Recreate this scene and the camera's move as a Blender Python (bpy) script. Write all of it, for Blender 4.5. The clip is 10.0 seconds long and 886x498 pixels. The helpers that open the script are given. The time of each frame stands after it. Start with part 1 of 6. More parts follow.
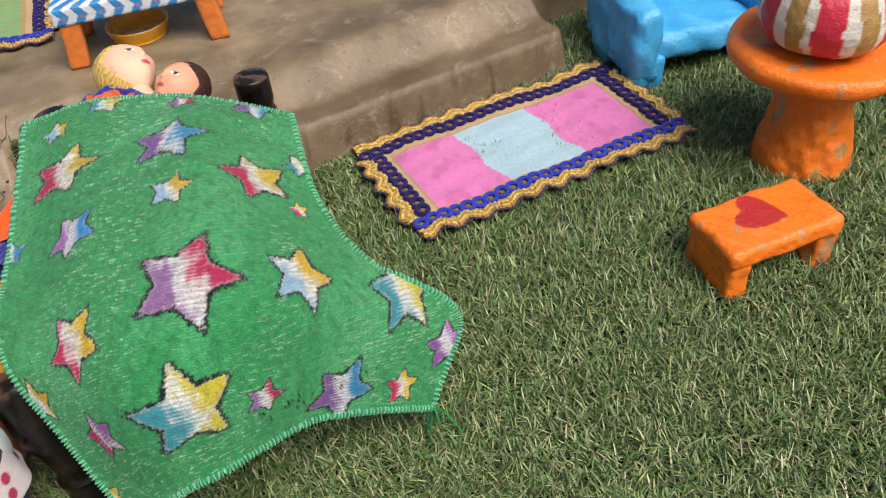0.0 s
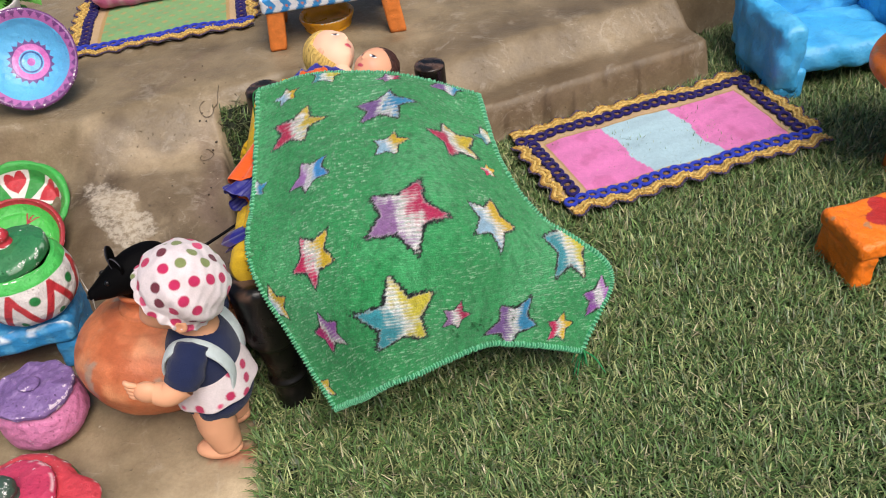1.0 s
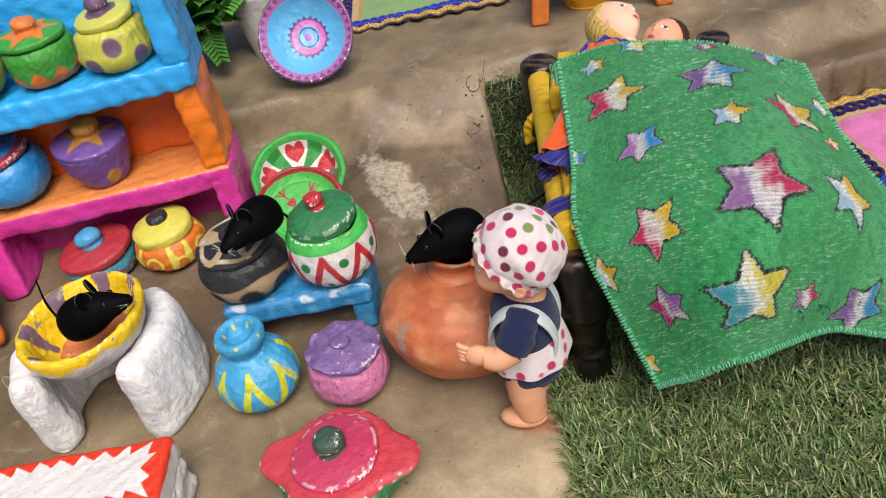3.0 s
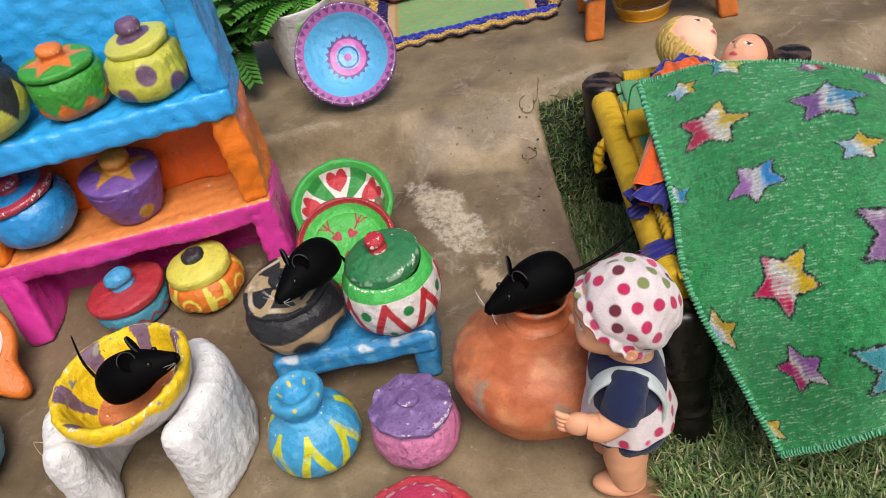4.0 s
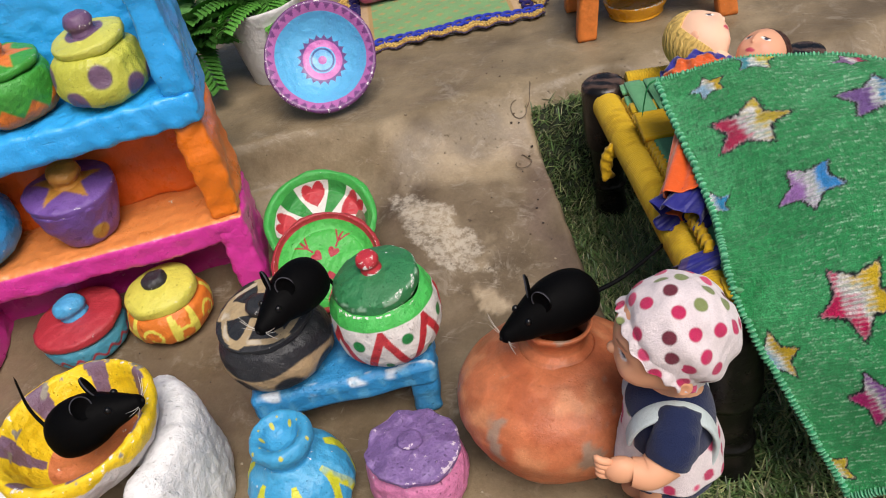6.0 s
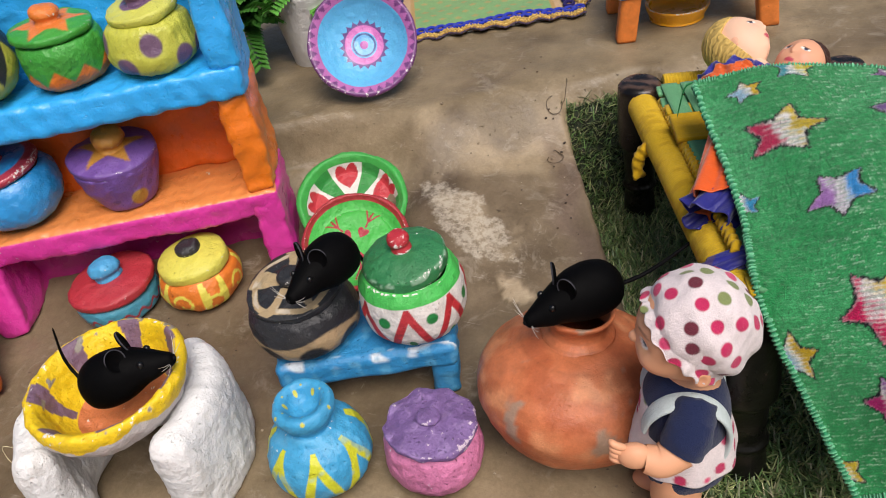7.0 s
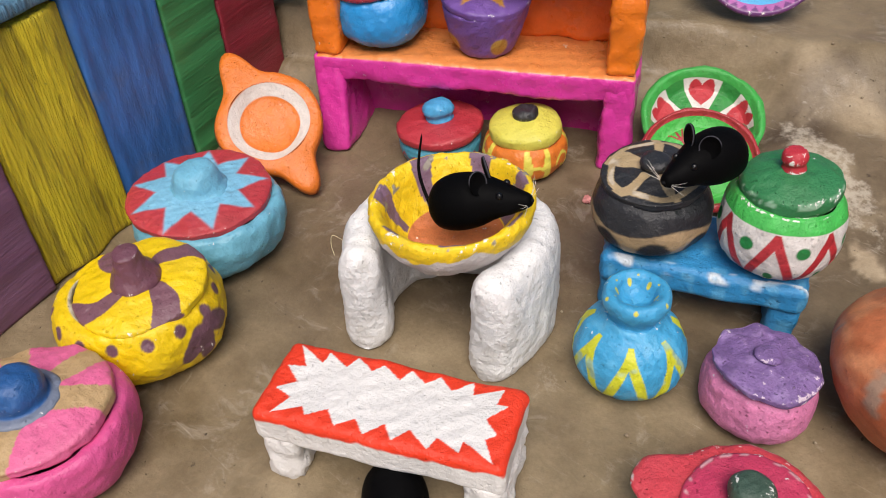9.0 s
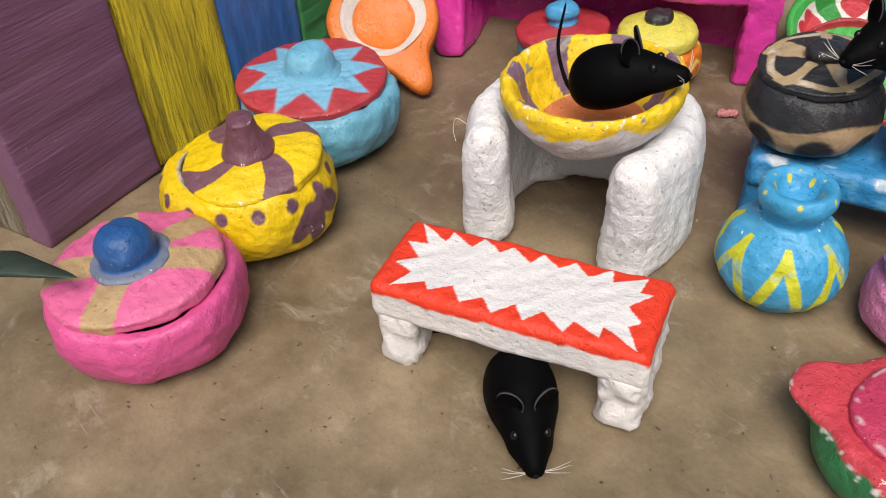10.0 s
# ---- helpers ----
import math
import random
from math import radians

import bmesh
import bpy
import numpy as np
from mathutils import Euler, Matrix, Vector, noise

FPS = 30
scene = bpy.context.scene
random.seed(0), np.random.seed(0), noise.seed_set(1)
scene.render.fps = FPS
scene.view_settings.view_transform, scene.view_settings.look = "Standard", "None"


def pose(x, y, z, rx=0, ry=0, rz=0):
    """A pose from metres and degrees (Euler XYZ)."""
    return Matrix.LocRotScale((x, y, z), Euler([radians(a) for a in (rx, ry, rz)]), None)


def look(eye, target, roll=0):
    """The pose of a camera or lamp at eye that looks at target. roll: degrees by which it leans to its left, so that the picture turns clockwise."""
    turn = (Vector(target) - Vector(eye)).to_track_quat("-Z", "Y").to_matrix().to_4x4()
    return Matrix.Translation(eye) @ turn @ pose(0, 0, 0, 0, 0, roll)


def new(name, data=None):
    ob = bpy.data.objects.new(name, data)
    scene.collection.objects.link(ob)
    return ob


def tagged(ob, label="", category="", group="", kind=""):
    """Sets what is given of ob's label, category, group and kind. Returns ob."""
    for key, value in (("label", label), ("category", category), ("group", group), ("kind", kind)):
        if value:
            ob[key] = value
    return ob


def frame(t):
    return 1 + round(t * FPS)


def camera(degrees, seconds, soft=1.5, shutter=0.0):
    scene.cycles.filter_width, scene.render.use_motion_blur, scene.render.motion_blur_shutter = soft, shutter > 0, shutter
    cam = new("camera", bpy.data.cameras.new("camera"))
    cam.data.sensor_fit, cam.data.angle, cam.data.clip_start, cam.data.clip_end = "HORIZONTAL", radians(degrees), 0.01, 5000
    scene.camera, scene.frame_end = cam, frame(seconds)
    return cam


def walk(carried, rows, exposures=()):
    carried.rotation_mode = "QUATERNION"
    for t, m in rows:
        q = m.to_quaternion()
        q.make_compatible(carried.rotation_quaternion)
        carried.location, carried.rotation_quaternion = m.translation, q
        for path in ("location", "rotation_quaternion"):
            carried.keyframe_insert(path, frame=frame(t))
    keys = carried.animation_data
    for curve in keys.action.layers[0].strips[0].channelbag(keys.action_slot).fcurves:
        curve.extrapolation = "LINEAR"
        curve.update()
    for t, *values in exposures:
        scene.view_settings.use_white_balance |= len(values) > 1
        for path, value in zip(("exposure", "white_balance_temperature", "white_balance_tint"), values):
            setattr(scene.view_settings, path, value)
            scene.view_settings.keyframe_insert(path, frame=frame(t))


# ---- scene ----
cam = camera(57.5, 10.0, soft=1.0)
PATH = [
    (0, (0.062, 0.255, 0.382), (-0.12, 1.745, -0.94), -6.8),
    (0.5, (0.052, 0.21, 0.41), (-0.242, 1.705, -0.886), -6.9),
    (1, (0.031, 0.171, 0.413), (-0.386, 1.651, -0.865), -7.6),
    (1.5, (0.014, 0.152, 0.423), (-0.529, 1.602, -0.842), -9.1),
    (2, (-0.02, 0.144, 0.428), (-0.671, 1.56, -0.826), -11.0),
    (2.5, (-0.046, 0.14, 0.424), (-0.769, 1.525, -0.824), -12.6),
    (3, (-0.068, 0.144, 0.414), (-0.834, 1.507, -0.833), -13.8),
    (3.2, (-0.083, 0.152, 0.414), (-0.858, 1.522, -0.832), -14.2),
    (4.5, (-0.151, 0.188, 0.401), (-0.918, 1.562, -0.833), -14.9),
    (5, (-0.165, 0.196, 0.388), (-0.906, 1.588, -0.843), -14.8),
    (5.5, (-0.175, 0.215, 0.377), (-0.882, 1.626, -0.851), -14.5),
    (5.7, (-0.176, 0.214, 0.381), (-0.865, 1.635, -0.846), -14.0),
    (6.8, (-0.181, 0.211, 0.374), (-0.878, 1.629, -0.853), -11.0),
    (7, (-0.178, 0.199, 0.38), (-0.899, 1.608, -0.842), -10.4),
    (7.5, (-0.198, 0.185, 0.387), (-1.007, 1.543, -0.837), -8.2),
    (8, (-0.229, 0.172, 0.377), (-1.149, 1.451, -0.856), -6.0),
    (8.5, (-0.249, 0.16, 0.365), (-1.264, 1.349, -0.881), -3.8),
    (9, (-0.256, 0.152, 0.336), (-1.348, 1.247, -0.933), -2.8),
    (9.3, (-0.265, 0.15, 0.308), (-1.395, 1.184, -0.977), -2.8),
    (9.5, (-0.27, 0.144, 0.297), (-1.417, 1.157, -0.991), -2.5),
    (10, (-0.276, 0.125, 0.28), (-1.455, 1.08, -1.024), -3.1),
]
walk(cam, [(t, look(eye, target, roll)) for t, eye, target, roll in PATH],
     exposures=[(0, 0.05, 6500, 11), (2.5, -0.04, 6500, 11), (4.5, -0.13, 6500, 11), (10, -0.13, 6500, 11)])

# ---- world and light: an overcast sky ----
SUN_UP, SUN_ROUND = 57.0, 136.0
sky_world = bpy.data.worlds.new("sky")
scene.world = sky_world
sky_world.use_nodes = True
wn = sky_world.node_tree
sky = wn.nodes.new("ShaderNodeTexSky")
sky.sky_type = "NISHITA"
sky.sun_disc = False
sky.sun_elevation, sky.sun_rotation = radians(SUN_UP), radians(SUN_ROUND)
sky.air_density, sky.dust_density = 1.0, 4.0
wn.links.new(sky.outputs[0], wn.nodes["Background"].inputs[0])
wn.nodes["Background"].inputs[1].default_value = 0.086
sun_data = bpy.data.lights.new("sun", "SUN")
sun_data.energy, sun_data.angle, sun_data.color = 3.85, radians(36), (1.0, 0.93, 0.87)
sun_ob = new("sun", sun_data)
sa, se = radians(SUN_ROUND), radians(SUN_UP)
sun_dir = Vector((math.sin(sa) * math.cos(se), math.cos(sa) * math.cos(se), math.sin(se)))
sun_ob.matrix_world = look(sun_dir * 5, (0, 0, 0))


# ---- numbers and noise ----
def hexa(h):
    v = np.array([int(h[i:i + 2], 16) for i in (0, 2, 4)]) / 255.0
    return np.where(v <= 0.04045, v / 12.92, ((v + 0.055) / 1.055) ** 2.4)


def wob(p, size, seed=0, octaves=2):
    """Smooth wavy noise in about -1..1 at points p, with waves of that size."""
    rng = np.random.RandomState(seed + 11)
    out = np.zeros(len(p))
    amp = 1.0
    for o in range(octaves):
        for k in range(5):
            d = rng.normal(size=3)
            d *= 2 * np.pi / (size * np.linalg.norm(d)) * rng.uniform(0.6, 1.4)
            out += amp * np.sin(p @ d + rng.uniform(0, 6.28)) * 0.42
        size, amp = size * 0.45, amp * 0.5
    return out


def fbm(p, size, seed=0, octaves=4):
    """Even cloudy noise in about -1..1 over the plan."""
    rng = np.random.RandomState(seed + 91)
    out, amp = np.zeros(len(p)), 1.0
    for o in range(octaves):
        turn = rng.uniform(0, 6.28)
        x = (p[:, 0] * math.cos(turn) - p[:, 1] * math.sin(turn)) / size + 300.7
        y = (p[:, 0] * math.sin(turn) + p[:, 1] * math.cos(turn)) / size + 300.3
        dirs = rng.uniform(0, 6.28, (64, 64))
        i, j = np.floor(x).astype(int), np.floor(y).astype(int)
        fx, fy = x - i, y - j
        wx, wy = fx * fx * fx * (fx * (fx * 6 - 15) + 10), fy * fy * fy * (fy * (fy * 6 - 15) + 10)

        def corner(a, b):
            d = dirs[(i + a) % 64, (j + b) % 64]
            return np.cos(d) * (fx - a) + np.sin(d) * (fy - b)

        low = corner(0, 0) * (1 - wx) + corner(1, 0) * wx
        high = corner(0, 1) * (1 - wx) + corner(1, 1) * wx
        out += amp * 1.7 * (low * (1 - wy) + high * wy)
        size, amp = size * 0.5, amp * 0.55
    return out


def ss(a, b, x):
    t = np.clip((x - a) / (b - a), 0, 1)
    return t * t * (3 - 2 * t)


def catmull(P, t):
    P = np.asarray(P, float)
    n = len(P)
    t = np.clip(t, 0, 1) * (n - 1)
    i = np.minimum(t.astype(int), n - 2)
    f = (t - i).reshape((-1,) + (1,) * (P.ndim - 1))
    Q = np.concatenate([[2 * P[0] - P[1]], P, [2 * P[-1] - P[-2]]])
    a, b, c, d = Q[i], Q[i + 1], Q[i + 2], Q[i + 3]
    return 0.5 * (2 * b + (c - a) * f + (2 * a - 5 * b + 4 * c - d) * f ** 2 + (3 * b - a - 3 * c + d) * f ** 3)


# ---- materials ----
def nodes_of(name):
    m = bpy.data.materials.new(name)
    m.use_nodes = True
    return m, m.node_tree, m.node_tree.nodes["Principled BSDF"]


def noise_node(nt, scale, detail=4.0, rough=0.6, coord=None):
    n = nt.nodes.new("ShaderNodeTexNoise")
    n.inputs["Scale"].default_value, n.inputs["Detail"].default_value, n.inputs["Roughness"].default_value = scale, detail, rough
    if coord is not None:
        nt.links.new(coord, n.inputs["Vector"])
    return n


def ramp_node(nt, src, lo, hi, a=0.0, b=1.0):
    r = nt.nodes.new("ShaderNodeMapRange")
    for k, v in (("From Min", lo), ("From Max", hi), ("To Min", a), ("To Max", b)):
        r.inputs[k].default_value = v
    nt.links.new(src, r.inputs["Value"])
    return r.outputs[0]


def mix_col(nt, kind, fac, a, b):
    m = nt.nodes.new("ShaderNodeMix")
    m.data_type, m.blend_type = "RGBA", kind
    for sock, v in ((m.inputs[0], fac), (m.inputs[6], a), (m.inputs[7], b)):
        if isinstance(v, (int, float, tuple)):
            sock.default_value = v
        else:
            nt.links.new(v, sock)
    return m.outputs[2]


def maths(nt, kind, a, b):
    m = nt.nodes.new("ShaderNodeMath")
    m.operation = kind
    for sock, v in zip(m.inputs, (a, b)):
        if isinstance(v, (int, float)):
            sock.default_value = v
        else:
            nt.links.new(v, sock)
    return m.outputs[0]


def painted(name, rough=0.5, spec=0.5, var=0.2, chips=0.0, edge=0.0, chip_col=(0.75, 0.73, 0.7, 1), lump=0.6, grit=0.15, pits=0.0, size=140.0, dirt=0.2, sheen=0.0, coat=0.0, stretch=None, turn=0.0, mottle=0.0, strokes=0.0, cracks=0.0, soil=True):
    """A surface whose colours come from the mesh's own Col, with brush marks, stains, chips where it stands proud, and relief."""
    m, nt, bs = nodes_of(name)
    at = nt.nodes.new("ShaderNodeAttribute")
    at.attribute_name = "Col"
    ed = nt.nodes.new("ShaderNodeAttribute")
    ed.attribute_name = "Edge"
    tc = nt.nodes.new("ShaderNodeTexCoord")
    ob = raw = tc.outputs["Object"]
    if stretch:
        mp = nt.nodes.new("ShaderNodeMapping")
        mp.inputs["Scale"].default_value = stretch
        mp.inputs["Rotation"].default_value = (0, turn, 0)
        nt.links.new(ob, mp.inputs["Vector"])
        ob = mp.outputs[0]
    fine = noise_node(nt, size * 5.0, 3, 0.6, ob)
    mid = noise_node(nt, size, 6, 0.62, ob)
    broad = noise_node(nt, 36.0, 5, 0.6, raw)
    shade = mix_col(nt, "MIX", ramp_node(nt, mid.outputs[0], 0.3, 0.7), (1 - var,) * 3 + (1,), (1 + var * 0.5,) * 3 + (1,))
    col = mix_col(nt, "MULTIPLY", 1.0, at.outputs["Color"], shade)
    if mottle > 0:
        col = mix_col(nt, "MULTIPLY", 1.0, col, mix_col(nt, "MIX", ramp_node(nt, fine.outputs[0], 0.3, 0.7), (1 - mottle,) * 3 + (1,), (1 + mottle * 0.7,) * 3 + (1,)))
    col = mix_col(nt, "MIX", ramp_node(nt, broad.outputs[0], 0.55, 0.75, 0.0, dirt), col, (0.16, 0.13, 0.1, 1))
    if chips > 0 or edge > 0:
        flake = noise_node(nt, 420.0, 4, 0.7, raw)
        where = noise_node(nt, 46.0, 3, 0.6, raw)
        few = maths(nt, "MULTIPLY", ramp_node(nt, where.outputs[0], 0.55, 0.68), 0.16 * chips)
        rim = maths(nt, "MULTIPLY", maths(nt, "MULTIPLY", ed.outputs["Fac"], ramp_node(nt, where.outputs[0], 0.38, 0.56)), 0.26 * edge)
        level = maths(nt, "ADD", flake.outputs[0], maths(nt, "ADD", few, rim))
        col = mix_col(nt, "MIX", ramp_node(nt, level, 0.73, 0.76), col, chip_col)
    split = None
    if cracks > 0:
        fibre, knots = noise_node(nt, size * 0.45, 6, 0.72, ob), noise_node(nt, 24.0, 3, 0.6, raw)
        split = maths(nt, "MULTIPLY", ramp_node(nt, fibre.outputs[0], 0.55, 0.62), ramp_node(nt, knots.outputs[0], 0.30, 0.55, 0.35, 1.0))
        col = mix_col(nt, "MIX", maths(nt, "MULTIPLY", split, cracks), col, (0.12, 0.095, 0.03, 1))
    if soil:
        specks = noise_node(nt, 310.0, 3, 0.6, raw)
        col = mix_col(nt, "MIX", ramp_node(nt, specks.outputs[0], 0.70, 0.75, 0.0, 0.5), col, (0.06, 0.045, 0.035, 1))
    nt.links.new(col, bs.inputs["Base Color"])
    nt.links.new(ramp_node(nt, broad.outputs[0], 0.3, 0.7, max(0.05, rough - 0.1), min(1, rough + 0.15)), bs.inputs["Roughness"])
    bs.inputs["Specular IOR Level"].default_value = spec
    bs.inputs["Sheen Weight"].default_value = sheen
    bs.inputs["Coat Weight"].default_value = coat
    bs.inputs["Coat Roughness"].default_value = 0.2
    height = maths(nt, "ADD", maths(nt, "MULTIPLY", mid.outputs[0], lump), maths(nt, "MULTIPLY", fine.outputs[0], grit))
    if split is not None:
        height = maths(nt, "SUBTRACT", height, maths(nt, "MULTIPLY", split, 1.4))
    if pits > 0:
        hole = noise_node(nt, 520.0, 2, 0.5, raw)
        height = maths(nt, "SUBTRACT", height, ramp_node(nt, hole.outputs[0], 0.66, 0.74, 0.0, pits))
    if strokes > 0:
        mp2 = nt.nodes.new("ShaderNodeMapping")
        mp2.inputs["Scale"].default_value = (0.18, 1.0, 1.0)
        mp2.inputs["Rotation"].default_value = (0.3, 0.2, 0.5)
        nt.links.new(raw, mp2.inputs["Vector"])
        brush = noise_node(nt, 700.0, 3, 0.6, mp2.outputs[0])
        height = maths(nt, "ADD", height, maths(nt, "MULTIPLY", brush.outputs[0], strokes))
    bp = nt.nodes.new("ShaderNodeBump")
    bp.inputs["Strength"].default_value, bp.inputs["Distance"].default_value = 1.0, 0.0016
    nt.links.new(height, bp.inputs["Height"])
    nt.links.new(bp.outputs[0], bs.inputs["Normal"])
    return m


MAT = {
    "clay": painted("painted_clay", rough=0.38, chips=0.22, edge=0.5, lump=0.9, grit=0.10, pits=0.3, strokes=0.10, var=0.12, dirt=0.12, mottle=0.05),
    "chipped": painted("chipped_clay_paint", rough=0.46, chips=0.40, edge=0.9, lump=1.0, grit=0.18, pits=0.4, strokes=0.08, var=0.14, dirt=0.14, mottle=0.08),
    "gloss": painted("glossy_clay_paint", rough=0.30, spec=0.55, chips=0.15, edge=0.9, lump=0.8, grit=0.04, pits=0.12, strokes=0.10, coat=0.2, var=0.08, dirt=0.05, mottle=0.03),
    "white": painted("white_clay_paint", rough=0.5, lump=0.9, grit=0.16, pits=0.25, var=0.05, dirt=0.06, size=190.0, soil=False),
    "stucco": painted("rough_whitewash", rough=0.55, lump=1.0, grit=0.25, pits=0.5, var=0.05, dirt=0.05, size=170.0, soil=False),
    "specked": painted("specked_clay_paint", rough=0.5, chips=0.62, edge=0.75, chip_col=(0.62, 0.52, 0.62, 1), lump=1.2, grit=0.3, pits=0.9, var=0.22, dirt=0.10, mottle=0.14, soil=False),
    "terra": painted("terracotta", rough=0.46, spec=0.4, chips=0.35, chip_col=(0.52, 0.42, 0.34, 1), lump=0.5, grit=0.10, pits=0.12, var=0.18, dirt=0.10, mottle=0.08, soil=False),
    "blade": painted("turf_plastic", rough=0.42, spec=0.45, lump=0.0, grit=0.0, var=0.2, size=90, dirt=0.0, soil=False),
    "mat": painted("turf_backing", rough=0.95, lump=0.5, var=0.5, soil=False),
    "cloth": painted("terry_cloth", rough=0.95, spec=0.08, lump=0.8, grit=0.9, size=330, var=0.3, dirt=0.0, sheen=0.12, mottle=0.3, soil=False),
    "fabric": painted("plain_fabric", rough=0.85, spec=0.15, lump=0.10, grit=0.25, size=260, var=0.10, dirt=0.06, sheen=0.1, mottle=0.12, soil=False),
    "felt": painted("felt_cloth", rough=0.95, spec=0.06, lump=0.2, grit=0.35, size=300, var=0.08, dirt=0.0, sheen=0.15, mottle=0.08, soil=False),
    "satin": painted("creased_satin", rough=0.35, spec=0.4, lump=0.5, grit=0.12, size=120, var=0.15, dirt=0.0, sheen=0.3, soil=False),
    "lace": painted("metallic_lace", rough=0.42, spec=0.8, lump=0.4, grit=0.8, size=300, var=0.4, dirt=0.0, soil=False),
    "velvet": painted("black_flock", rough=0.6, spec=0.06, lump=0.04, grit=0.06, size=500, var=0.3, dirt=0.0, sheen=0.0, soil=False),
    "doll": painted("doll_vinyl", rough=0.50, spec=0.35, lump=0.05, grit=0.0, size=60, var=0.04, dirt=0.0, soil=False),
    "wood": painted("painted_wood", rough=0.5, chips=0.4, edge=0.8, chip_col=(0.6, 0.55, 0.48, 1), lump=0.6, grit=0.2, var=0.2, dirt=0.2),
    "plank": painted("weathered_painted_plank", rough=0.5, chips=0.3, edge=0.6, chip_col=(0.55, 0.5, 0.42, 1), lump=2.6, grit=0.5, size=420, var=0.25, dirt=0.12, stretch=(1.0, 1.0, 0.07), mottle=0.15, cracks=0.42),
    "plank_blue": painted("pitted_painted_plank", rough=0.45, chips=0.2, edge=0.6, chip_col=(0.5, 0.5, 0.5, 1), lump=1.2, grit=0.1, pits=0.4, size=70, var=0.35, dirt=0.35, stretch=(1.0, 1.0, 0.35), mottle=0.08),
    "plank_cross": painted("saw_marked_painted_plank", rough=0.45, chips=0.65, edge=1.7, chip_col=(0.74, 0.70, 0.68, 1), lump=0.7, grit=0.2, size=300, var=0.07, dirt=0.16, stretch=(0.07, 1.0, 1.0), turn=0.42, mottle=0.06),
    "lacquer": painted("black_lacquered_wood", rough=0.30, spec=0.4, lump=0.3, grit=0.05, var=0.3, dirt=0.03, soil=False),
    "leaf": painted("plastic_leaf", rough=0.45, spec=0.4, lump=0.1, var=0.25, size=200, dirt=0.1, soil=False),
}


def plaster(name):
    """Trowelled mud plaster: satin, blotched at three scales, with trowel smears, grit and hair cracks."""
    m, nt, bs = nodes_of(name)
    at = nt.nodes.new("ShaderNodeAttribute")
    at.attribute_name = "Col"
    tc = nt.nodes.new("ShaderNodeTexCoord")
    ob = tc.outputs["Object"]
    big, mid, fine = noise_node(nt, 9.0, 6, 0.62, ob), noise_node(nt, 34.0, 8, 0.65, ob), noise_node(nt, 420.0, 4, 0.65, ob)
    col = mix_col(nt, "MULTIPLY", 1.0, at.outputs["Color"], mix_col(nt, "MIX", ramp_node(nt, big.outputs[0], 0.32, 0.68), (0.62, 0.585, 0.54, 1), (1.18, 1.17, 1.15, 1)))
    col = mix_col(nt, "MULTIPLY", 1.0, col, mix_col(nt, "MIX", ramp_node(nt, mid.outputs[0], 0.3, 0.7), (0.72, 0.69, 0.65, 1), (1.17, 1.16, 1.15, 1)))
    col = mix_col(nt, "MULTIPLY", 1.0, col, mix_col(nt, "MIX", ramp_node(nt, fine.outputs[0], 0.3, 0.7), (0.90, 0.89, 0.88, 1), (1.07, 1.07, 1.06, 1)))
    warp = noise_node(nt, 14.0, 3, 0.5, ob)
    bent = mix_col(nt, "LINEAR_LIGHT", 0.06, ob, warp.outputs["Color"])
    for turn, scale, lo, hi, area, tint, amount in ((0.95, 150.0, 0.60, 0.72, 13.0, (0.60, 0.54, 0.44, 1), 0.30), (-0.35, 120.0, 0.62, 0.72, 10.0, (0.17, 0.135, 0.095, 1), 0.45)):
        mp = nt.nodes.new("ShaderNodeMapping")
        mp.inputs["Scale"].default_value = (0.22, 1.0, 1.0)
        mp.inputs["Rotation"].default_value = (0, 0, turn)
        nt.links.new(bent, mp.inputs["Vector"])
        n1, n2 = noise_node(nt, scale, 5, 0.7, mp.outputs[0]), noise_node(nt, area, 4, 0.6, ob)
        col = mix_col(nt, "MIX", maths(nt, "MULTIPLY", ramp_node(nt, n1.outputs[0], lo, hi, 0.0, amount), ramp_node(nt, n2.outputs[0], 0.52, 0.66)), col, tint)
    worn, rub = noise_node(nt, 26.0, 7, 0.68, bent), noise_node(nt, 95.0, 6, 0.7, bent)
    patch = maths(nt, "MULTIPLY", ramp_node(nt, worn.outputs[0], 0.54, 0.62), ramp_node(nt, rub.outputs[0], 0.44, 0.56))
    col = mix_col(nt, "MIX", maths(nt, "MULTIPLY", patch, 0.20), col, (0.56, 0.50, 0.41, 1))
    scr = nt.nodes.new("ShaderNodeMapping")
    scr.inputs["Scale"].default_value = (0.03, 1.0, 1.0)
    scr.inputs["Rotation"].default_value = (0, 0, 1.25)
    nt.links.new(ob, scr.inputs["Vector"])
    lines = noise_node(nt, 620.0, 2, 0.5, scr.outputs[0])
    col = mix_col(nt, "MIX", maths(nt, "MULTIPLY", ramp_node(nt, lines.outputs[0], 0.66, 0.74), ramp_node(nt, worn.outputs[0], 0.46, 0.60, 0.0, 0.25)), col, (0.60, 0.54, 0.45, 1))
    axes = []
    for axis, reach in (((0.80, -0.60, 0), 0.050), ((0.60, 0.80, 0), 0.0195)):
        off, dot = nt.nodes.new("ShaderNodeVectorMath"), nt.nodes.new("ShaderNodeVectorMath")
        off.operation, dot.operation = "SUBTRACT", "DOT_PRODUCT"
        off.inputs[1].default_value = (-0.384, 0.649, 0)
        dot.inputs[1].default_value = [q / reach for q in axis]
        nt.links.new(ob, off.inputs[0])
        nt.links.new(off.outputs[0], dot.inputs[0])
        axes.append(maths(nt, "MULTIPLY", dot.outputs["Value"], dot.outputs["Value"]))
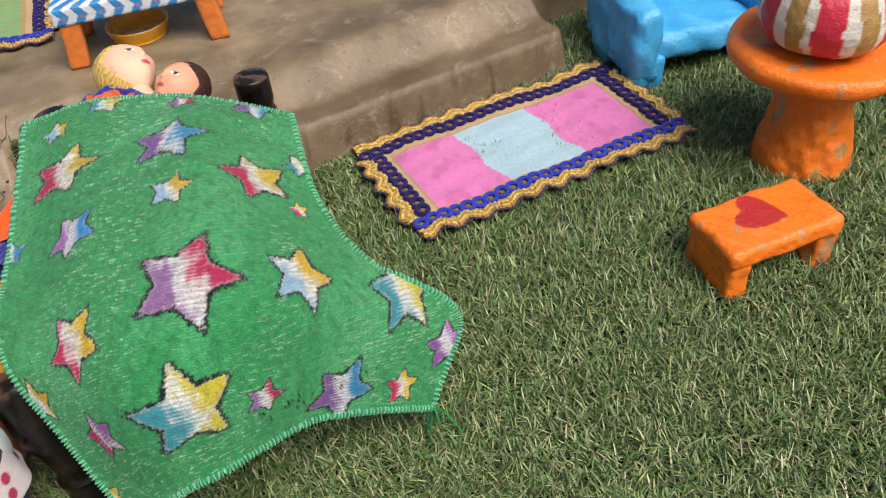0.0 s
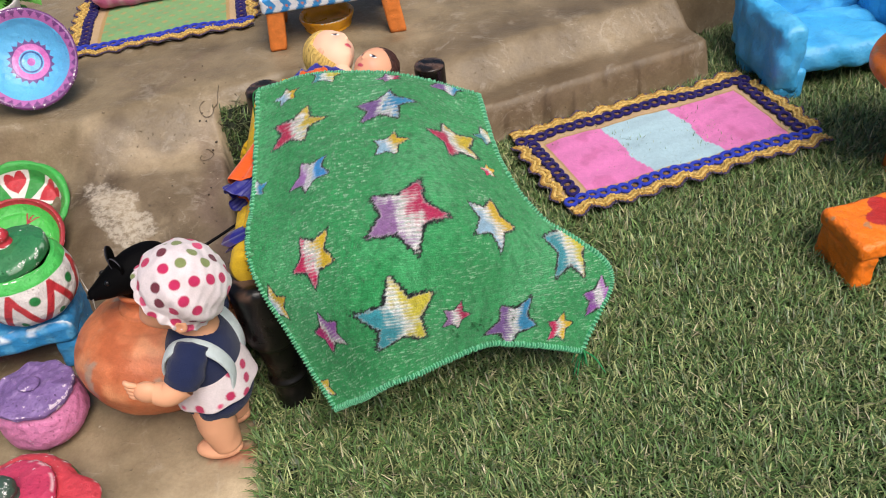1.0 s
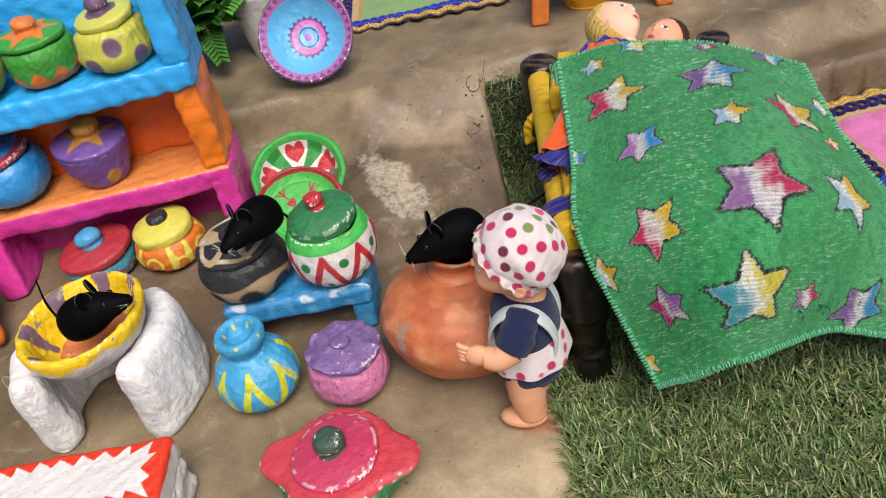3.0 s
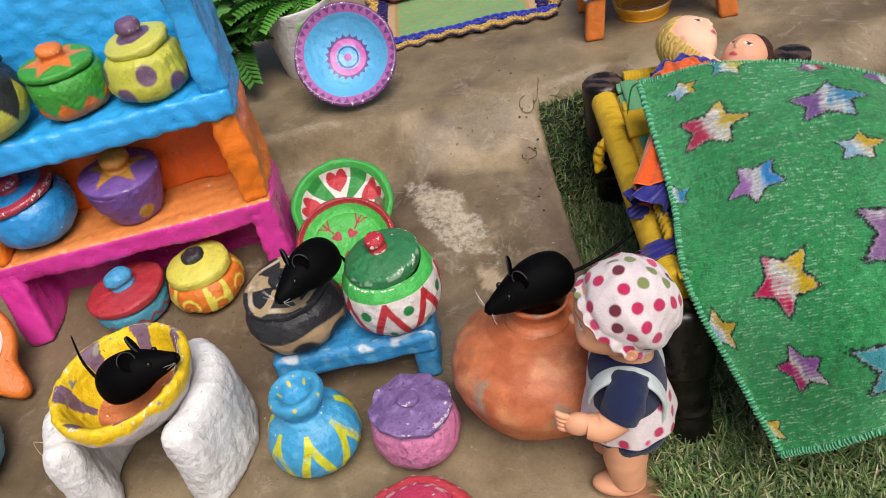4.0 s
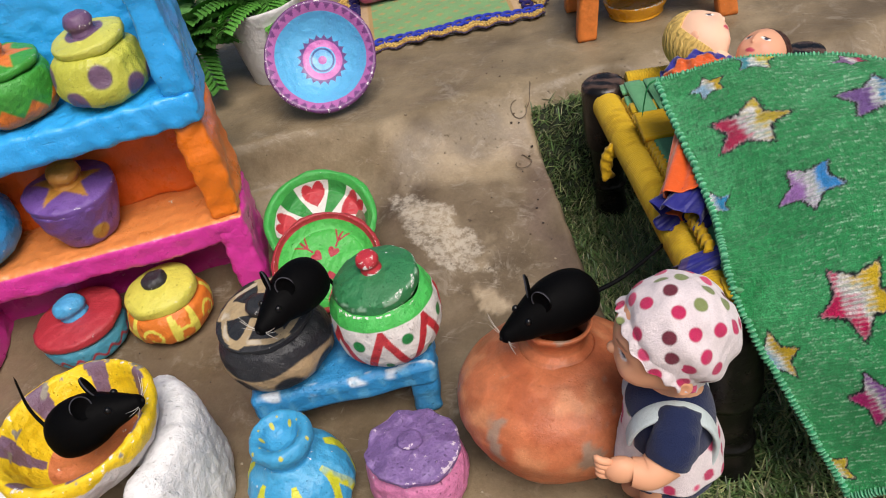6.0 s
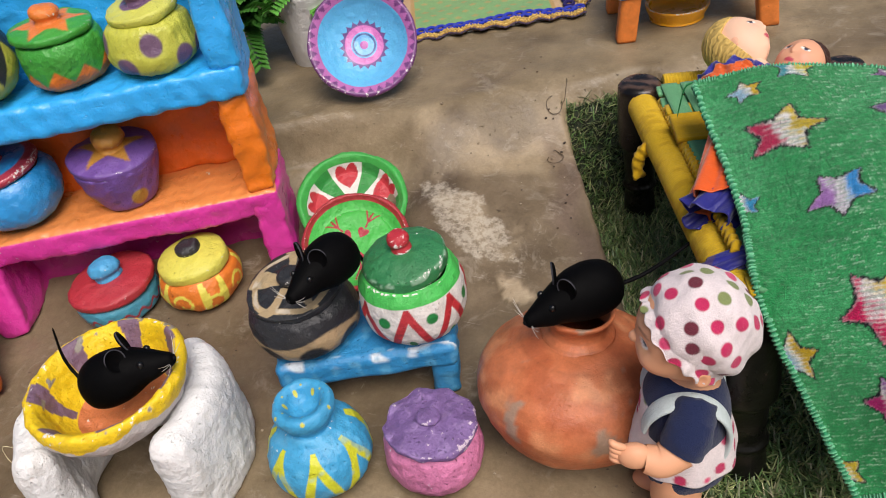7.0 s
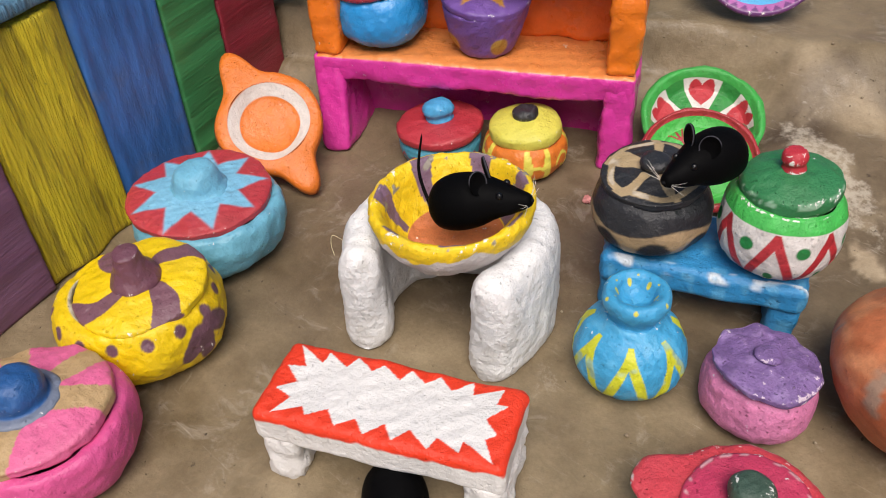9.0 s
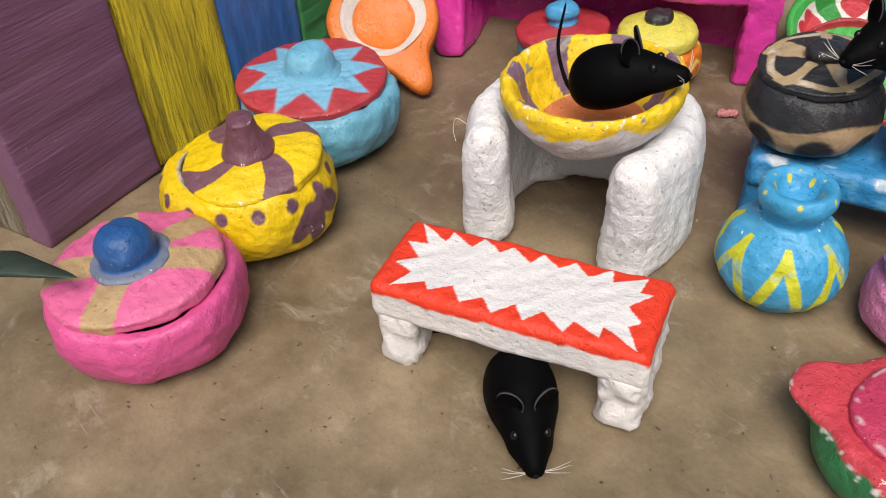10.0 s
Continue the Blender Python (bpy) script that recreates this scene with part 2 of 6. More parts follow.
    ragged, flaky = noise_node(nt, 55.0, 6, 0.65, ob), noise_node(nt, 210.0, 5, 0.7, ob)
    spread = maths(nt, "ADD", maths(nt, "SQRT", maths(nt, "ADD", axes[0], axes[1]), 0.0), ramp_node(nt, ragged.outputs[0], 0.25, 0.75, -0.6, 0.6))
    stain = maths(nt, "MULTIPLY", ramp_node(nt, spread, 1.02, 0.74), ramp_node(nt, flaky.outputs[0], 0.38, 0.56, 0.15, 1.0))
    col = mix_col(nt, "MIX", maths(nt, "MULTIPLY", stain, 0.52), col, (0.60, 0.54, 0.44, 1))
    blot, grit = noise_node(nt, 70.0, 6, 0.7, ob), noise_node(nt, 260.0, 3, 0.6, ob)
    col = mix_col(nt, "MIX", ramp_node(nt, blot.outputs[0], 0.64, 0.72, 0.0, 0.45), col, (0.15, 0.115, 0.08, 1))
    col = mix_col(nt, "MIX", ramp_node(nt, grit.outputs[0], 0.70, 0.74, 0.0, 0.7), col, (0.075, 0.055, 0.04, 1))
    nt.links.new(col, bs.inputs["Base Color"])
    nt.links.new(ramp_node(nt, mid.outputs[0], 0.3, 0.7, 0.32, 0.60), bs.inputs["Roughness"])
    bs.inputs["Specular IOR Level"].default_value = 0.35
    height = maths(nt, "ADD", maths(nt, "MULTIPLY", mid.outputs[0], 1.3), maths(nt, "MULTIPLY", fine.outputs[0], 0.07))
    height = maths(nt, "ADD", height, ramp_node(nt, grit.outputs[0], 0.68, 0.74, 0.0, 0.4))
    bp = nt.nodes.new("ShaderNodeBump")
    bp.inputs["Strength"].default_value, bp.inputs["Distance"].default_value = 1.0, 0.0016
    nt.links.new(height, bp.inputs["Height"])
    nt.links.new(bp.outputs[0], bs.inputs["Normal"])
    return m


MAT["concrete"] = plaster("mud_plaster_floor")


# ---- mesh building ----
class Mesh:
    """Points, faces and point colours, gathered with numpy."""

    def __init__(self, co, faces, col=None):
        self.co = np.asarray(co, float)
        self.faces = [np.asarray(f, int) for f in faces] if isinstance(faces, list) else [np.asarray(faces, int)]
        self.col = np.zeros((len(self.co), 3)) + (0.5 if col is None else np.asarray(col))
        self.slot = [0] * len(self.faces)

    def made_of(self, k):
        """Says which of the object's materials this piece has."""
        self.slot = [k] * len(self.faces)
        return self

    def paint(self, col, mask=None):
        col = np.asarray(col, float)
        if mask is None:
            self.col = np.zeros((len(self.co), 3)) + col
        else:
            m = np.clip(np.asarray(mask, float), 0, 1)[:, None]
            self.col = self.col * (1 - m) + col * m
        return self

    def push(self, amp, size, seed=0, octaves=2):
        """Pushes the points in and out along their normals by noise."""
        n = np.zeros_like(self.co)
        for f in self.faces:
            a, b, c = self.co[f[:, 0]], self.co[f[:, 1]], self.co[f[:, 2]]
            fn = np.cross(b - a, c - a)
            if f.shape[1] == 4:
                fn = fn + np.cross(c - a, self.co[f[:, 3]] - a)
            for k in range(f.shape[1]):
                np.add.at(n, f[:, k], fn)
        n /= np.linalg.norm(n, axis=1)[:, None] + 1e-12
        self.co = self.co + n * (amp * wob(self.co, size, seed, octaves))[:, None]
        return self

    def at(self, m):
        m = np.array(m)
        self.co = self.co @ m[:3, :3].T + m[:3, 3]
        return self


def join(*ms):
    co, col, faces, slot, k = [], [], [], [], 0
    for m in ms:
        co.append(m.co), col.append(m.col)
        faces += [f + k for f in m.faces]
        slot += m.slot
        k += len(m.co)
    g = Mesh(np.concatenate(co), faces, np.concatenate(col))
    g.slot = slot
    return g


def grid_faces(rows, cols, wrap=False):
    i = np.arange(rows - 1)[:, None]
    j = np.arange(cols if wrap else cols - 1)[None, :]
    j2 = (j + 1) % cols
    return np.stack([i * cols + j, i * cols + j2, (i + 1) * cols + j2, (i + 1) * cols + j], -1).reshape(-1, 4)


def lathe(prof, n=96, m=70, smooth=True):
    """A turned body. It keeps the angle th and the way along the profile s of each point, to paint by."""
    prof = np.array(prof, float)
    t = np.linspace(0, 1, 400)
    line = catmull(prof, t) if smooth else np.stack([np.interp(t * (len(prof) - 1), np.arange(len(prof)), prof[:, k]) for k in (0, 1)], 1)
    line[:, 0] = np.maximum(line[:, 0], 1e-5)
    d = np.concatenate([[0], np.cumsum(np.linalg.norm(np.diff(line, axis=0), axis=1))])
    s = np.linspace(0, 1, m)
    r, z = (np.interp(s * d[-1], d, line[:, k]) for k in (0, 1))
    th = np.arange(n) / n * 2 * np.pi
    co = np.stack([r[:, None] * np.cos(th), r[:, None] * np.sin(th), np.repeat(z[:, None], n, 1)], -1).reshape(-1, 3)
    g = Mesh(co, grid_faces(m, n, True))
    g.th, g.s, g.r, g.z = np.tile(th, m), np.repeat(s, n), np.repeat(r, n), np.repeat(z, n)
    return g


def rbox(sx, sy, sz, bevel=0.004, step=0.004, at=(0, 0, 0)):
    """A box with rounded edges, centred at at, with points every step."""
    h = np.array([sx, sy, sz]) / 2
    b = min(bevel, *(h * 0.98))
    co, faces, k = [], [], 0
    for ax in range(3):
        u, v = (ax + 1) % 3, (ax + 2) % 3
        nu, nv = (int(np.clip(np.ceil(2 * h[q] / step), 3, 260)) + 1 for q in (u, v))
        gu, gv = (np.sin(np.linspace(-1, 1, q) * np.pi / 2) * 0.35 + np.linspace(-1, 1, q) * 0.65 for q in (nu, nv))
        for sgn in (1, -1):
            p = np.zeros((nu, nv, 3))
            p[..., ax], p[..., u], p[..., v] = sgn * h[ax], gu[:, None] * h[u], gv[None, :] * h[v]
            f = grid_faces(nu, nv)
            co.append(p.reshape(-1, 3)), faces.append((f if sgn > 0 else f[:, ::-1]) + k)
            k += nu * nv
    co = np.concatenate(co)
    key, first, inv = np.unique(np.round(co, 6), axis=0, return_index=True, return_inverse=True)
    co, inv = co[first], inv.reshape(-1)
    inner = np.clip(co, -(h - b), h - b)
    d = co - inner
    d /= np.linalg.norm(d, axis=1)[:, None] + 1e-12
    return Mesh(inner + d * b + np.array(at), inv[np.concatenate(faces)])


def ball(rx, ry, rz, at=(0, 0, 0), n=40, m=28):
    a = np.linspace(-np.pi / 2, np.pi / 2, m)
    g = lathe([(math.cos(q), math.sin(q)) for q in a], n, m, False)
    g.co = g.co * np.array([rx, ry, rz]) + np.array(at)
    return g


def tube(pts, radii, n=10, m=40, caps=True):
    """A round bar along a smooth line, with a radius at each of its points."""
    t = np.linspace(0, 1, m)
    c = catmull(pts, t)
    r = np.interp(t, np.linspace(0, 1, len(radii)), radii)
    if caps:
        r[0], r[-1] = r[0] * 0.05, r[-1] * 0.05
        r[1], r[-2] = r[1] * 0.8, r[-2] * 0.8
    d = np.gradient(c, axis=0)
    d /= np.linalg.norm(d, axis=1)[:, None] + 1e-12
    ref = np.array([0, 0, 1.0]) if abs(d[:, 2]).mean() < 0.8 else np.array([1.0, 0, 0])
    u = np.cross(d, ref)
    u /= np.linalg.norm(u, axis=1)[:, None] + 1e-12
    v = np.cross(u, d)
    th = np.arange(n) / n * 2 * np.pi
    co = c[:, None] + r[:, None, None] * (np.cos(th)[None, :, None] * u[:, None] + np.sin(th)[None, :, None] * v[:, None])
    return Mesh(co.reshape(-1, 3), grid_faces(m, n, True)[:, ::-1])


def slab(outline, z0, z1, step=0.002, edge=0.002):
    """A flat piece with an outline r(angle) round its middle: outline is a function of the angle."""
    th = np.linspace(0, 2 * np.pi, 121)[:-1]
    r = outline(th)
    rings = [(0.001, z1), (0.25, z1), (0.5, z1), (0.75, z1), (0.93, z1), (1.0, z1 - edge), (1.0, z0 + edge), (0.93, z0), (0.5, z0), (0.001, z0)]
    co = np.concatenate([np.stack([k * r * np.cos(th), k * r * np.sin(th), np.full_like(th, z)], 1) for k, z in rings])
    return Mesh(co, grid_faces(len(rings), len(th), True))


def proud(g):
    """1 on sharp outward edges of a mesh, 0 where it is flat or hollow."""
    n, mean, count = np.zeros_like(g.co), np.zeros_like(g.co), np.zeros(len(g.co))
    for f in g.faces:
        k = f.shape[1]
        fn = np.cross(g.co[f[:, 1]] - g.co[f[:, 0]], g.co[f[:, 2]] - g.co[f[:, 0]])
        for q in range(k):
            for r in (f[:, (q + 1) % k], f[:, (q - 1) % k]):
                for ax in range(3):
                    mean[:, ax] += np.bincount(f[:, q], g.co[r, ax], len(g.co))
                count += np.bincount(f[:, q], minlength=len(g.co))
            for ax in range(3):
                n[:, ax] += np.bincount(f[:, q], fn[:, ax], len(g.co))
    n /= np.linalg.norm(n, axis=1)[:, None] + 1e-15
    lap = mean / np.maximum(count, 1)[:, None] - g.co
    bend = -(lap * n).sum(1)
    span = np.zeros(len(g.co))
    for f in g.faces:
        d = np.linalg.norm(g.co[f[:, 0]] - g.co[f[:, 2]], axis=1)
        np.maximum.at(span, f.ravel(), np.repeat(d, f.shape[1]))
    return ss(90, 320, 8 * bend / (span ** 2 + 1e-8))


def obj(name, g, mat, parent=None, m=None, smooth=True):
    me = bpy.data.meshes.new(name)
    me.from_pydata(g.co.tolist(), [], [f for fs in g.faces for f in fs.tolist()])
    a = me.color_attributes.new("Col", "FLOAT_COLOR", "POINT")
    a.data.foreach_set("color", np.concatenate([g.col, np.ones((len(g.co), 1))], 1).astype(np.float32).ravel())
    me.attributes.new("Edge", "FLOAT", "POINT").data.foreach_set("value", proud(g).astype(np.float32))
    if smooth:
        me.polygons.foreach_set("use_smooth", np.ones(len(me.polygons), bool))
    for q in mat if isinstance(mat, tuple) else (mat,):
        me.materials.append(MAT[q])
    if isinstance(mat, tuple):
        me.polygons.foreach_set("material_index", np.repeat(g.slot, [len(f) for f in g.faces]).astype(np.int32))
    ob = new(name, me)
    if parent is not None:
        ob.parent = parent
    if m is not None:
        ob.matrix_basis = m
    return ob


def part(name, g, mat, parent, label=""):
    return tagged(obj(name, g, mat, parent), label)


def thing(name, m, label, category, group=""):
    e = new(name)
    e.empty_display_size = 0.02
    e.matrix_basis = m
    return tagged(e, label, category, group)


def put(x, y, z=0.0, turn=0.0, tilt=0.0, lean=0.0, size=1.0):
    sx, sz = size if isinstance(size, tuple) else (size, size)
    return pose(x, y, z, tilt, lean, turn) @ Matrix.Diagonal((sx, sx, sz, 1))


def star_mask(x, y, r, rot, points=5, inner=0.5, soft=0.06, blunt=1.0):
    """1 inside a star of outer radius r about 0, 0."""
    a = np.arctan2(y, x) - rot
    q = np.abs((a / (2 * np.pi) * points) % 1.0 - 0.5) * 2
    d = np.hypot(x, y)
    a1 = (1 - q) * np.pi / points
    ri, ca = inner, np.pi / points
    edge = ri * math.sin(ca) / (np.sin(a1) * (1 - ri * math.cos(ca)) + ri * math.sin(ca) * np.cos(a1))
    return 1 - ss(1 - soft, 1 + soft, d / (r * np.minimum(edge, blunt) + 1e-9))


def spots(th, z, r, places):
    m = np.zeros(len(th))
    for a, h, q in places:
        da = (th - a + np.pi) % (2 * np.pi) - np.pi
        m = np.maximum(m, 1 - ss(0.85, 1.1, np.hypot(da * r, z - h) / q))
    return m


# ---- ground: a mud-plastered floor with a step, and lower soil under the turf ----
CU, SU = math.cos(radians(33)), math.sin(radians(33))


def uv(x, y):
    return CU * x + SU * y, -SU * x + CU * y


def xy(u, v):
    return CU * u - SU * v, SU * u + CU * v


def turf_edge(v):
    return 0.083 + 0.13 * (v - 0.433)


def turf_back(u):
    """How far back the turf reaches, where the plastered step rises."""
    return np.where(u < 0.60, 0.838 - 0.123 * ss(0.2, 0.30, u), 0.80)


def turf_level(u, v):
    return (-0.03 * ss(0.56, 0.74, v) + 0.086 * ss(0.775, 0.850, v)) * (1 - ss(0.22, 0.36, u))


def floor_level(u, v):
    """Height of the plastered floor and the step."""
    w = v - 0.13 * (1 - ss(-0.10, 0.03, u)) * (1 - ss(0.84, 0.91, v))
    left = 0.028 * ss(0.66, 0.79, w) + 0.040 * ss(0.795, 0.86, w)
    right = 0.040 + 0.027 * ss(0.745, 0.785, v)
    mid = 0.045 + 0.022 * ss(0.80, 0.84, v)
    k, k2 = ss(0.26, 0.38, u), ss(0.10, 0.2, u)
    h = left * (1 - k2) + (mid * (1 - k) + right * k) * k2
    return np.where(u > 0.60, 0.085, h)


def ground_level(u, v):
    inside = ss(0.0, 0.006, u - turf_edge(v)) * (1 - ss(-0.008, 0.008, v - turf_back(u)))
    return floor_level(u, v) * (1 - inside) + (turf_level(u, v) - 0.004) * inside


def stretch(lo, hi, step, far):
    core = np.arange(lo, hi, step)
    out = [0.02 * 1.35 ** k for k in range(40)]
    out = np.array([q for q in np.cumsum(out) if q < far])
    return np.concatenate([lo - out[::-1], core, core[-1] + out])


gu, gv = stretch(-0.72, 0.75, 0.0031, 60), stretch(-0.05, 1.12, 0.0031, 60)
U, V = (q.ravel() for q in np.meshgrid(gu, gv))
X, Y = xy(U, V)
flat = np.stack([X, Y, 0 * X], 1)
near = (np.abs(U) < 2) & (np.abs(V) < 2)
Z = np.where(near, ground_level(U, V) + 0.0016 * fbm(flat, 0.11, 3, 4) + 0.0003 * fbm(flat, 0.018, 4, 2), 0)
ground = Mesh(np.stack([X, Y, Z], 1), grid_faces(len(gv), len(gu)))
ground.paint(hexa("8b7e67"))
ground.paint(hexa("bcad92"), 0.9 * ss(-0.10, 0.03, U + 0.05 * fbm(flat, 0.10, 31, 4)) * (1 - ss(0.42, 0.56, V + 0.05 * fbm(flat, 0.12, 32, 4))) * (1 - ss(0.25, 0.45, U)) * ss(-0.4, -0.1, V))
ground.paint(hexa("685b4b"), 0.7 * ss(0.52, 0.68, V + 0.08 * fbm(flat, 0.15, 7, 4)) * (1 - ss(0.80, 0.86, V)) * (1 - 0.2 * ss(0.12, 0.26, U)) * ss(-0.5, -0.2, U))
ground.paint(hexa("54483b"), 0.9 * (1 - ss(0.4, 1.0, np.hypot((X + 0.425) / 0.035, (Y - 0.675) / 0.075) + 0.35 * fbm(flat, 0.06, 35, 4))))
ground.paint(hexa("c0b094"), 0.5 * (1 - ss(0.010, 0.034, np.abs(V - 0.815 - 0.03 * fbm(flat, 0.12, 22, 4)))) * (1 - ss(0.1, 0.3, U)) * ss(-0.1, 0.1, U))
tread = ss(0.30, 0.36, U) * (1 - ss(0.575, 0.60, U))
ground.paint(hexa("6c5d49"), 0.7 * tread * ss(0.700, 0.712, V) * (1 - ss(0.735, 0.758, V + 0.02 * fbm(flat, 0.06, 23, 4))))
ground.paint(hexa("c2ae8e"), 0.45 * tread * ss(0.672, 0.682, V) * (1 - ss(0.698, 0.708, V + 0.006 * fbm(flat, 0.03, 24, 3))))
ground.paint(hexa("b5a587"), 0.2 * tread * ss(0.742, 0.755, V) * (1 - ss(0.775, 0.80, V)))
rough_edge = ss(0.66, 0.685, V) * (1 - ss(0.71, 0.73, V)) * ss(0.28, 0.34, U) * (1 - ss(0.6, 0.62, U)) + 0.25 * ss(0.56, 0.7, V) * (1 - ss(0.82, 0.9, V)) * (1 - ss(0.0, 0.03, np.abs(U - 0.09 - 0.13 * (V - 0.433))))
crumb = ss(0.45, 0.65, fbm(flat, 0.016, 25, 3)) * rough_edge
ground.paint(hexa("4a3c2c"), 0.85 * crumb)
ground.co[:, 2] -= 0.003 * crumb
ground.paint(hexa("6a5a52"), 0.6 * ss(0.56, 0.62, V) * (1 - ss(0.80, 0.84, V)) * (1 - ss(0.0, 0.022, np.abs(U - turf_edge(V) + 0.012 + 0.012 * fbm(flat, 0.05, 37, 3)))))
sx, sy = X + 0.386, Y - 0.657
along, across = sx * 0.80 - sy * 0.60, sx * 0.60 + sy * 0.80
pale = 1 - ss(0.35, 1.0, np.hypot(along / 0.060, across / 0.019) + 0.50 * fbm(flat, 0.022, 5, 6))
ground.paint(hexa("c4b69c"), 0.35 * pale)
dab = 1 - ss(0.55, 0.9, np.hypot((along - 0.075) / 0.016, (across + 0.012) / 0.012) + 0.45 * fbm(flat, 0.016, 36, 4))
ground.paint(hexa("cabba2"), 0.7 * dab)
rustspot = 1 - ss(0.5, 1.0, np.hypot((X + 0.200) / 0.016, (Y - 0.441) / 0.010) + 0.5 * fbm(flat, 0.012, 6, 4))
ground.paint(hexa("b0715a"), 0.8 * rustspot)
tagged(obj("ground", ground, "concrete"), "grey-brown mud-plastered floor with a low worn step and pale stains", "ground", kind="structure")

# ---- turf ----
mu, mv = np.arange(0.06, 1.10, 0.006), np.arange(-0.12, 0.905, 0.006)
U, V = (q.ravel() for q in np.meshgrid(mu, mv))
U2 = np.maximum(U, turf_edge(V) + 0.001)
V2 = np.minimum(V, turf_back(U2) - 0.003)
X, Y = xy(U2, V2)
turf = Mesh(np.stack([X, Y, turf_level(U2, V2) + 0.001 + 0 * X], 1), grid_faces(len(mv), len(mu)))
turf.paint(hexa("1a2413"))
tagged(obj("turf_mat", turf, "mat"), "dark backing of the artificial turf lying on the soil", "turf", kind="structure")
rng = np.random.RandomState(5)
N = 215000
far_off = rng.uniform(0, 1, N) < 0.16
bu = np.where(far_off, rng.uniform(0.07, 1.05, N), rng.uniform(0.07, 0.78, N))
bv = np.where(far_off, rng.uniform(-0.02, 0.86, N), rng.uniform(0.20, 0.86, N))
ok = (bu > turf_edge(bv) - 0.002) & (bv < turf_back(bu) - 0.002)
bu, bv = bu[ok], bv[ok]
N = len(bu)
bx, by = xy(bu, bv)
root = np.stack([bx, by, turf_level(bu, bv) + 0.001], 1)
ang, ln, lay = rng.uniform(0, 2 * np.pi, N), rng.uniform(0.008, 0.017, N), rng.uniform(0.35, 1.0, N)
out = np.stack([np.cos(ang), np.sin(ang), 0 * ang], 1)
side = np.stack([-np.sin(ang), np.cos(ang), 0 * ang], 1) * (rng.uniform(0.00030, 0.00060, N))[:, None]
co = []
for k, w in ((0.0, 1.0), (0.4, 1.0), (0.75, 0.8), (1.0, 0.25)):
    c = root + out * (ln * lay * k ** 1.3)[:, None] + np.array([0, 0, 1.0]) * (ln * (k * (1 - 0.45 * lay) - 0.25 * lay * k * k))[:, None]
    co += [c - side * w, c + side * w]
co = np.stack(co, 1).reshape(-1, 3)
i = np.arange(N)[:, None] * 8
blades = Mesh(co, np.concatenate([i + np.array([[0, 1, 3, 2]]), i + np.array([[2, 3, 5, 4]]), i + np.array([[4, 5, 7, 6]])]))
tone = rng.uniform(0, 1, N)
cols = np.where((tone < 0.60)[:, None], hexa("5d7b44"), np.where((tone < 0.95)[:, None], hexa("919a66"), hexa("b2ac8a"))) * rng.uniform(0.30, 1.36, N)[:, None]
blades.col = np.repeat(cols, 8, 0)
tagged(obj("turf_blades", blades, "blade", smooth=False), "short curled green artificial turf with some straw-coloured blades", "turf", kind="stuff")

# ---- painted clay pots ----
FACE = radians(-72)


def wrap(a):
    return (a + np.pi) % (2 * np.pi) - np.pi


def zigzag(th, count, phase=0.0):
    """0..1..0 triangles, so many round the pot."""
    return np.abs(((th + phase) / (2 * np.pi) * count) % 1.0 - 0.5) * 2


def bowl_prof(R, H, base, rim, wall=0.005, belly=0.5):
    return [(0, 0.001), (base * 0.6, 0.0), (base, 0.002), (base + (R - base) * 0.75, H * belly * 0.45), (R, H * belly), ((R + rim) / 2 + 0.001, H * 0.82), (rim, H * 0.97),
            (rim - wall * 0.5, H), (rim - wall, H * 0.96), (R - wall, H * belly), (base * 0.9, 0.007), (0, 0.006)]


def lid_prof(r, h, skirt=0.003):
    return [(0, -skirt), (r * 0.8, -skirt), (r * 0.97, -skirt * 0.6), (r, 0.001), (r * 0.96, h * 0.55), (r * 0.6, h * 0.9), (r * 0.2, h), (0, h)]


def knob_prof(r, h):
    return [(0, -0.001), (r * 0.9, -0.001), (r * 0.8, h * 0.25), (r, h * 0.55), (r * 0.75, h * 0.9), (0, h)]


def body(prof, col, amp=0.0007, seed=0, n=180, m=130):
    g = lathe(prof, n, m).paint(hexa(col))
    g.push(amp * 1.1, 0.045, seed, 1).push(amp * 0.5, 0.016, seed + 2, 2).push(amp * 0.14, 0.006, seed + 1, 1)
    return g


def inner(g, col):
    """Paints the inside of a hollow body."""
    k = np.argmax(g.z + 1e-4 * g.r)
    g.paint(hexa(col), g.s > g.s[k])
    return g


def pot(name, m, label, g, mat="clay", lid=None, knob=None, lid_at=None, knob_at=0.0, lid_label="", knob_label="", group=""):
    e = thing(name, m, label, "pot", group)
    part("body", g, mat, e)
    if lid is not None:
        lo = part("lid", lid, mat, e, lid_label)
        lo.matrix_basis = lid_at
        if knob is not None:
            ko = part("knob", knob, mat, lo, knob_label)
            ko.matrix_basis = pose(0, 0, knob_at)
    return e


# terracotta water pot
def terra_paint(g):
    g.paint(hexa("c4724a"))
    g.paint(hexa("d08a60"), ss(0.0, 0.9, wob(g.co, 0.04, 5, 3)))
    g.paint(hexa("a04c28"), 0.5 * ss(0.2, 0.9, wob(g.co * np.array([1, 1, 3.0]), 0.05, 9, 2)))
    g.paint(hexa("9d8c7a"), 0.8 * ss(1.0, 1.25, wob(g.co, 0.035, 14, 3)))
    g.paint(hexa("9c5836"), 0.35 * (np.sin(g.z * 1500) > 0.6) * (g.z > 0.070))
    return g


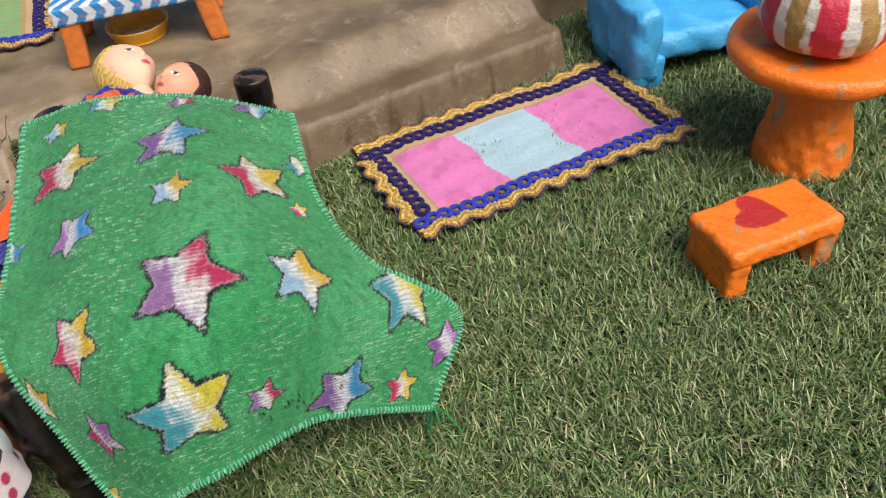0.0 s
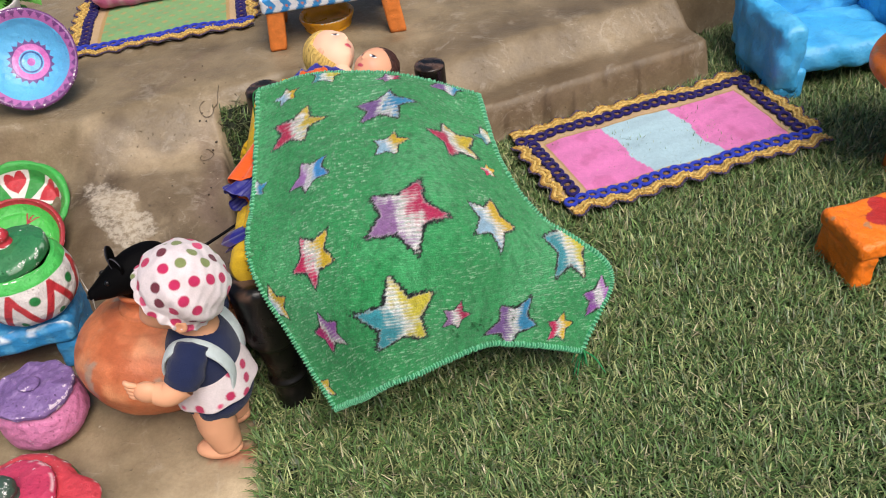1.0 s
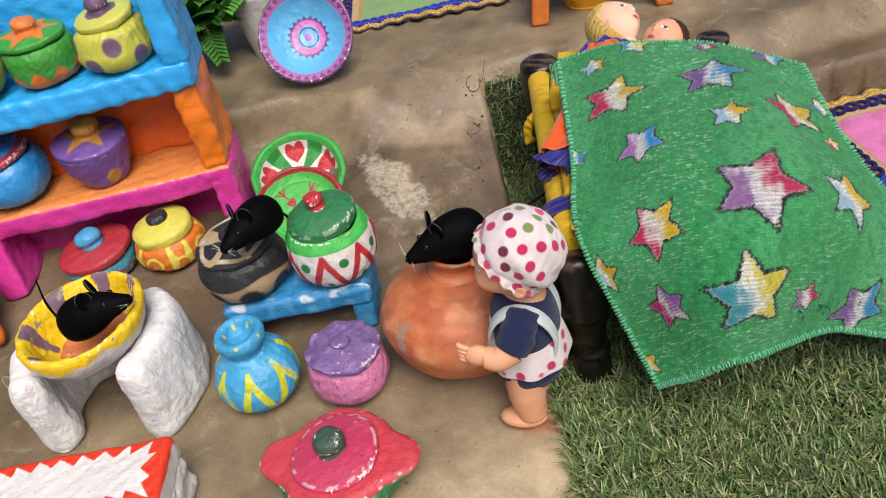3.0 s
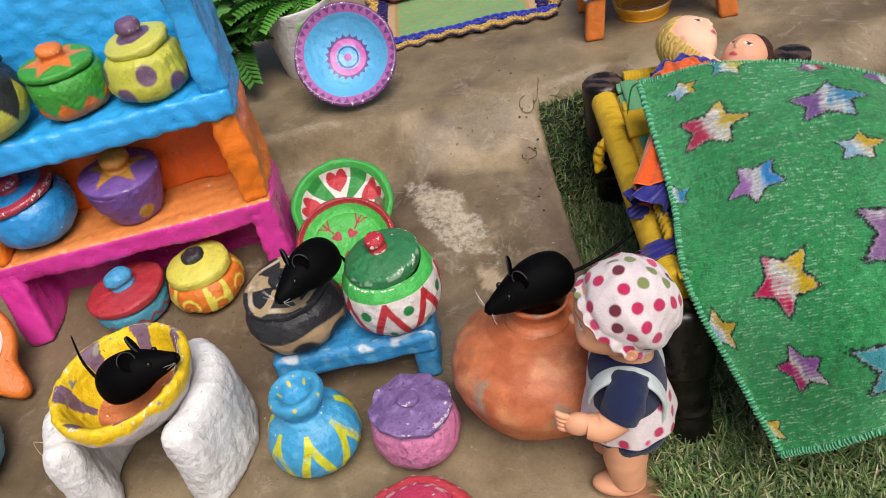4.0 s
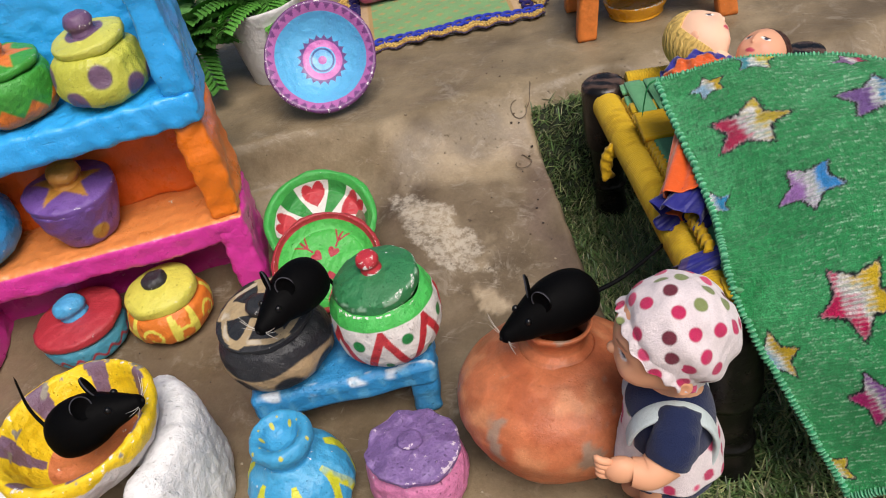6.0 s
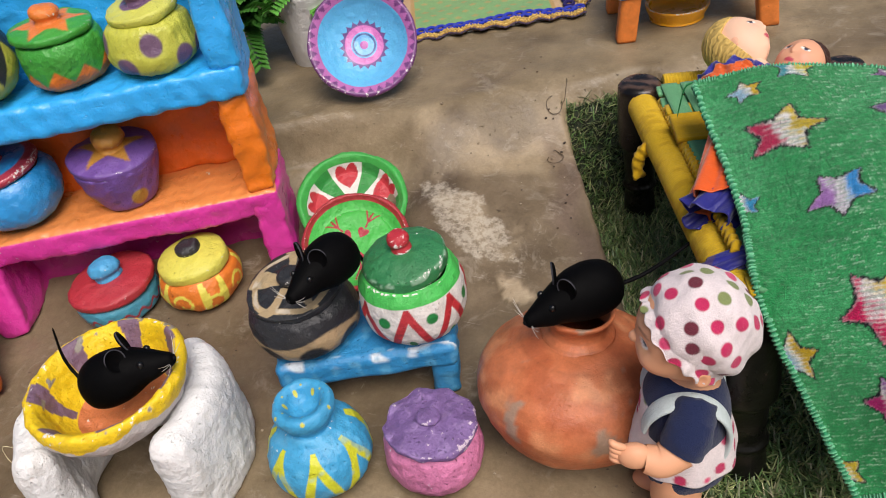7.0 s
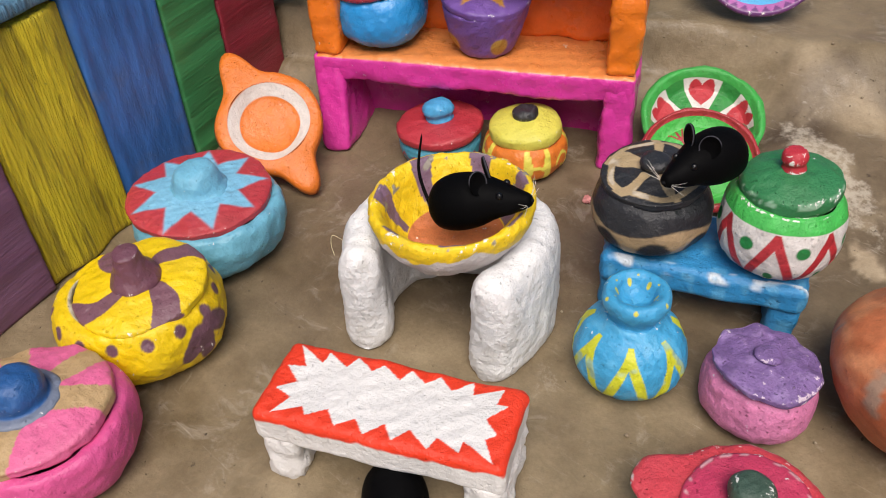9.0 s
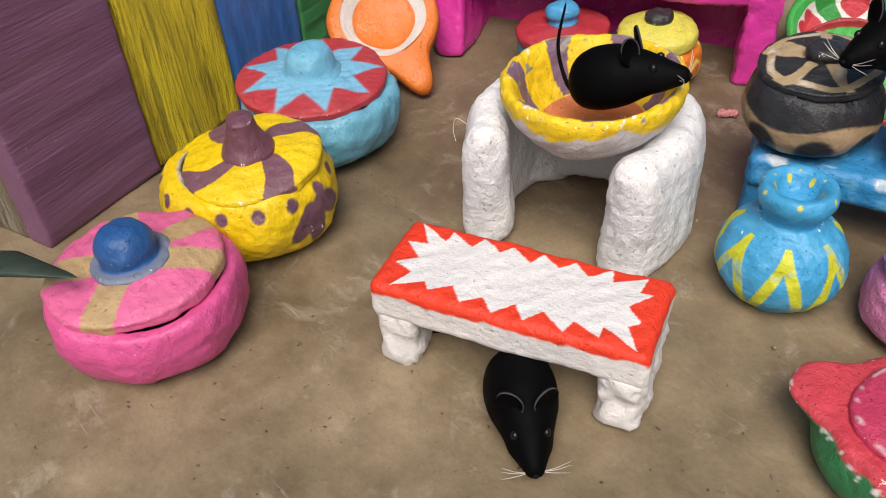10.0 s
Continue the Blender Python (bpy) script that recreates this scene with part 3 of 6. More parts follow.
g = terra_paint(body([(0, 0), (0.022, 0), (0.045, 0.012), (0.058, 0.036), (0.054, 0.054), (0.038, 0.069), (0.0225, 0.076), (0.0205, 0.0755), (0.03, 0.068), (0.05, 0.045), (0.03, 0.01), (0, 0.006)], "bf7048", 0.0005, 2, 140, 110))
e = pot("clay_water_pot", put(-0.2653, 0.4930, 0.001, 20, -5, 5, (0.95, 0.940)), "plain terracotta water pot with grey scuffs and a narrow neck", g, "terra")
g = terra_paint(body([(0.0225, 0.0745), (0.0170, 0.080), (0.0172, 0.0855), (0.0198, 0.0895), (0.0195, 0.0920), (0.0160, 0.0900), (0.0140, 0.081), (0.019, 0.0745), (0.0225, 0.0745)], "bf7048", 0.0003, 3, 100, 60))
part("neck", g, "terra", e)

# blue vase with yellow chevrons
g = body([(0, 0), (0.018, 0), (0.030, 0.012), (0.032, 0.024), (0.027, 0.037), (0.0185, 0.0445), (0.0150, 0.048), (0.0120, 0.046), (0.02, 0.036), (0, 0.03)], "3f9ccb", 0.0006, 20, 300, 200)
zz = zigzag(g.th, 7, 1.03) + 0.05 * wob(g.co, 0.03, 23, 1)
g.paint(hexa("c9cc2e"), (1 - ss(0.0080, 0.0090, np.abs(g.z - (0.0005 + 0.0415 * zz)))) * (g.z < 0.0425) * (g.z > 0.002) * (g.s < 0.6))
g.paint(hexa("5fb0d8"), 0.5 * ss(0.3, 1, wob(g.co, 0.02, 21, 2)))
e = pot("vase", put(-0.3965, 0.4284, 0, 0, 0, 0, (0.938, 0.945)), "small sky-blue clay vase with yellow chevrons", g)
g = body([(0.0150, 0.0450), (0.0138, 0.0485), (0.0152, 0.0530), (0.0180, 0.0580), (0.0182, 0.0625), (0.0160, 0.0655), (0.0120, 0.0640), (0.0075, 0.0570), (0, 0.0540)], "3f9ccb", 0.0005, 22)
g.paint(hexa("c9c34a"), spots(g.th, g.z, 0.017, [(k * 1.05, 0.064, 0.0011) for k in range(6)]) * (g.r > 0.0125))
g.paint(hexa("c9c34a"), spots(g.th, g.r, 0.010, [(k * 1.05 + 0.4, 0.0105, 0.0012) for k in range(6)]) * (g.s > 0.6))
part("neck", g, "clay", e, "flared neck dotted with yellow")

# pink jar with a purple lid
g = inner(body(bowl_prof(0.031, 0.038, 0.018, 0.025, 0.004, 0.42), "cf7ba6", 0.0007, 30), "a05a80")
lid = body(lid_prof(0.0285, 0.005), "7d6299", 0.0009, 31, 140, 70)
lid.co[:, 2] += (0.0012 * np.sin(3 * lid.th + 1) + 0.0007 * np.sin(9 * lid.th)) * ss(0.01, 0.027, lid.r)
lid.co[:, :2] *= (1 + 0.02 * np.sin(9 * lid.th + 0.5) * ss(0.02, 0.028, lid.r))[:, None]
lid.paint(hexa("9a80b4"), 0.6 * ss(0.5, 1.1, wob(lid.co, 0.014, 33, 3)))
kn = body(knob_prof(0.0080, 0.0065), "7d6299", 0.0008, 32, 60, 40)
pot("jar", put(-0.3336, 0.4487, 0, 0, 0, 0, (0.902, 0.88)), "pink clay jar with a chipped purple lid", g, "specked", lid, kn, pose(0, 0, 0.041, -4, 3, 0), 0.004, "specked purple lid")

# red serving dish with two lobes
def lobes(g, zlo, zhi, amount, axis):
    w = np.zeros(len(g.th))
    for turn, tall, broad in ((0, 1.0, 0.40), (np.pi, 1.0, 0.40), (np.pi / 2, 0.12, 0.34), (-np.pi / 2, 0.12, 0.34)):
        w += tall * np.exp(-(np.abs(wrap(g.th - axis - turn)) / broad) ** 2.6)
    k = 1 + amount * w * ss(zlo, zhi, g.z) * ss(0.029, 0.037, g.r)
    g.co[:, 0] *= k
    g.co[:, 1] *= k
    return g


g = lobes(body(bowl_prof(0.0420, 0.033, 0.029, 0.0375, 0.010, 0.50), "c8404c", 0.0006, 40), 0.020, 0.030, 0.42, radians(14))
g.paint(hexa("2f7a4a"), 1 - ss(0.0275, 0.0290, g.z + 0.0015 * wob(g.co, 0.02, 41)))
g.paint(hexa("e4dcd8"), 0.9 * (1 - ss(0.0012, 0.002, np.abs(g.z - 0.0285 - 0.001 * wob(g.co, 0.02, 45)))) * ss(0.2, 0.5, wob(g.co, 0.006, 46, 2)))
lid = body(lid_prof(0.0305, 0.007), "c23a5e", 0.0006, 42, 90, 40)
lid.paint(hexa("e8d8d8"), 0.6 * (np.abs(lid.r - 0.0285) < 0.001) * (wob(lid.co, 0.01, 43) > 0.2))
kn = body(knob_prof(0.0112, 0.016), "3c5347", 0.0006, 44, 50, 30)
pot("serving_dish", put(-0.3024, 0.3735, 0, 0, 0, 0, (0.905, 0.88)), "lobed red clay serving dish with a green base and crimson lid", g, "chipped", lid, kn, pose(0, 0, 0.0335, 3, -3, 0), 0.006, "crimson lid", "dark green knob")

# blue stool with two pots
def clay_stool(m, label, w, d, h, top, leg, mat, paint=None, legs="ends", under=None, seed=0, cat="stool", name="stool"):
    e = thing(name, m, label, cat)
    t = rbox(w, d, top, min(top * 0.42, 0.006), 0.0012, (0, 0, h - top / 2)).push(0.0008, 0.035, seed, 1).push(0.0003, 0.010, seed + 1, 1)
    paint(t)
    part("seat", t, mat, e)
    for sx in (-1, 1):
        for sy in ((-1, 1) if legs == "four" else (0,)):
            ld = leg if legs == "four" else d * 0.92
            b = rbox(leg, ld, h - top + 0.004, 0.004, 0.003, (sx * (w / 2 - leg / 2 - 0.001), sy * (d / 2 - ld / 2 - 0.001), (h - top + 0.004) / 2)).push(0.0008, 0.018, seed + 2 + sx)
            paint(b)
            if under:
                b.paint(hexa(under), np.sign(sx) * -b.co[:, 0] > w / 2 - leg)
            part("leg", b, mat, e)
    return e


def blue_top(g):
    g.paint(hexa("2f86bd"))
    edge = ss(0.037, 0.040, g.co[:, 2]) * (np.abs(g.co[:, 1]) > 0.024)
    g.paint(hexa("dfe6ea"), 0.85 * edge * ss(-0.2, 0.5, wob(g.co, 0.02, 7)))
    g.paint(hexa("62a9cf"), 0.5 * ss(0.3, 1, wob(g.co, 0.015, 9, 2)))


clay_stool(put(-0.3985, 0.5060, 0, 24), "small blue painted clay stool with worn white edges", 0.111, 0.057, 0.0435, 0.019, 0.017, "chipped", blue_top, seed=50)

g = inner(body(bowl_prof(0.0345, 0.037, 0.021, 0.029, 0.004, 0.5), "26272b", 0.0006, 60), "222222")
a = wrap(g.th - FACE)
g.paint(hexa("a78f6d"), (1 - ss(0.0045, 0.0055, np.abs(g.z - (0.017 + 0.003 * np.sin(3 * a))))) * (g.s < 0.5))
g.paint(hexa("a78f6d"), (g.z < 0.017) * (g.s < 0.5))
g.paint(hexa("26272b"), spots(g.th, g.z, 0.033, [(FACE + q, 0.0080, 0.0105) for q in (-1.6, -0.75, 0.15, 1.0, 1.9)]) * (g.s < 0.5))
lid = body(lid_prof(0.0305, 0.006), "2a2b2e", 0.0006, 61, 220, 130)
x, y = lid.co[:, 0], lid.co[:, 1]
way = np.abs(((lid.th + 0.18 * wob(lid.co, 0.03, 63, 1)) / (2 * np.pi) * 5) % 1.0 - 0.5) / 5 * 2 * np.pi * lid.r
gap = (0.0032 + 0.16 * np.maximum(0.013 - lid.r, 0)) * ss(0.006, 0.009, lid.r)
ring_ = np.abs(lid.r - 0.0255 - 0.0012 * np.sin(5 * lid.th)) * 1.6
way = np.minimum(way, ring_)
lid.paint(hexa("b09a76"), (1 - ss(0.92, 1.04, way / np.maximum(gap, 1e-6))) * (lid.z > -0.0005) * (lid.r < 0.0295))
lid.paint(hexa("d8d2c4"), 0.5 * (1 - ss(0.6, 0.8, way / np.maximum(gap, 1e-6))) * (lid.z > 0.0005) * (lid.r < 0.027) * ss(0.2, 0.8, wob(lid.co, 0.02, 64, 2)))
kn = body(knob_prof(0.0085, 0.008), "2a2b2e", 0.0005, 62, 50, 30)
pot("jar", put(-0.4282, 0.4908, 0.0435, 10, 0, 0, (0.956, 1.0)), "black clay jar with a tan band and flower-patterned lid", g, "clay", lid, kn, pose(0, 0, 0.0395, 4, -3, 0), 0.005)

g = inner(body(bowl_prof(0.0355, 0.047, 0.022, 0.030, 0.004, 0.52), "dcd8d4", 0.0006, 70, 320, 220), "3a9a4a")
zz = zigzag(g.th, 7, 1.24)
g.paint(hexa("b9323a"), (1 - ss(0.0058, 0.0068, np.abs(g.z - (0.003 + 0.033 * zz)))) * (g.s < 0.5) * (g.z < 0.039) * (g.z > 0.003))
g.paint(hexa("1f7d3e"), spots(g.th, g.z, 0.034, [(-1.24 + k * math.pi / 3.5, 0.010, 0.0030) for k in range(7)] + [(-1.24 + (k + 0.5) * math.pi / 3.5, 0.029, 0.0040) for k in range(7)]) * (g.s < 0.5))
g.paint(hexa("45b552"), (g.z > 0.0395) & (g.s < 0.62))
lid = body(lid_prof(0.0275, 0.011, 0.004), "2f7a4a", 0.0006, 71, 90, 50)
lid.paint(hexa("b8d8c0"), 0.5 * (np.abs(lid.z - 0.004) < 0.0016) * (wob(lid.co, 0.008, 72) > 0.1))
kn = body(knob_prof(0.0072, 0.012), "bb2f3c", 0.0004, 73, 50, 30)
pot("jar", put(-0.3655, 0.5162, 0.0435, 0, 0, 0, (0.90, 0.965)), "white clay jar with red zigzags, green rim and green lid", g, "chipped", lid, kn, pose(0, 0, 0.0505, 4, -4, 0), 0.011, "green lid", "red knob")

# jars on the floor below the shelf
g = inner(body(bowl_prof(0.033, 0.024, 0.024, 0.031, 0.004, 0.5), "4793ab", 0.0005, 80), "4793ab")
g.paint(hexa("a93440"), (1 - ss(0.0012, 0.0018, np.abs(g.z - (0.012 + 0.003 * np.sin(16 * g.th))))) * (g.s < 0.5))
lid = body(lid_prof(0.035, 0.008, 0.006), "b23640", 0.0006, 81, 90, 40)
kn = body(knob_prof(0.0115, 0.016), "4ba0cf", 0.0009, 82, 50, 30)
pot("jar", put(-0.6240, 0.5245, 0, 0, 0, 0, (0.93, 0.86)), "teal clay jar with a flat red lid and blue knob", g, "clay", lid, kn, pose(0, 0, 0.030, 3, -3, 0), 0.007, "red lid", "blue knob")

g = inner(body(bowl_prof(0.0315, 0.030, 0.02, 0.025, 0.004, 0.5), "d9782a", 0.0006, 90), "d9782a")
for k in range(8):
    da, dz = wrap(g.th - k * np.pi / 4 - 0.2) * 0.031, g.z - (0.010 if k % 2 else 0.014)
    turn_ = np.arctan2(dz, da)
    curl = np.abs(np.hypot(da, dz) - 0.0024 - 0.0011 * (turn_ + np.pi)) < 0.0012
    g.paint(hexa("e0d458"), curl * (np.hypot(da, dz) < 0.0095) * (g.s < 0.5))
    g.paint(hexa("e0d458"), (np.abs(da) < 0.0105) * (np.abs(da) > 0.0035 + 0.25 * np.abs(g.z - 0.017)) * (g.s < 0.5) * (k % 2) * (g.z > 0.006))
lid = body(lid_prof(0.0265, 0.012, 0.003), "d6cf58", 0.0005, 91, 90, 40)
kn = body([(0, 0), (0.008, 0), (0.009, 0.004), (0.006, 0.007), (0, 0.006)], "2c2c2e", 0.0012, 92, 50, 20)
pot("jar", put(-0.5660, 0.5530, 0, 0, 0, 0, (0.985, 0.99)), "orange clay jar with yellow swirls, yellow lid and black knob", g, "clay", lid, kn, pose(0, 0, 0.0315, 3, 0, 0), 0.011, "yellow lid", "black knob")

# ---- three-tier clay shelf ----
SHELF = put(-0.712, 0.4815, 0, 29.0, 0)
SW, SD = 0.237, 0.068
e = thing("shelf_unit", SHELF, "three-tier clay shelf painted magenta, orange and bright blue", "shelf")


def board(name, sx, sy, sz, x, y, z, col, seed, label="", face=None):
    g = rbox(sx, sy, sz, 0.0045, 0.0024, (x, y, z)).paint(hexa(col))
    if face:
        g.paint(hexa(face[0]), face[1](g.co))
    g.push(0.0010, 0.05, seed, 1).push(0.0006, 0.014, seed + 1, 2)
    if name == "leg_panel":
        down = 1 - np.clip(g.co[:, 2] / 0.06, 0, 1)
        g.co[:, 0] += down * (0.006 if x < SW / 2 else -0.001)
        g.co[:, 1] -= (0.016 if x < SW / 2 else 0.004) * down
    return part(name, g, "gloss", e, label)


board("leg_panel", 0.022, SD, 0.074, 0.011, SD / 2, 0.036, "d4389a", 1)
board("leg_panel", 0.022, SD, 0.074, SW - 0.011, SD / 2, 0.036, "d4389a", 3)
board("shelf_board", SW - 0.002, SD, 0.021, SW / 2, SD / 2 - 0.001, 0.0625, "d4389a", 5, "magenta shelf with an orange top", ("e08a4a", lambda p: (p[:, 2] > 0.0712)))
# same magenta in a darker tone: the recess's shade is put into the colour
board("back_panel", SW - 0.034, 0.010, 0.056, SW / 2, 0.048, 0.027, "c02c88", 7)
board("side_panel", 0.022, SD - 0.003, 0.078, 0.012, SD / 2, 0.111, "ea7a20", 9, "orange side panel")
board("side_panel", 0.022, SD - 0.003, 0.078, SW - 0.012, SD / 2, 0.111, "ea7a20", 11)
board("back_panel", SW - 0.036, 0.010, 0.078, SW / 2, SD - 0.008, 0.111, "e2661a", 13)
board("shelf_board", SW, SD + 0.003, 0.023, SW / 2, SD / 2 - 0.001, 0.160, "2fa6ee", 15, "bright blue shelf board")
board("side_panel", 0.020, SD, 0.080, 0.009, SD / 2, 0.209, "2fa6ee", 17, "blue side panel")
board("side_panel", 0.020, SD, 0.080, SW - 0.009, SD / 2, 0.209, "2fa6ee", 19)
board("back_panel", SW - 0.03, 0.010, 0.086, SW / 2, SD - 0.006, 0.212, "2fa6ee", 21)


def on_shelf(x, y, z, turn=0, size=1.0):
    sx, sz = size if isinstance(size, tuple) else (size, size)
    return SHELF @ pose(x, y, z, 0, 0, turn) @ Matrix.Diagonal((sx, sx, sz, 1))


T1, T2 = 0.0738, 0.1722
g = inner(body(bowl_prof(0.0385, 0.046, 0.022, 0.033, 0.005, 0.52), "2a8fd2", 0.0007, 100), "2a8fd2")
lid = body(lid_prof(0.035, 0.007), "2a8fd2", 0.0006, 101, 90, 40)
lid.paint(hexa("a8374a"), (lid.r > 0.0285) | (lid.z < 0.0005))
kn = body(knob_prof(0.012, 0.015), "b23a4c", 0.0005, 102, 50, 30)
pot("jar", on_shelf(0.0468, 0.0329, T1, 0, (0.885, 0.885)), "blue clay jar with a red-rimmed lid tipped to one side", g, "gloss", lid, kn, pose(-0.005, -0.001, 0.0485, 3, -6, 0), 0.005, "red-rimmed lid", "red knob")

g = inner(body([(0, 0.001), (0.015, 0), (0.021, 0.003), (0.027, 0.018), (0.031, 0.034), (0.031, 0.038), (0.028, 0.038), (0.022, 0.01), (0, 0.008)], "71509a", 0.0007, 110), "5a3f80")
g.paint(hexa("b08a3c"), spots(g.th, g.z, 0.027, [(FACE + q, 0.012, 0.0075) for q in (-1.3, 0.3, 1.9)]) * (g.s < 0.6))
lid = body(lid_prof(0.032, 0.008, 0.004), "71509a", 0.0007, 111, 90, 50)
lid.paint(hexa("c08a3a"), star_mask(lid.co[:, 0], lid.co[:, 1], 0.027, 0.4, 5, 0.42) * (lid.z > 0.003))
kn = body(knob_prof(0.0115, 0.018), "c98c38", 0.0012, 112, 50, 30)
pot("jar", on_shelf(0.1257, 0.0285, T1, 0, (0.965, 0.90)), "purple clay jar with an ochre flower on its lid", g, "clay", lid, kn, pose(0, 0, 0.042, 6, 4, 0), 0.006, "", "ochre knob")

g = inner(body(bowl_prof(0.042, 0.050, 0.026, 0.034, 0.005, 0.5), "b8b84e", 0.0007, 120), "333333")
zz = zigzag(g.th, 7, 0.1)
g.paint(hexa("2c2d30"), ss(-0.001, 0.001, g.z - (0.014 + 0.026 * zz)) * (g.s < 0.6))
lid = body(lid_prof(0.037, 0.006, 0.003), "2c2d30", 0.001, 121, 90, 40)
lid.co[:, :2] *= (1 + 0.04 * np.sin(12 * lid.th) * ss(0.02, 0.035, lid.r))[:, None]
lid.paint(hexa("c4c456"), (lid.r < 0.021 * (1 + 0.14 * np.sin(9 * lid.th))) & (lid.z > 0.001))
kn = body(knob_prof(0.010, 0.012), "2c2d30", 0.0005, 122, 50, 30)
pot("jar", on_shelf(0.0618, 0.0207, T2, 0, (0.83, 0.95)), "yellow clay jar with a black zigzag collar and black lid", g, "clay", lid, kn, pose(0, 0, 0.053, 3, 0, 0), 0.005, "black lid")

g = inner(body(bowl_prof(0.0325, 0.036, 0.023, 0.031, 0.005, 0.5), "3f9a3a", 0.0007, 130), "d8b43a")
zz = zigzag(g.th, 9, 0.2)
g.paint(hexa("d9762c"), ss(-0.001, 0.001, (0.008 + 0.011 * zz) - g.z) * (g.s < 0.5))
lid = body(lid_prof(0.0315, 0.006, 0.003), "3f9a3a", 0.0007, 131, 90, 50)
lid.paint(hexa("dd7c34"), star_mask(lid.co[:, 0], lid.co[:, 1], 0.029, 0.2, 6, 0.55) * (lid.z > 0.002))
kn = body(knob_prof(0.011, 0.013), "dd7c34", 0.0006, 132, 50, 30)
pot("jar", on_shelf(0.1254, 0.0278, T2, 0, (0.84, 0.90)), "green and orange clay jar with a star-painted lid set askew", g, "clay", lid, kn, pose(-0.001, -0.001, 0.0405, 2, 1, 0), 0.005, "green lid with an orange star", "orange knob")

g = inner(body(bowl_prof(0.034, 0.037, 0.024, 0.027, 0.005, 0.45), "bfc04c", 0.0008, 140), "bfc04c")
g.paint(hexa("6f5570"), spots(g.th, g.z, 0.032, [(k * 0.7, 0.011 + 0.014 * (k % 2), 0.0082) for k in range(9)]) * (g.s < 0.5))
lid = body(lid_prof(0.0265, 0.006, 0.004), "c8c85a", 0.0007, 141, 90, 40)
lid.paint(hexa("6f5570"), (lid.r < 0.014) & (lid.z > 0.003))
kn = body(knob_prof(0.0105, 0.015), "6c4f70", 0.0006, 142, 50, 30)
pot("jar", on_shelf(0.1839, 0.0249, T2, 0, (0.87, 0.93)), "lime-yellow clay jar with purple dots and a tilted lid", g, "clay", lid, kn, pose(0.001, 0, 0.0415, 4, -3, 0), 0.005, "", "purple knob")

# ---- white clay stove with a painted bowl ----
e = thing("clay_stove", put(0, 0, 0), "whitewashed horseshoe-shaped clay stove standing on the floor", "stove")
ARC = np.array([(-0.5150, 0.3475), (-0.5385, 0.376), (-0.5450, 0.412), (-0.5120, 0.442), (-0.4720, 0.442), (-0.4535, 0.412), (-0.4525, 0.3735)])


def stove_wall(t0, t1, high, wide, seed, foot=0.0, ends=0.045):
    """A stretch of the horseshoe wall, rounded at both ends, wider at its foot."""
    n, M = 100, 96
    t = 0.5 - 0.5 * np.cos(np.linspace(0, np.pi, n))
    arc = catmull(ARC, t0 + (t1 - t0) * t)
    d = np.gradient(arc, axis=0)
    d /= np.linalg.norm(d, axis=1)[:, None]
    nrm = np.stack([d[:, 1], -d[:, 0]], 1)
    q = np.arange(1600) / 1600 * 2 * np.pi
    power = np.where(np.sin(q) > 0, 1.0, 0.35)
    cx, cz = np.sign(np.cos(q)) * np.abs(np.cos(q)) ** (0.70 * power), np.sign(np.sin(q)) * np.abs(np.sin(q)) ** (0.42 + 0.1 * power)
    way = np.concatenate([[0], np.cumsum(np.hypot(np.diff(cx), 2.4 * np.diff(cz)))])
    at = np.arange(M) / M * way[-1]
    cx, cz = np.interp(at, way, cx), np.interp(at, way, cz)
    far = np.minimum(t, 1 - t) * (t1 - t0)
    endk = np.sqrt(np.clip(1 - (1 - np.clip(far / ends, 0, 1)) ** 2, 0, 1))
    flare = 1 + 0.16 * (1 - (cz + 1) / 2) ** 1.3
    co = np.zeros((n, M, 3))
    co[..., :2] = arc[:, None] + nrm[:, None] * (cx * flare)[None, :, None] * (wide * (0.03 + 0.97 * endk))[:, None, None]
    co[..., 2] = foot + ((high - foot) * (0.86 + 0.14 * endk))[:, None] / 2 * (1 + cz)
    k = np.arange(-M // 4, M // 4)
    cap = np.stack([k % M, (k + 1) % M, (M // 2 - 1 - k) % M, (M // 2 - k) % M], 1)
    g = Mesh(co.reshape(-1, 3), np.concatenate([grid_faces(n, M, True), cap[:, ::-1], cap + (n - 1) * M])).paint(hexa("e4e4e4"))
    g.paint(hexa("b9b6b0"), 0.35 * ss(0.9, 1.4, wob(g.co, 0.02, seed + 3, 3)))
    return g.push(0.0010, 0.035, seed, 1).push(0.00030, 0.012, seed + 1, 2).push(0.00016, 0.0048, seed + 2, 2)


part("arm", stove_wall(0.0, 0.42, 0.0705, 0.0116, 150), "stucco", e)
part("arm", stove_wall(0.58, 1.0, 0.0690, 0.0122, 160), "stucco", e)
part("back_wall", stove_wall(0.30, 0.72, 0.066, 0.0105, 170, 0.004, 0.03), "stucco", e)

g = body([(0, 0), (0.012, 0.001), (0.030, 0.0105), (0.0435, 0.025), (0.0475, 0.036), (0.0460, 0.0405), (0.0425, 0.0405), (0.0395, 0.036), (0.033, 0.021), (0.022, 0.012), (0, 0.0105)], "cfc9c6", 0.0007, 160, 240, 180)
k = g.s > 0.515
g.paint(hexa("ecc81a"), k | (g.z > 0.036))
g.paint(hexa("cf7a4c"), k & (g.r < 0.028))
g.paint(hexa("7a5f74"), (np.sin(7 * g.th + 0.9 + 0.3 * wob(g.co, 0.03, 163, 1)) > 0.55) & k & (g.r > 0.0285) & (g.r < 0.0445))
g.paint(hexa("ecc81a"), (g.z > 0.0315 + 0.0034 * wob(g.co, 0.03, 161, 3)) & ~k)
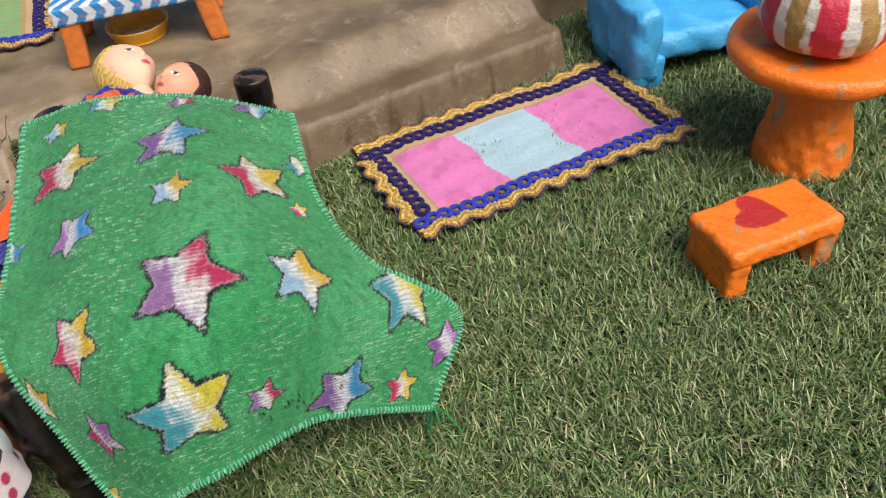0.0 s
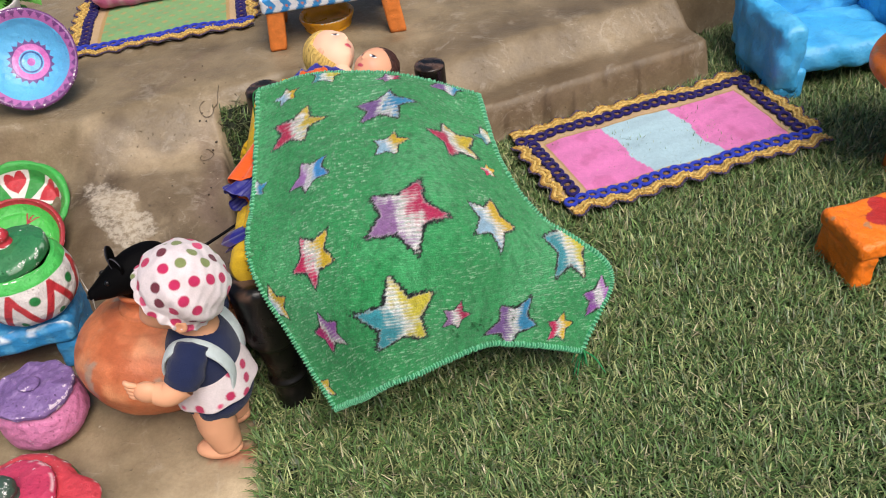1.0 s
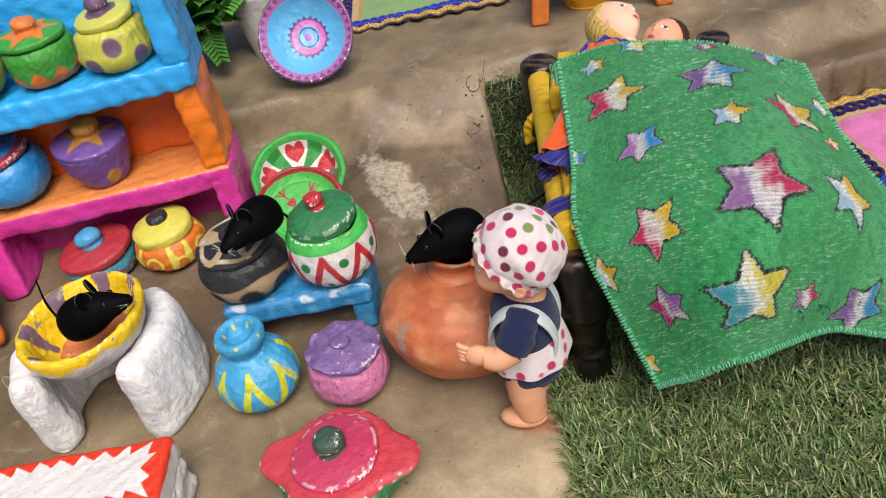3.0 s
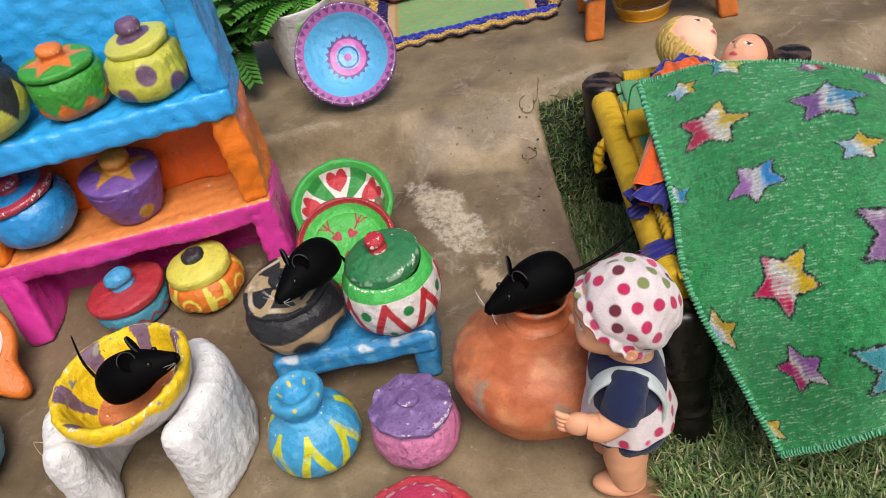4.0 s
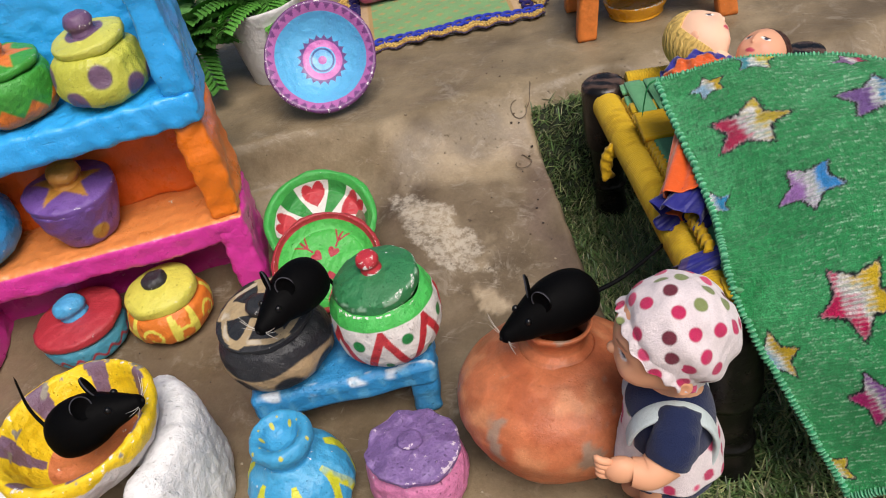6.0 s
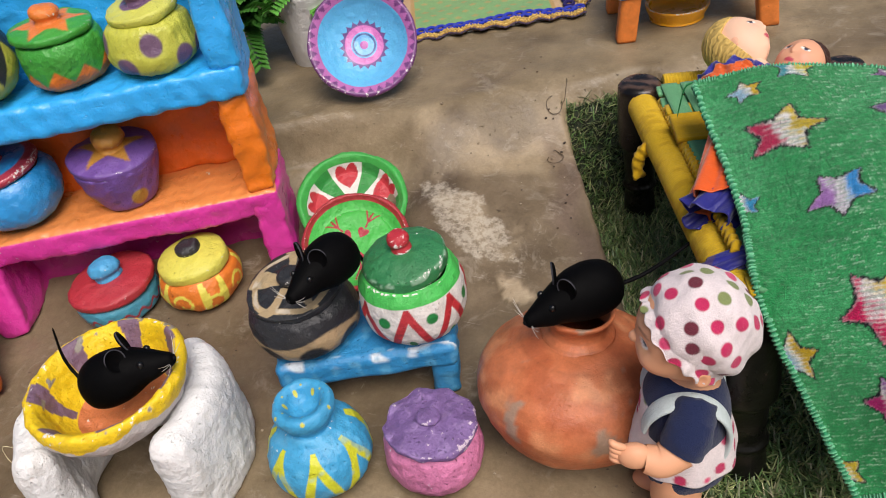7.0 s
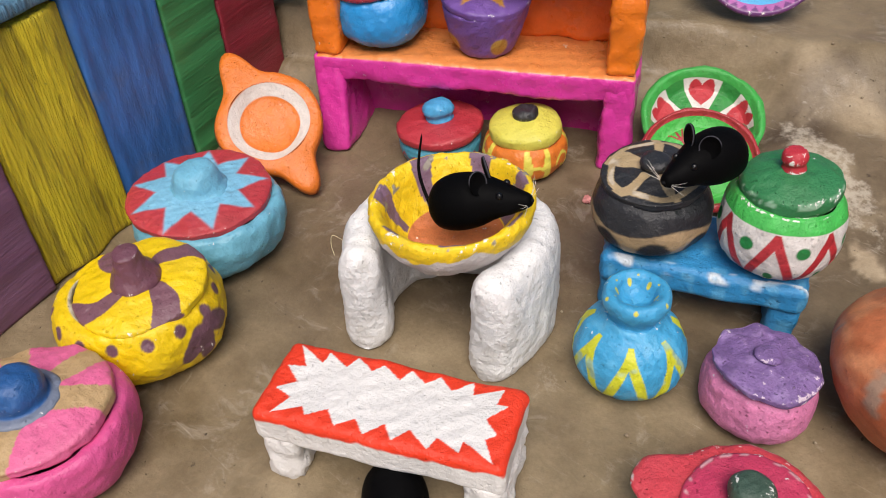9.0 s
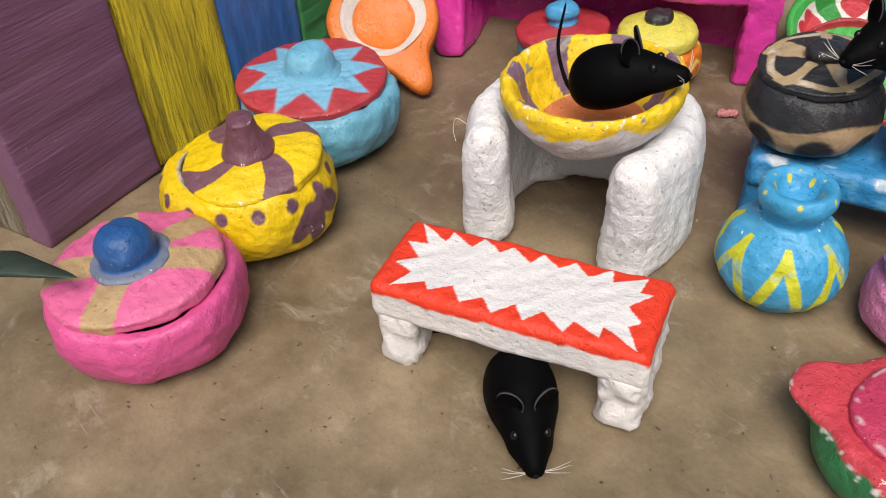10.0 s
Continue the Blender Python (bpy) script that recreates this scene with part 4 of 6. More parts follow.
g.paint(hexa("8f887c"), (g.r > 0.0385) * (g.z > 0.032) * ss(1.2, 1.3, wob(g.co, 0.022, 162, 3)))
tagged(obj("bowl", g, "chipped", m=put(-0.4918, 0.3998, 0.0512, 0, 3, -2, (0.922, 0.98))), "round clay bowl, yellow and purple inside, resting on the stove", "bowl")

# ---- red and white bench ----
def bench_paint(g):
    x, y, z = g.co.T
    g.paint(hexa("dedbd8"))
    top = ss(0.0415, 0.0430, z + 0.0010 * wob(g.co, 0.012, 176, 2))
    g.paint(hexa("e0391c"), top)
    g.paint(hexa("dedcda"), top * in_star(x, y) * (z > 0.0455))


def in_star(x, y):
    """The jagged white star: spikes all round an oblong."""
    rng = np.random.RandomState(8)
    pts, A_, B_ = [], 0.0542, 0.0205
    for k in range(40):
        p = (k / 40 + rng.uniform(-0.006, 0.006)) % 1.0 * (4 * A_ + 4 * B_)
        if p < 2 * A_:
            q = (-A_ + p, B_)
        elif p < 2 * A_ + 2 * B_:
            q = (A_, B_ - (p - 2 * A_))
        elif p < 4 * A_ + 2 * B_:
            q = (A_ - (p - 2 * A_ - 2 * B_), -B_)
        else:
            q = (-A_, -B_ + (p - 4 * A_ - 2 * B_))
        if k % 2:
            q = (q[0] * 0.86, q[1] * 0.66)
        pts.append((q[0] * rng.uniform(0.96, 1.03), q[1] * rng.uniform(0.93, 1.06)))
    ins = np.zeros(len(x), bool)
    for (xa_, ya_), (xb_, yb_) in zip(pts, pts[1:] + pts[:1]):
        ins ^= ((ya_ > y) != (yb_ > y)) & (x < (xb_ - xa_) * (y - ya_) / (yb_ - ya_ + 1e-12) + xa_)
    return ins


BENCH = put(-0.4480, 0.3052, 0, 25.6)
e = thing("bench", BENCH, "low white clay bench with a red top and jagged white star", "bench")
g = rbox(0.1218, 0.0485, 0.020, 0.0045, 0.0006, (0, 0, 0.0375))
bench_paint(g)
part("seat", g.push(0.0006, 0.045, 170, 1).push(0.00022, 0.010, 171, 1), "white", e)
for sx in (-1, 1):
    g = rbox(0.019, 0.047, 0.034, 0.0055, 0.002, (sx * 0.0505, 0, 0.016)).paint(hexa("dedbd8")).push(0.001, 0.016, 172 + sx).push(0.0004, 0.005, 175)
    part("leg", g, "white", e)

# ---- jars along the planter ----
g = inner(body(bowl_prof(0.0485, 0.042, 0.030, 0.046, 0.007, 0.62), "69aac2", 0.0009, 180, 130, 100), "69aac2")
lid = body(lid_prof(0.0455, 0.007, 0.004), "b23a42", 0.0008, 181, 240, 150)
lid.paint(hexa("7ab6d4"), star_mask(lid.co[:, 0], lid.co[:, 1], 0.0435, 0.995, 9, 0.60) * (lid.z > 0.001))
kn = body([(0, -0.001), (0.0185, -0.001), (0.0160, 0.004), (0.0145, 0.011), (0.0105, 0.017), (0, 0.019)], "6fb0cc", 0.0009, 182, 60, 30)
pot("jar", put(-0.6578, 0.3460, 0, 0, 0, 0, (0.985, 0.97)), "sky-blue clay jar with a red lid bearing a blue star", g, "clay", lid, kn, pose(-0.005, -0.002, 0.0445, 1, 2, 0), 0.005, "red lid with a blue star")

g = inner(body(bowl_prof(0.0485, 0.046, 0.030, 0.043, 0.008, 0.5), "e6c40e", 0.0009, 190, 280, 200), "c8c0a8")
g.paint(hexa("6b4a58"), spots(g.th, g.z, 0.045, [(k * 0.42, 0.040, 0.0036) for k in range(15)]) * (g.s < 0.6))
for turn in (-0.65, -0.02, 1.0):
    lx, lz = wrap(g.th - radians(16)) * 0.049, g.z - 0.0375
    along, across = lx * math.sin(turn) - lz * math.cos(turn), lx * math.cos(turn) + lz * math.sin(turn)
    g.paint(hexa("6b4a58"), (1 - ss(0.9, 1.05, np.hypot((along - 0.0145) / 0.0135, across / 0.0064))) * (g.s < 0.5))
lid = body(lid_prof(0.0380, 0.008, 0.004), "e6c40e", 0.0008, 191, 240, 150)
lid.paint(hexa("75515c"), (np.sin(4 * lid.th + 62 * lid.r - 0.3 + 0.25 * wob(lid.co, 0.02, 193, 1)) > 0.45) & (lid.z > 0.0) & (lid.r > 0.006))
kn = body([(0, 0), (0.0145, 0), (0.011, 0.008), (0.0085, 0.017), (0.0075, 0.021), (0, 0.023)], "6b4452", 0.0007, 192, 60, 40)
pot("jar", put(-0.6129, 0.2684, 0, 0, 0, 0, (0.946, 0.99)), "bright yellow clay jar with plum swirls and a peaked knob", g, "clay", lid, kn, pose(0.006, 0.002, 0.0475, 5, 3, 0), 0.007, "", "plum knob")

g = inner(body(bowl_prof(0.0495, 0.040, 0.034, 0.047, 0.007, 0.6), "d2548e", 0.0009, 200, 130, 100), "d2548e")
lid = body(lid_prof(0.0435, 0.009, 0.005), "dc6896", 0.0008, 201, 200, 130)
x, y = lid.co[:, 0], lid.co[:, 1]
cr = np.full(len(x), 1.0)
for stripe in (-59, 34, 84, 153, -129):
    ca, sa_ = math.cos(radians(stripe)), math.sin(radians(stripe))
    cr = np.minimum(cr, np.where(x * ca + y * sa_ > 0, np.abs(x * sa_ - y * ca), 1.0))
cr = cr + 0.0008 * wob(lid.co, 0.02, 203, 1)
lid.paint(hexa("b79a70"), (cr < 0.0078) & (lid.z > -0.003))
kn = body([(0, 0), (0.019, 0), (0.019, 0.002), (0.0145, 0.003), (0.0145, 0.010), (0.010, 0.017), (0, 0.0195)], "23558f", 0.0006, 202, 90, 60)
kn.paint(hexa("727c90"), ss(0.0150, 0.0160, kn.r) * (kn.z < 0.0035))
pot("jar", put(-0.5770, 0.1916, 0, 0, 0, 0, (0.902, 0.945)), "pink clay jar with a tan-striped lid and domed blue knob", g, "clay", lid, kn, pose(-0.002, -0.001, 0.0415, 2, -2, 10), 0.008, "pink lid with tan stripes", "domed blue knob")

# ---- plates, dish and lamp bowl ----
def plate_prof(R, depth, rim):
    return [(0, 0), (R * 0.6, 0.0), (R * 0.9, depth * 0.6), (R, depth), (R - rim * 0.5, depth + 0.003), (R - rim, depth * 0.95), (R * 0.72, depth * 0.4), (R * 0.6, 0.0055), (0, 0.005)]


def heart(x, y, s):
    x, y = x / s, y / s
    return (x * x + (1.15 * y - 0.75 * np.abs(x) ** 0.8) ** 2) < 1


g = body(plate_prof(0.047, 0.016, 0.0075), "3fa54a", 0.0005, 210, 260, 200)
up = g.s > 0.5
x, y = g.co[:, 0], g.co[:, 1]
g.paint(hexa("d8d5cf"), up & (g.r < 0.0385))
g.paint(hexa("2f8a3e"), up & (g.r < 0.0385) & (np.cos(5 * (g.th - 0.94)) > 0.45))
for k in range(5):
    a = np.pi / 2 + k * np.pi * 0.4
    rx, ry = x * math.sin(a) - y * math.cos(a), x * math.cos(a) + y * math.sin(a)
    g.paint(hexa("b8333c"), up & heart(rx, ry - 0.0265, 0.0098))
tagged(obj("plate", g, "clay", m=put(-0.4804, 0.6502, 0.0197, 32, 28, 0, 0.93)), "deep green-rimmed clay plate with red hearts, leaning back", "plate", "painted plates")
g = body(plate_prof(0.044, 0.010, 0.005), "48b24c", 0.0005, 220, 260, 200)
up = g.s > 0.5
x, y = g.co[:, 0], g.co[:, 1]
g.paint(hexa("a8323a"), (g.r > 0.0385) & (g.z > 0.006))
for k in range(5):
    a = k * 2 * np.pi / 5 + np.pi / 2 + 0.6
    rx, ry = x * math.sin(a) - y * math.cos(a), x * math.cos(a) + y * math.sin(a)
    twig = (np.abs(rx) < 0.0008) | (np.abs(np.abs(rx) - (ry - 0.021) * 0.6) < 0.0008) & (ry > 0.021)
    g.paint(hexa("a5283a"), up & twig & (ry > 0.016) & (ry < 0.031))
    g.paint(hexa("a5283a"), up & heart(rx, ry - 0.010, 0.0045) & (k % 2 == 0))
tagged(obj("plate", g, "clay", m=put(-0.4572, 0.6064, 0.0188, 32, 27, 0, 0.92)), "green clay plate with a red rim and red twig flowers", "plate", "painted plates")

g = body([(0, 0), (0.018, 0.0), (0.034, 0.008), (0.046, 0.020), (0.0485, 0.024), (0.046, 0.026), (0.040, 0.022), (0.030, 0.013), (0.017, 0.007), (0, 0.0065)], "4f9fcf", 0.0004, 230, 260, 200)
up = g.s > 0.5
g.paint(hexa("5fb3e0"), up)
g.paint(hexa("b46aa8"), (g.r > 0.0395) & (g.z > 0.018))
g.paint(hexa("713f78"), (g.r > 0.041 + 0.0055 * zigzag(g.th, 34)) & (g.z > 0.018))
g.paint(hexa("6a4a86"), up & (g.r < 0.0185 + 0.0035 * zigzag(g.th, 20)))
g.paint(hexa("c768b0"), up & (g.r < 0.0175))
g.paint(hexa("6ab0e0"), up & (g.r < 0.0115))
g.paint(hexa("2f4f8c"), up & (g.r < 0.0105) & (g.r > 0.0088))
g.paint(hexa("b458a8"), up & (g.r < 0.004))
DISH = look((-0.4978, 0.7574, 0.1106), (-0.7672, 1.3101, -0.3088))
tagged(obj("dish", g, "gloss", m=Matrix.Translation((-0.0035, 0.0055, -0.001)) @ DISH @ pose(-0.004, 0, -0.016) @ Matrix.Scale(0.95, 4)), "sky-blue clay dish with purple rim leaning on a flower pot", "dish")

# leaf-shaped oil lamp bowl leaning on the planter
th = np.arange(120) / 120 * 2 * np.pi
tipk = np.exp(-(wrap(th - np.pi / 2) / 0.25) ** 2) + np.exp(-(wrap(th + np.pi / 2) / 0.25) ** 2)
out_r = 0.039 + 0.024 * tipk
rings = [(0.001, 0.0, 1), (0.5, 0.0, 1), (0.85, 0.006, 1), (1.0, 0.014, 1), (0.97, 0.019, 1), (0.9, 0.0205, 1), (0.0295, 0.0200, 0), (0.0287, 0.0192, 0), (0.0262, 0.0165, 0), (0.0222, 0.0128, 0), (0.0214, 0.0120, 0), (0.018, 0.0108, 0), (0.009, 0.0103, 0), (0.0002, 0.0103, 0)]
co = np.stack([np.stack([(k * out_r if rel else k + 0 * th) * np.cos(th), (k * out_r if rel else k + 0 * th) * np.sin(th), z + 0 * th], 1) for k, z, rel in rings])


def lamp_rings(lo, hi, white):
    n = hi - lo
    g = Mesh(co[lo:hi].reshape(-1, 3), grid_faces(n, 120, True)).paint(hexa("d97428"))
    g.paint(hexa("dcd6d0"), np.repeat(white, 120))
    return g.push(0.0009, 0.025, 240, 1)


bot, top = Vector((-0.657, 0.427, 0.000)), Vector((-0.757, 0.438, 0.071))
ya = (top - bot).normalized()
za = Vector((-0.229, 0.172, 0.377)) - (top + bot) / 2
za = (za - ya * za.dot(ya)).normalized()
xa = ya.cross(za)
rot = Matrix((xa, ya, za)).transposed().to_4x4()
e = thing("oil_lamp", Matrix.Translation((top + bot) / 2 - za * 0.008) @ rot, "orange leaf-shaped clay oil lamp leaning on painted planks", "oil lamp")
part("rim", lamp_rings(0, 7, [0] * 7), "clay", e)
part("bowl", lamp_rings(6, 14, [0, 1, 1, 1, 0, 0, 0, 0]), "clay", e, "shallow orange bowl with a white edge")

# ---- planter of painted planks ----
PLANT = put(-0.676, 0.174, 0, 109.9)
e = thing("planter_box", PLANT, "wooden planter of upright planks painted purple, yellow, blue, green and maroon", "planter")


def plank(x0, x1, y0, y1, z0, z1, col, seed, name="plank", label="", grain=0.0006, streak=None, cross=False, smooth_=None):
    g = rbox(x1 - x0, y1 - y0, z1 - z0, 0.002, 0.0035, ((x0 + x1) / 2, (y0 + y1) / 2, (z0 + z1) / 2)).paint(hexa(col))
    lines = wob(g.co * (np.array([0.10, 1.0, 1.0]) if cross else np.array([1.0, 1.0, 0.06])), 0.016 if cross else 0.012, seed, 1)
    g.co[:, 1] += grain * lines
    if streak:
        g.paint(hexa(streak), (0.3 if cross else 0.5) * ss(0.3, 1.0, lines))
    return part(name, g, smooth_ or ("plank_cross" if cross else "plank"), e, label)


cuts = [0.0, 0.086, 0.160, 0.236, 0.294, 0.366]
for k, (col, st) in enumerate((("7c5572", "88647e"), ("f0da34", "b89e28"), ("3c72ba", "4c80c4"), ("3c8850", "4c985e"), ("8e2836", "a04250"))):
    plank(cuts[k] + 0.0006, cuts[k + 1] - 0.0006, 0, 0.018, 0, 0.162 - 0.002 * (k % 2), col, 300 + k, grain=0.0016 if k == 1 else 0.0005, streak=None if k == 2 else st, cross=k in (0, 3, 4), smooth_="plank_blue" if k == 2 else None)
plank(-0.001, 0.367, -0.003, 0.085, 0.1635, 0.172, "5f8fb0", 310, "top_board", "worn light blue top board", 0.0004, "8fb0c4")
plank(0.001, 0.016, 0.019, 0.082, 0, 0.162, "84755f", 311, "end_board", "bare weathered wood end", 0.0012, "b8b2a2")
plank(0.350, 0.365, 0.019, 0.082, 0, 0.162, "7a2634", 312, "end_board")
plank(0.001, 0.365, 0.083, 0.098, 0, 0.162, "5a4a3a", 313, "back_board")


# ---- plants ----
def leaf_mesh(length, width, bend=0.3, n=9, m=5):
    t = np.linspace(0, 1, n)[:, None]
    s_ = np.linspace(-1, 1, m)[None, :]
    w = width * np.sin(np.pi * np.clip(t, 0.02, 0.99) ** 0.8) ** 0.8
    x = t * length + 0 * s_
    co = np.stack([x, w * s_ / 2, -bend * length * t ** 2 + 0.18 * w * np.abs(s_)], -1)
    return Mesh(co.reshape(-1, 3), grid_faces(n, m))


def flower(m, label, col, centre, petals, size, seed):
    rng = np.random.RandomState(seed)
    e = thing("artificial_flower", m, label, "flower", "planter flowers")
    for ring in range(3):
        for k in range(petals):
            a = 360.0 / petals * (k + 0.5 * ring) + rng.uniform(-8, 8)
            g = leaf_mesh(size * (1 - 0.2 * ring), size * 1.05, rng.uniform(-0.6, -0.3) - 0.25 * ring)
            g.paint(hexa(col) * rng.uniform(0.8, 1.15))
            p = part("petal", g, "leaf", e)
            p.matrix_basis = pose(0, 0, 0.001 * ring, 0, -16 - 20 * ring, a)
    part("centre", ball(size * 0.22, size * 0.22, size * 0.25, (0, 0, size * 0.12), 16, 10).paint(hexa(centre)).push(0.0006, 0.003, seed), "leaf", e)
    for k in range(3):
        a = rng.uniform(0, 360)
        p = part("leaf", leaf_mesh(size * 1.7, size * 0.55, 0.3).paint(hexa("44703a") * rng.uniform(0.7, 1.1)), "leaf", e)
        p.matrix_basis = pose(0, 0, -0.006, 0, 25, a)
    stem = tube(np.array([(0, 0, -0.001), (0.002, 0.001, -0.02), (-0.004, 0.004, -0.06)]), [0.0012, 0.0012, 0.0012], 6, 12).paint(hexa("4a6a34"))
    part("stem", stem, "leaf", e)
    return e


flower(put(-0.7906, 0.5273, 0.0976, 20, 40, 20), "yellow artificial flower with a brown centre beside the planter", "c9c43c", "8a7a2c", 6, 0.017, 1)
flower(put(-0.8073, 0.5322, 0.1409, 70, 30, 25), "yellow artificial flower with a brown centre beside the planter", "cfc832", "8a7a2c", 6, 0.019, 2)
flower(put(-0.8031, 0.4917, 0.1870, 110, 25, 20), "yellow artificial flower rising above the planter", "c4c83a", "8a7a2c", 6, 0.020, 3)
flower(put(-0.7526, 0.3479, 0.1871, 10, 20, 25), "magenta artificial orchid lying on the planter", "a83a9a", "d9c040", 5, 0.022, 4)


def fern(m, label, count, length, seed, col):
    rng = np.random.RandomState(seed)
    e = thing("fern", m, label, "plant")
    for k in range(count):
        parts_ = []
        n = 11
        for i_ in range(n):
            t = (i_ + 1) / (n + 1)
            for sgn in (-1, 1):
                lf = leaf_mesh(length * 0.40 * (1 - 0.65 * t), length * 0.15, 0.2, 5, 3)
                parts_.append(lf.at(pose(t * length, 0, -0.35 * length * t * t, 0, 18 * t, sgn * 58)))
        parts_.append(tube(np.array([(0, 0, 0), (length * 0.5, 0, -0.09 * length), (length, 0, -0.35 * length)]), [0.0008, 0.0007, 0.0003], 5, 10))
        g = join(*parts_).paint(hexa(col) * rng.uniform(0.6, 1.3))
        p = part("frond", g, "leaf", e)
        p.matrix_basis = pose(rng.uniform(-0.012, 0.012), rng.uniform(-0.012, 0.012), rng.uniform(0, 0.012), 0, rng.uniform(-62, 12), k * 360.0 / count * 2.4 + rng.uniform(-15, 15))
    return e


def fz(x, y):
    return float(ground_level(*(np.array([q]) for q in uv(x, y)))[0])


pz = fz(-0.586, 0.812)
g = body([(0, 0), (0.024, 0), (0.027, 0.004), (0.034, 0.05), (0.038, 0.068), (0.036, 0.070), (0.033, 0.064), (0.026, 0.02), (0, 0.018)], "d2d0cd", 0.0003, 250)
tagged(obj("flower_pot", g, "white", m=put(-0.5878, 0.8224, pz - 0.001, 0, 0, 0)), "plain off-white flower pot standing behind a dish", "flower pot")
fern(put(-0.6006, 0.8289, pz + 0.066, 0), "bright green artificial fern in the white pot", 30, 0.062, 7, "4f8a36")
fern(put(-0.6517, 0.7790, 0.1101, 0), "bright green artificial fern behind the clay shelf", 26, 0.060, 9, "4a8434")
fern(put(-0.8495, 0.4809, 0.1497, 0), "dark green artificial fern behind the planter", 14, 0.085, 11, "2f5a34")
fern(put(-0.8394, 0.5649, 0.0719, 0), "dark green artificial fern in the gap beside the shelf", 10, 0.055, 13, "35603a")
g = tube(np.array([(0, 0, 0), (0.03, 0.008, 0.008), (0.065, 0.020, 0.0)]), [0.004, 0.009, 0.001], 8, 24)
g.co[:, 2] = g.co[:, 2] * 0.3
tagged(obj("dry_leaf", g.paint(hexa("2c3a30")), "leaf", m=put(-0.6247, 0.1301, 0.0549, 14, 0, -4)), "dark green pointed leaf hanging over the pink jar", "leaf")


# ---- toy mice ----
def toy_mouse(m, label, tail, L=0.056):
    e = thing("toy_mouse", m, label, "toy mouse", "toy mice")
    x = np.array([-0.5, -0.495, -0.46, -0.37, -0.22, -0.04, 0.10, 0.22, 0.33, 0.42, 0.475, 0.497, 0.5]) * L
    r = np.array([0.001, 0.06, 0.155, 0.250, 0.295, 0.285, 0.238, 0.188, 0.142, 0.098, 0.070, 0.040, 0.001]) * L
    g = lathe(np.stack([r, x], 1), 48, 70)
    g.co = np.stack([g.co[:, 2], 0.90 * g.co[:, 0], g.co[:, 1]], 1)
    low = g.co[:, 2] < 0
    g.co[:, 2] = np.where(low, g.co[:, 2] * 0.72, g.co[:, 2] * 1.04) + 0.205 * L - 0.06 * L * ss(0.1 * L, 0.5 * L, g.co[:, 0])
    cheek = np.exp(-((g.co[:, 0] - 0.29 * L) / (0.07 * L)) ** 2) * np.exp(-((g.co[:, 2] - 0.12 * L) / (0.07 * L)) ** 2)
    g.co[:, 1] *= 1 + 0.12 * cheek
    part("body", g.paint(hexa("050506")), "velvet", e)
    for sgn in (-1, 1):
        cup = lathe([(0.0, -0.010), (0.55, -0.006), (0.9, 0.006), (1.0, 0.024), (0.97, 0.034), (0.86, 0.024), (0.5, 0.010), (0.0, 0.006)], 36, 36)
        cup.co = np.stack([cup.co[:, 2] * L, cup.co[:, 0] * 0.100 * L, cup.co[:, 1] * 0.118 * L], 1)
        cup.paint(hexa("060607"))
        # grey along the upper rim: the edge highlight is put into the colour
        cup.paint(hexa("55555c"), ss(0.88, 0.96, cup.r) * (cup.z > 0.022) * ss(-0.06, 0.02, cup.co[:, 2] / L - cup.co[:, 1] * sgn / L))
        part("ear", cup, "velvet", e, "round ear with a rim highlight painted in grey").matrix_basis = pose(0.110 * L, sgn * 0.112 * L, 0.470 * L, sgn * -8, 4, sgn * 26)
        part("eye", ball(0.034 * L, 0.030 * L, 0.036 * L, (0.270 * L, sgn * 0.108 * L, 0.298 * L), 16, 12).paint(hexa("0a0a0c")), "lacquer", e, "shiny black bead eye")
        for k in (-1, 0.3, 1):
            g = tube(np.array([(0.46 * L, sgn * 0.04 * L, 0.13 * L), (0.48 * L, sgn * 0.14 * L, (0.16 + 0.03 * k) * L), (0.49 * L, sgn * 0.24 * L, (0.20 + 0.07 * k) * L)]), [0.00015, 0.00014, 0.00008], 5, 10)
            part("whisker", g.paint(hexa("d5d0c6")), "fabric", e, "pale whisker")
    part("nose", ball(0.02 * L, 0.022 * L, 0.018 * L, (0.498 * L, 0, 0.145 * L), 12, 8).paint(hexa("141416")), "velvet", e)
    part("tail", tube(np.array(tail) * L, [0.022 * L, 0.019 * L, 0.016 * L, 0.009 * L], 8, 40).paint(hexa("0c0c0e")), "velvet", e, "thin black cord tail")
    return e


toy_mouse(put(-0.2625, 0.4960, 0.0880, -135, 0, -2), "black flocked toy mouse perched on the water pot", [(-0.47, 0, 0.15), (-0.8, 0.03, 0.20), (-1.3, -0.05, 0.26), (-1.75, -0.1, 0.40)])
toy_mouse(put(-0.3995, 0.4800, 0.0975, -102, 0, -7), "black flocked toy mouse climbing over the jar lids", [(-0.47, 0, 0.15), (-0.58, 0.02, 0.06), (-0.62, 0.05, -0.1), (-0.63, 0.08, -0.3)], 0.054)
toy_mouse(put(-0.4690, 0.3990, 0.0862, 22, 0, -22), "black flocked toy mouse sitting in the painted bowl", [(-0.47, 0, 0.12), (-0.62, 0.16, 0.20), (-0.64, 0.26, 0.5), (-0.46, 0.30, 0.85)], 0.0555)
toy_mouse(put(-0.4180, 0.2780, 0.001, -36), "black flocked toy mouse peeping out under the bench", [(-0.47, 0, 0.1), (-0.75, 0.05, 0.02), (-0.95, -0.25, 0.02), (-1.05, -0.75, 0.02)], 0.058)

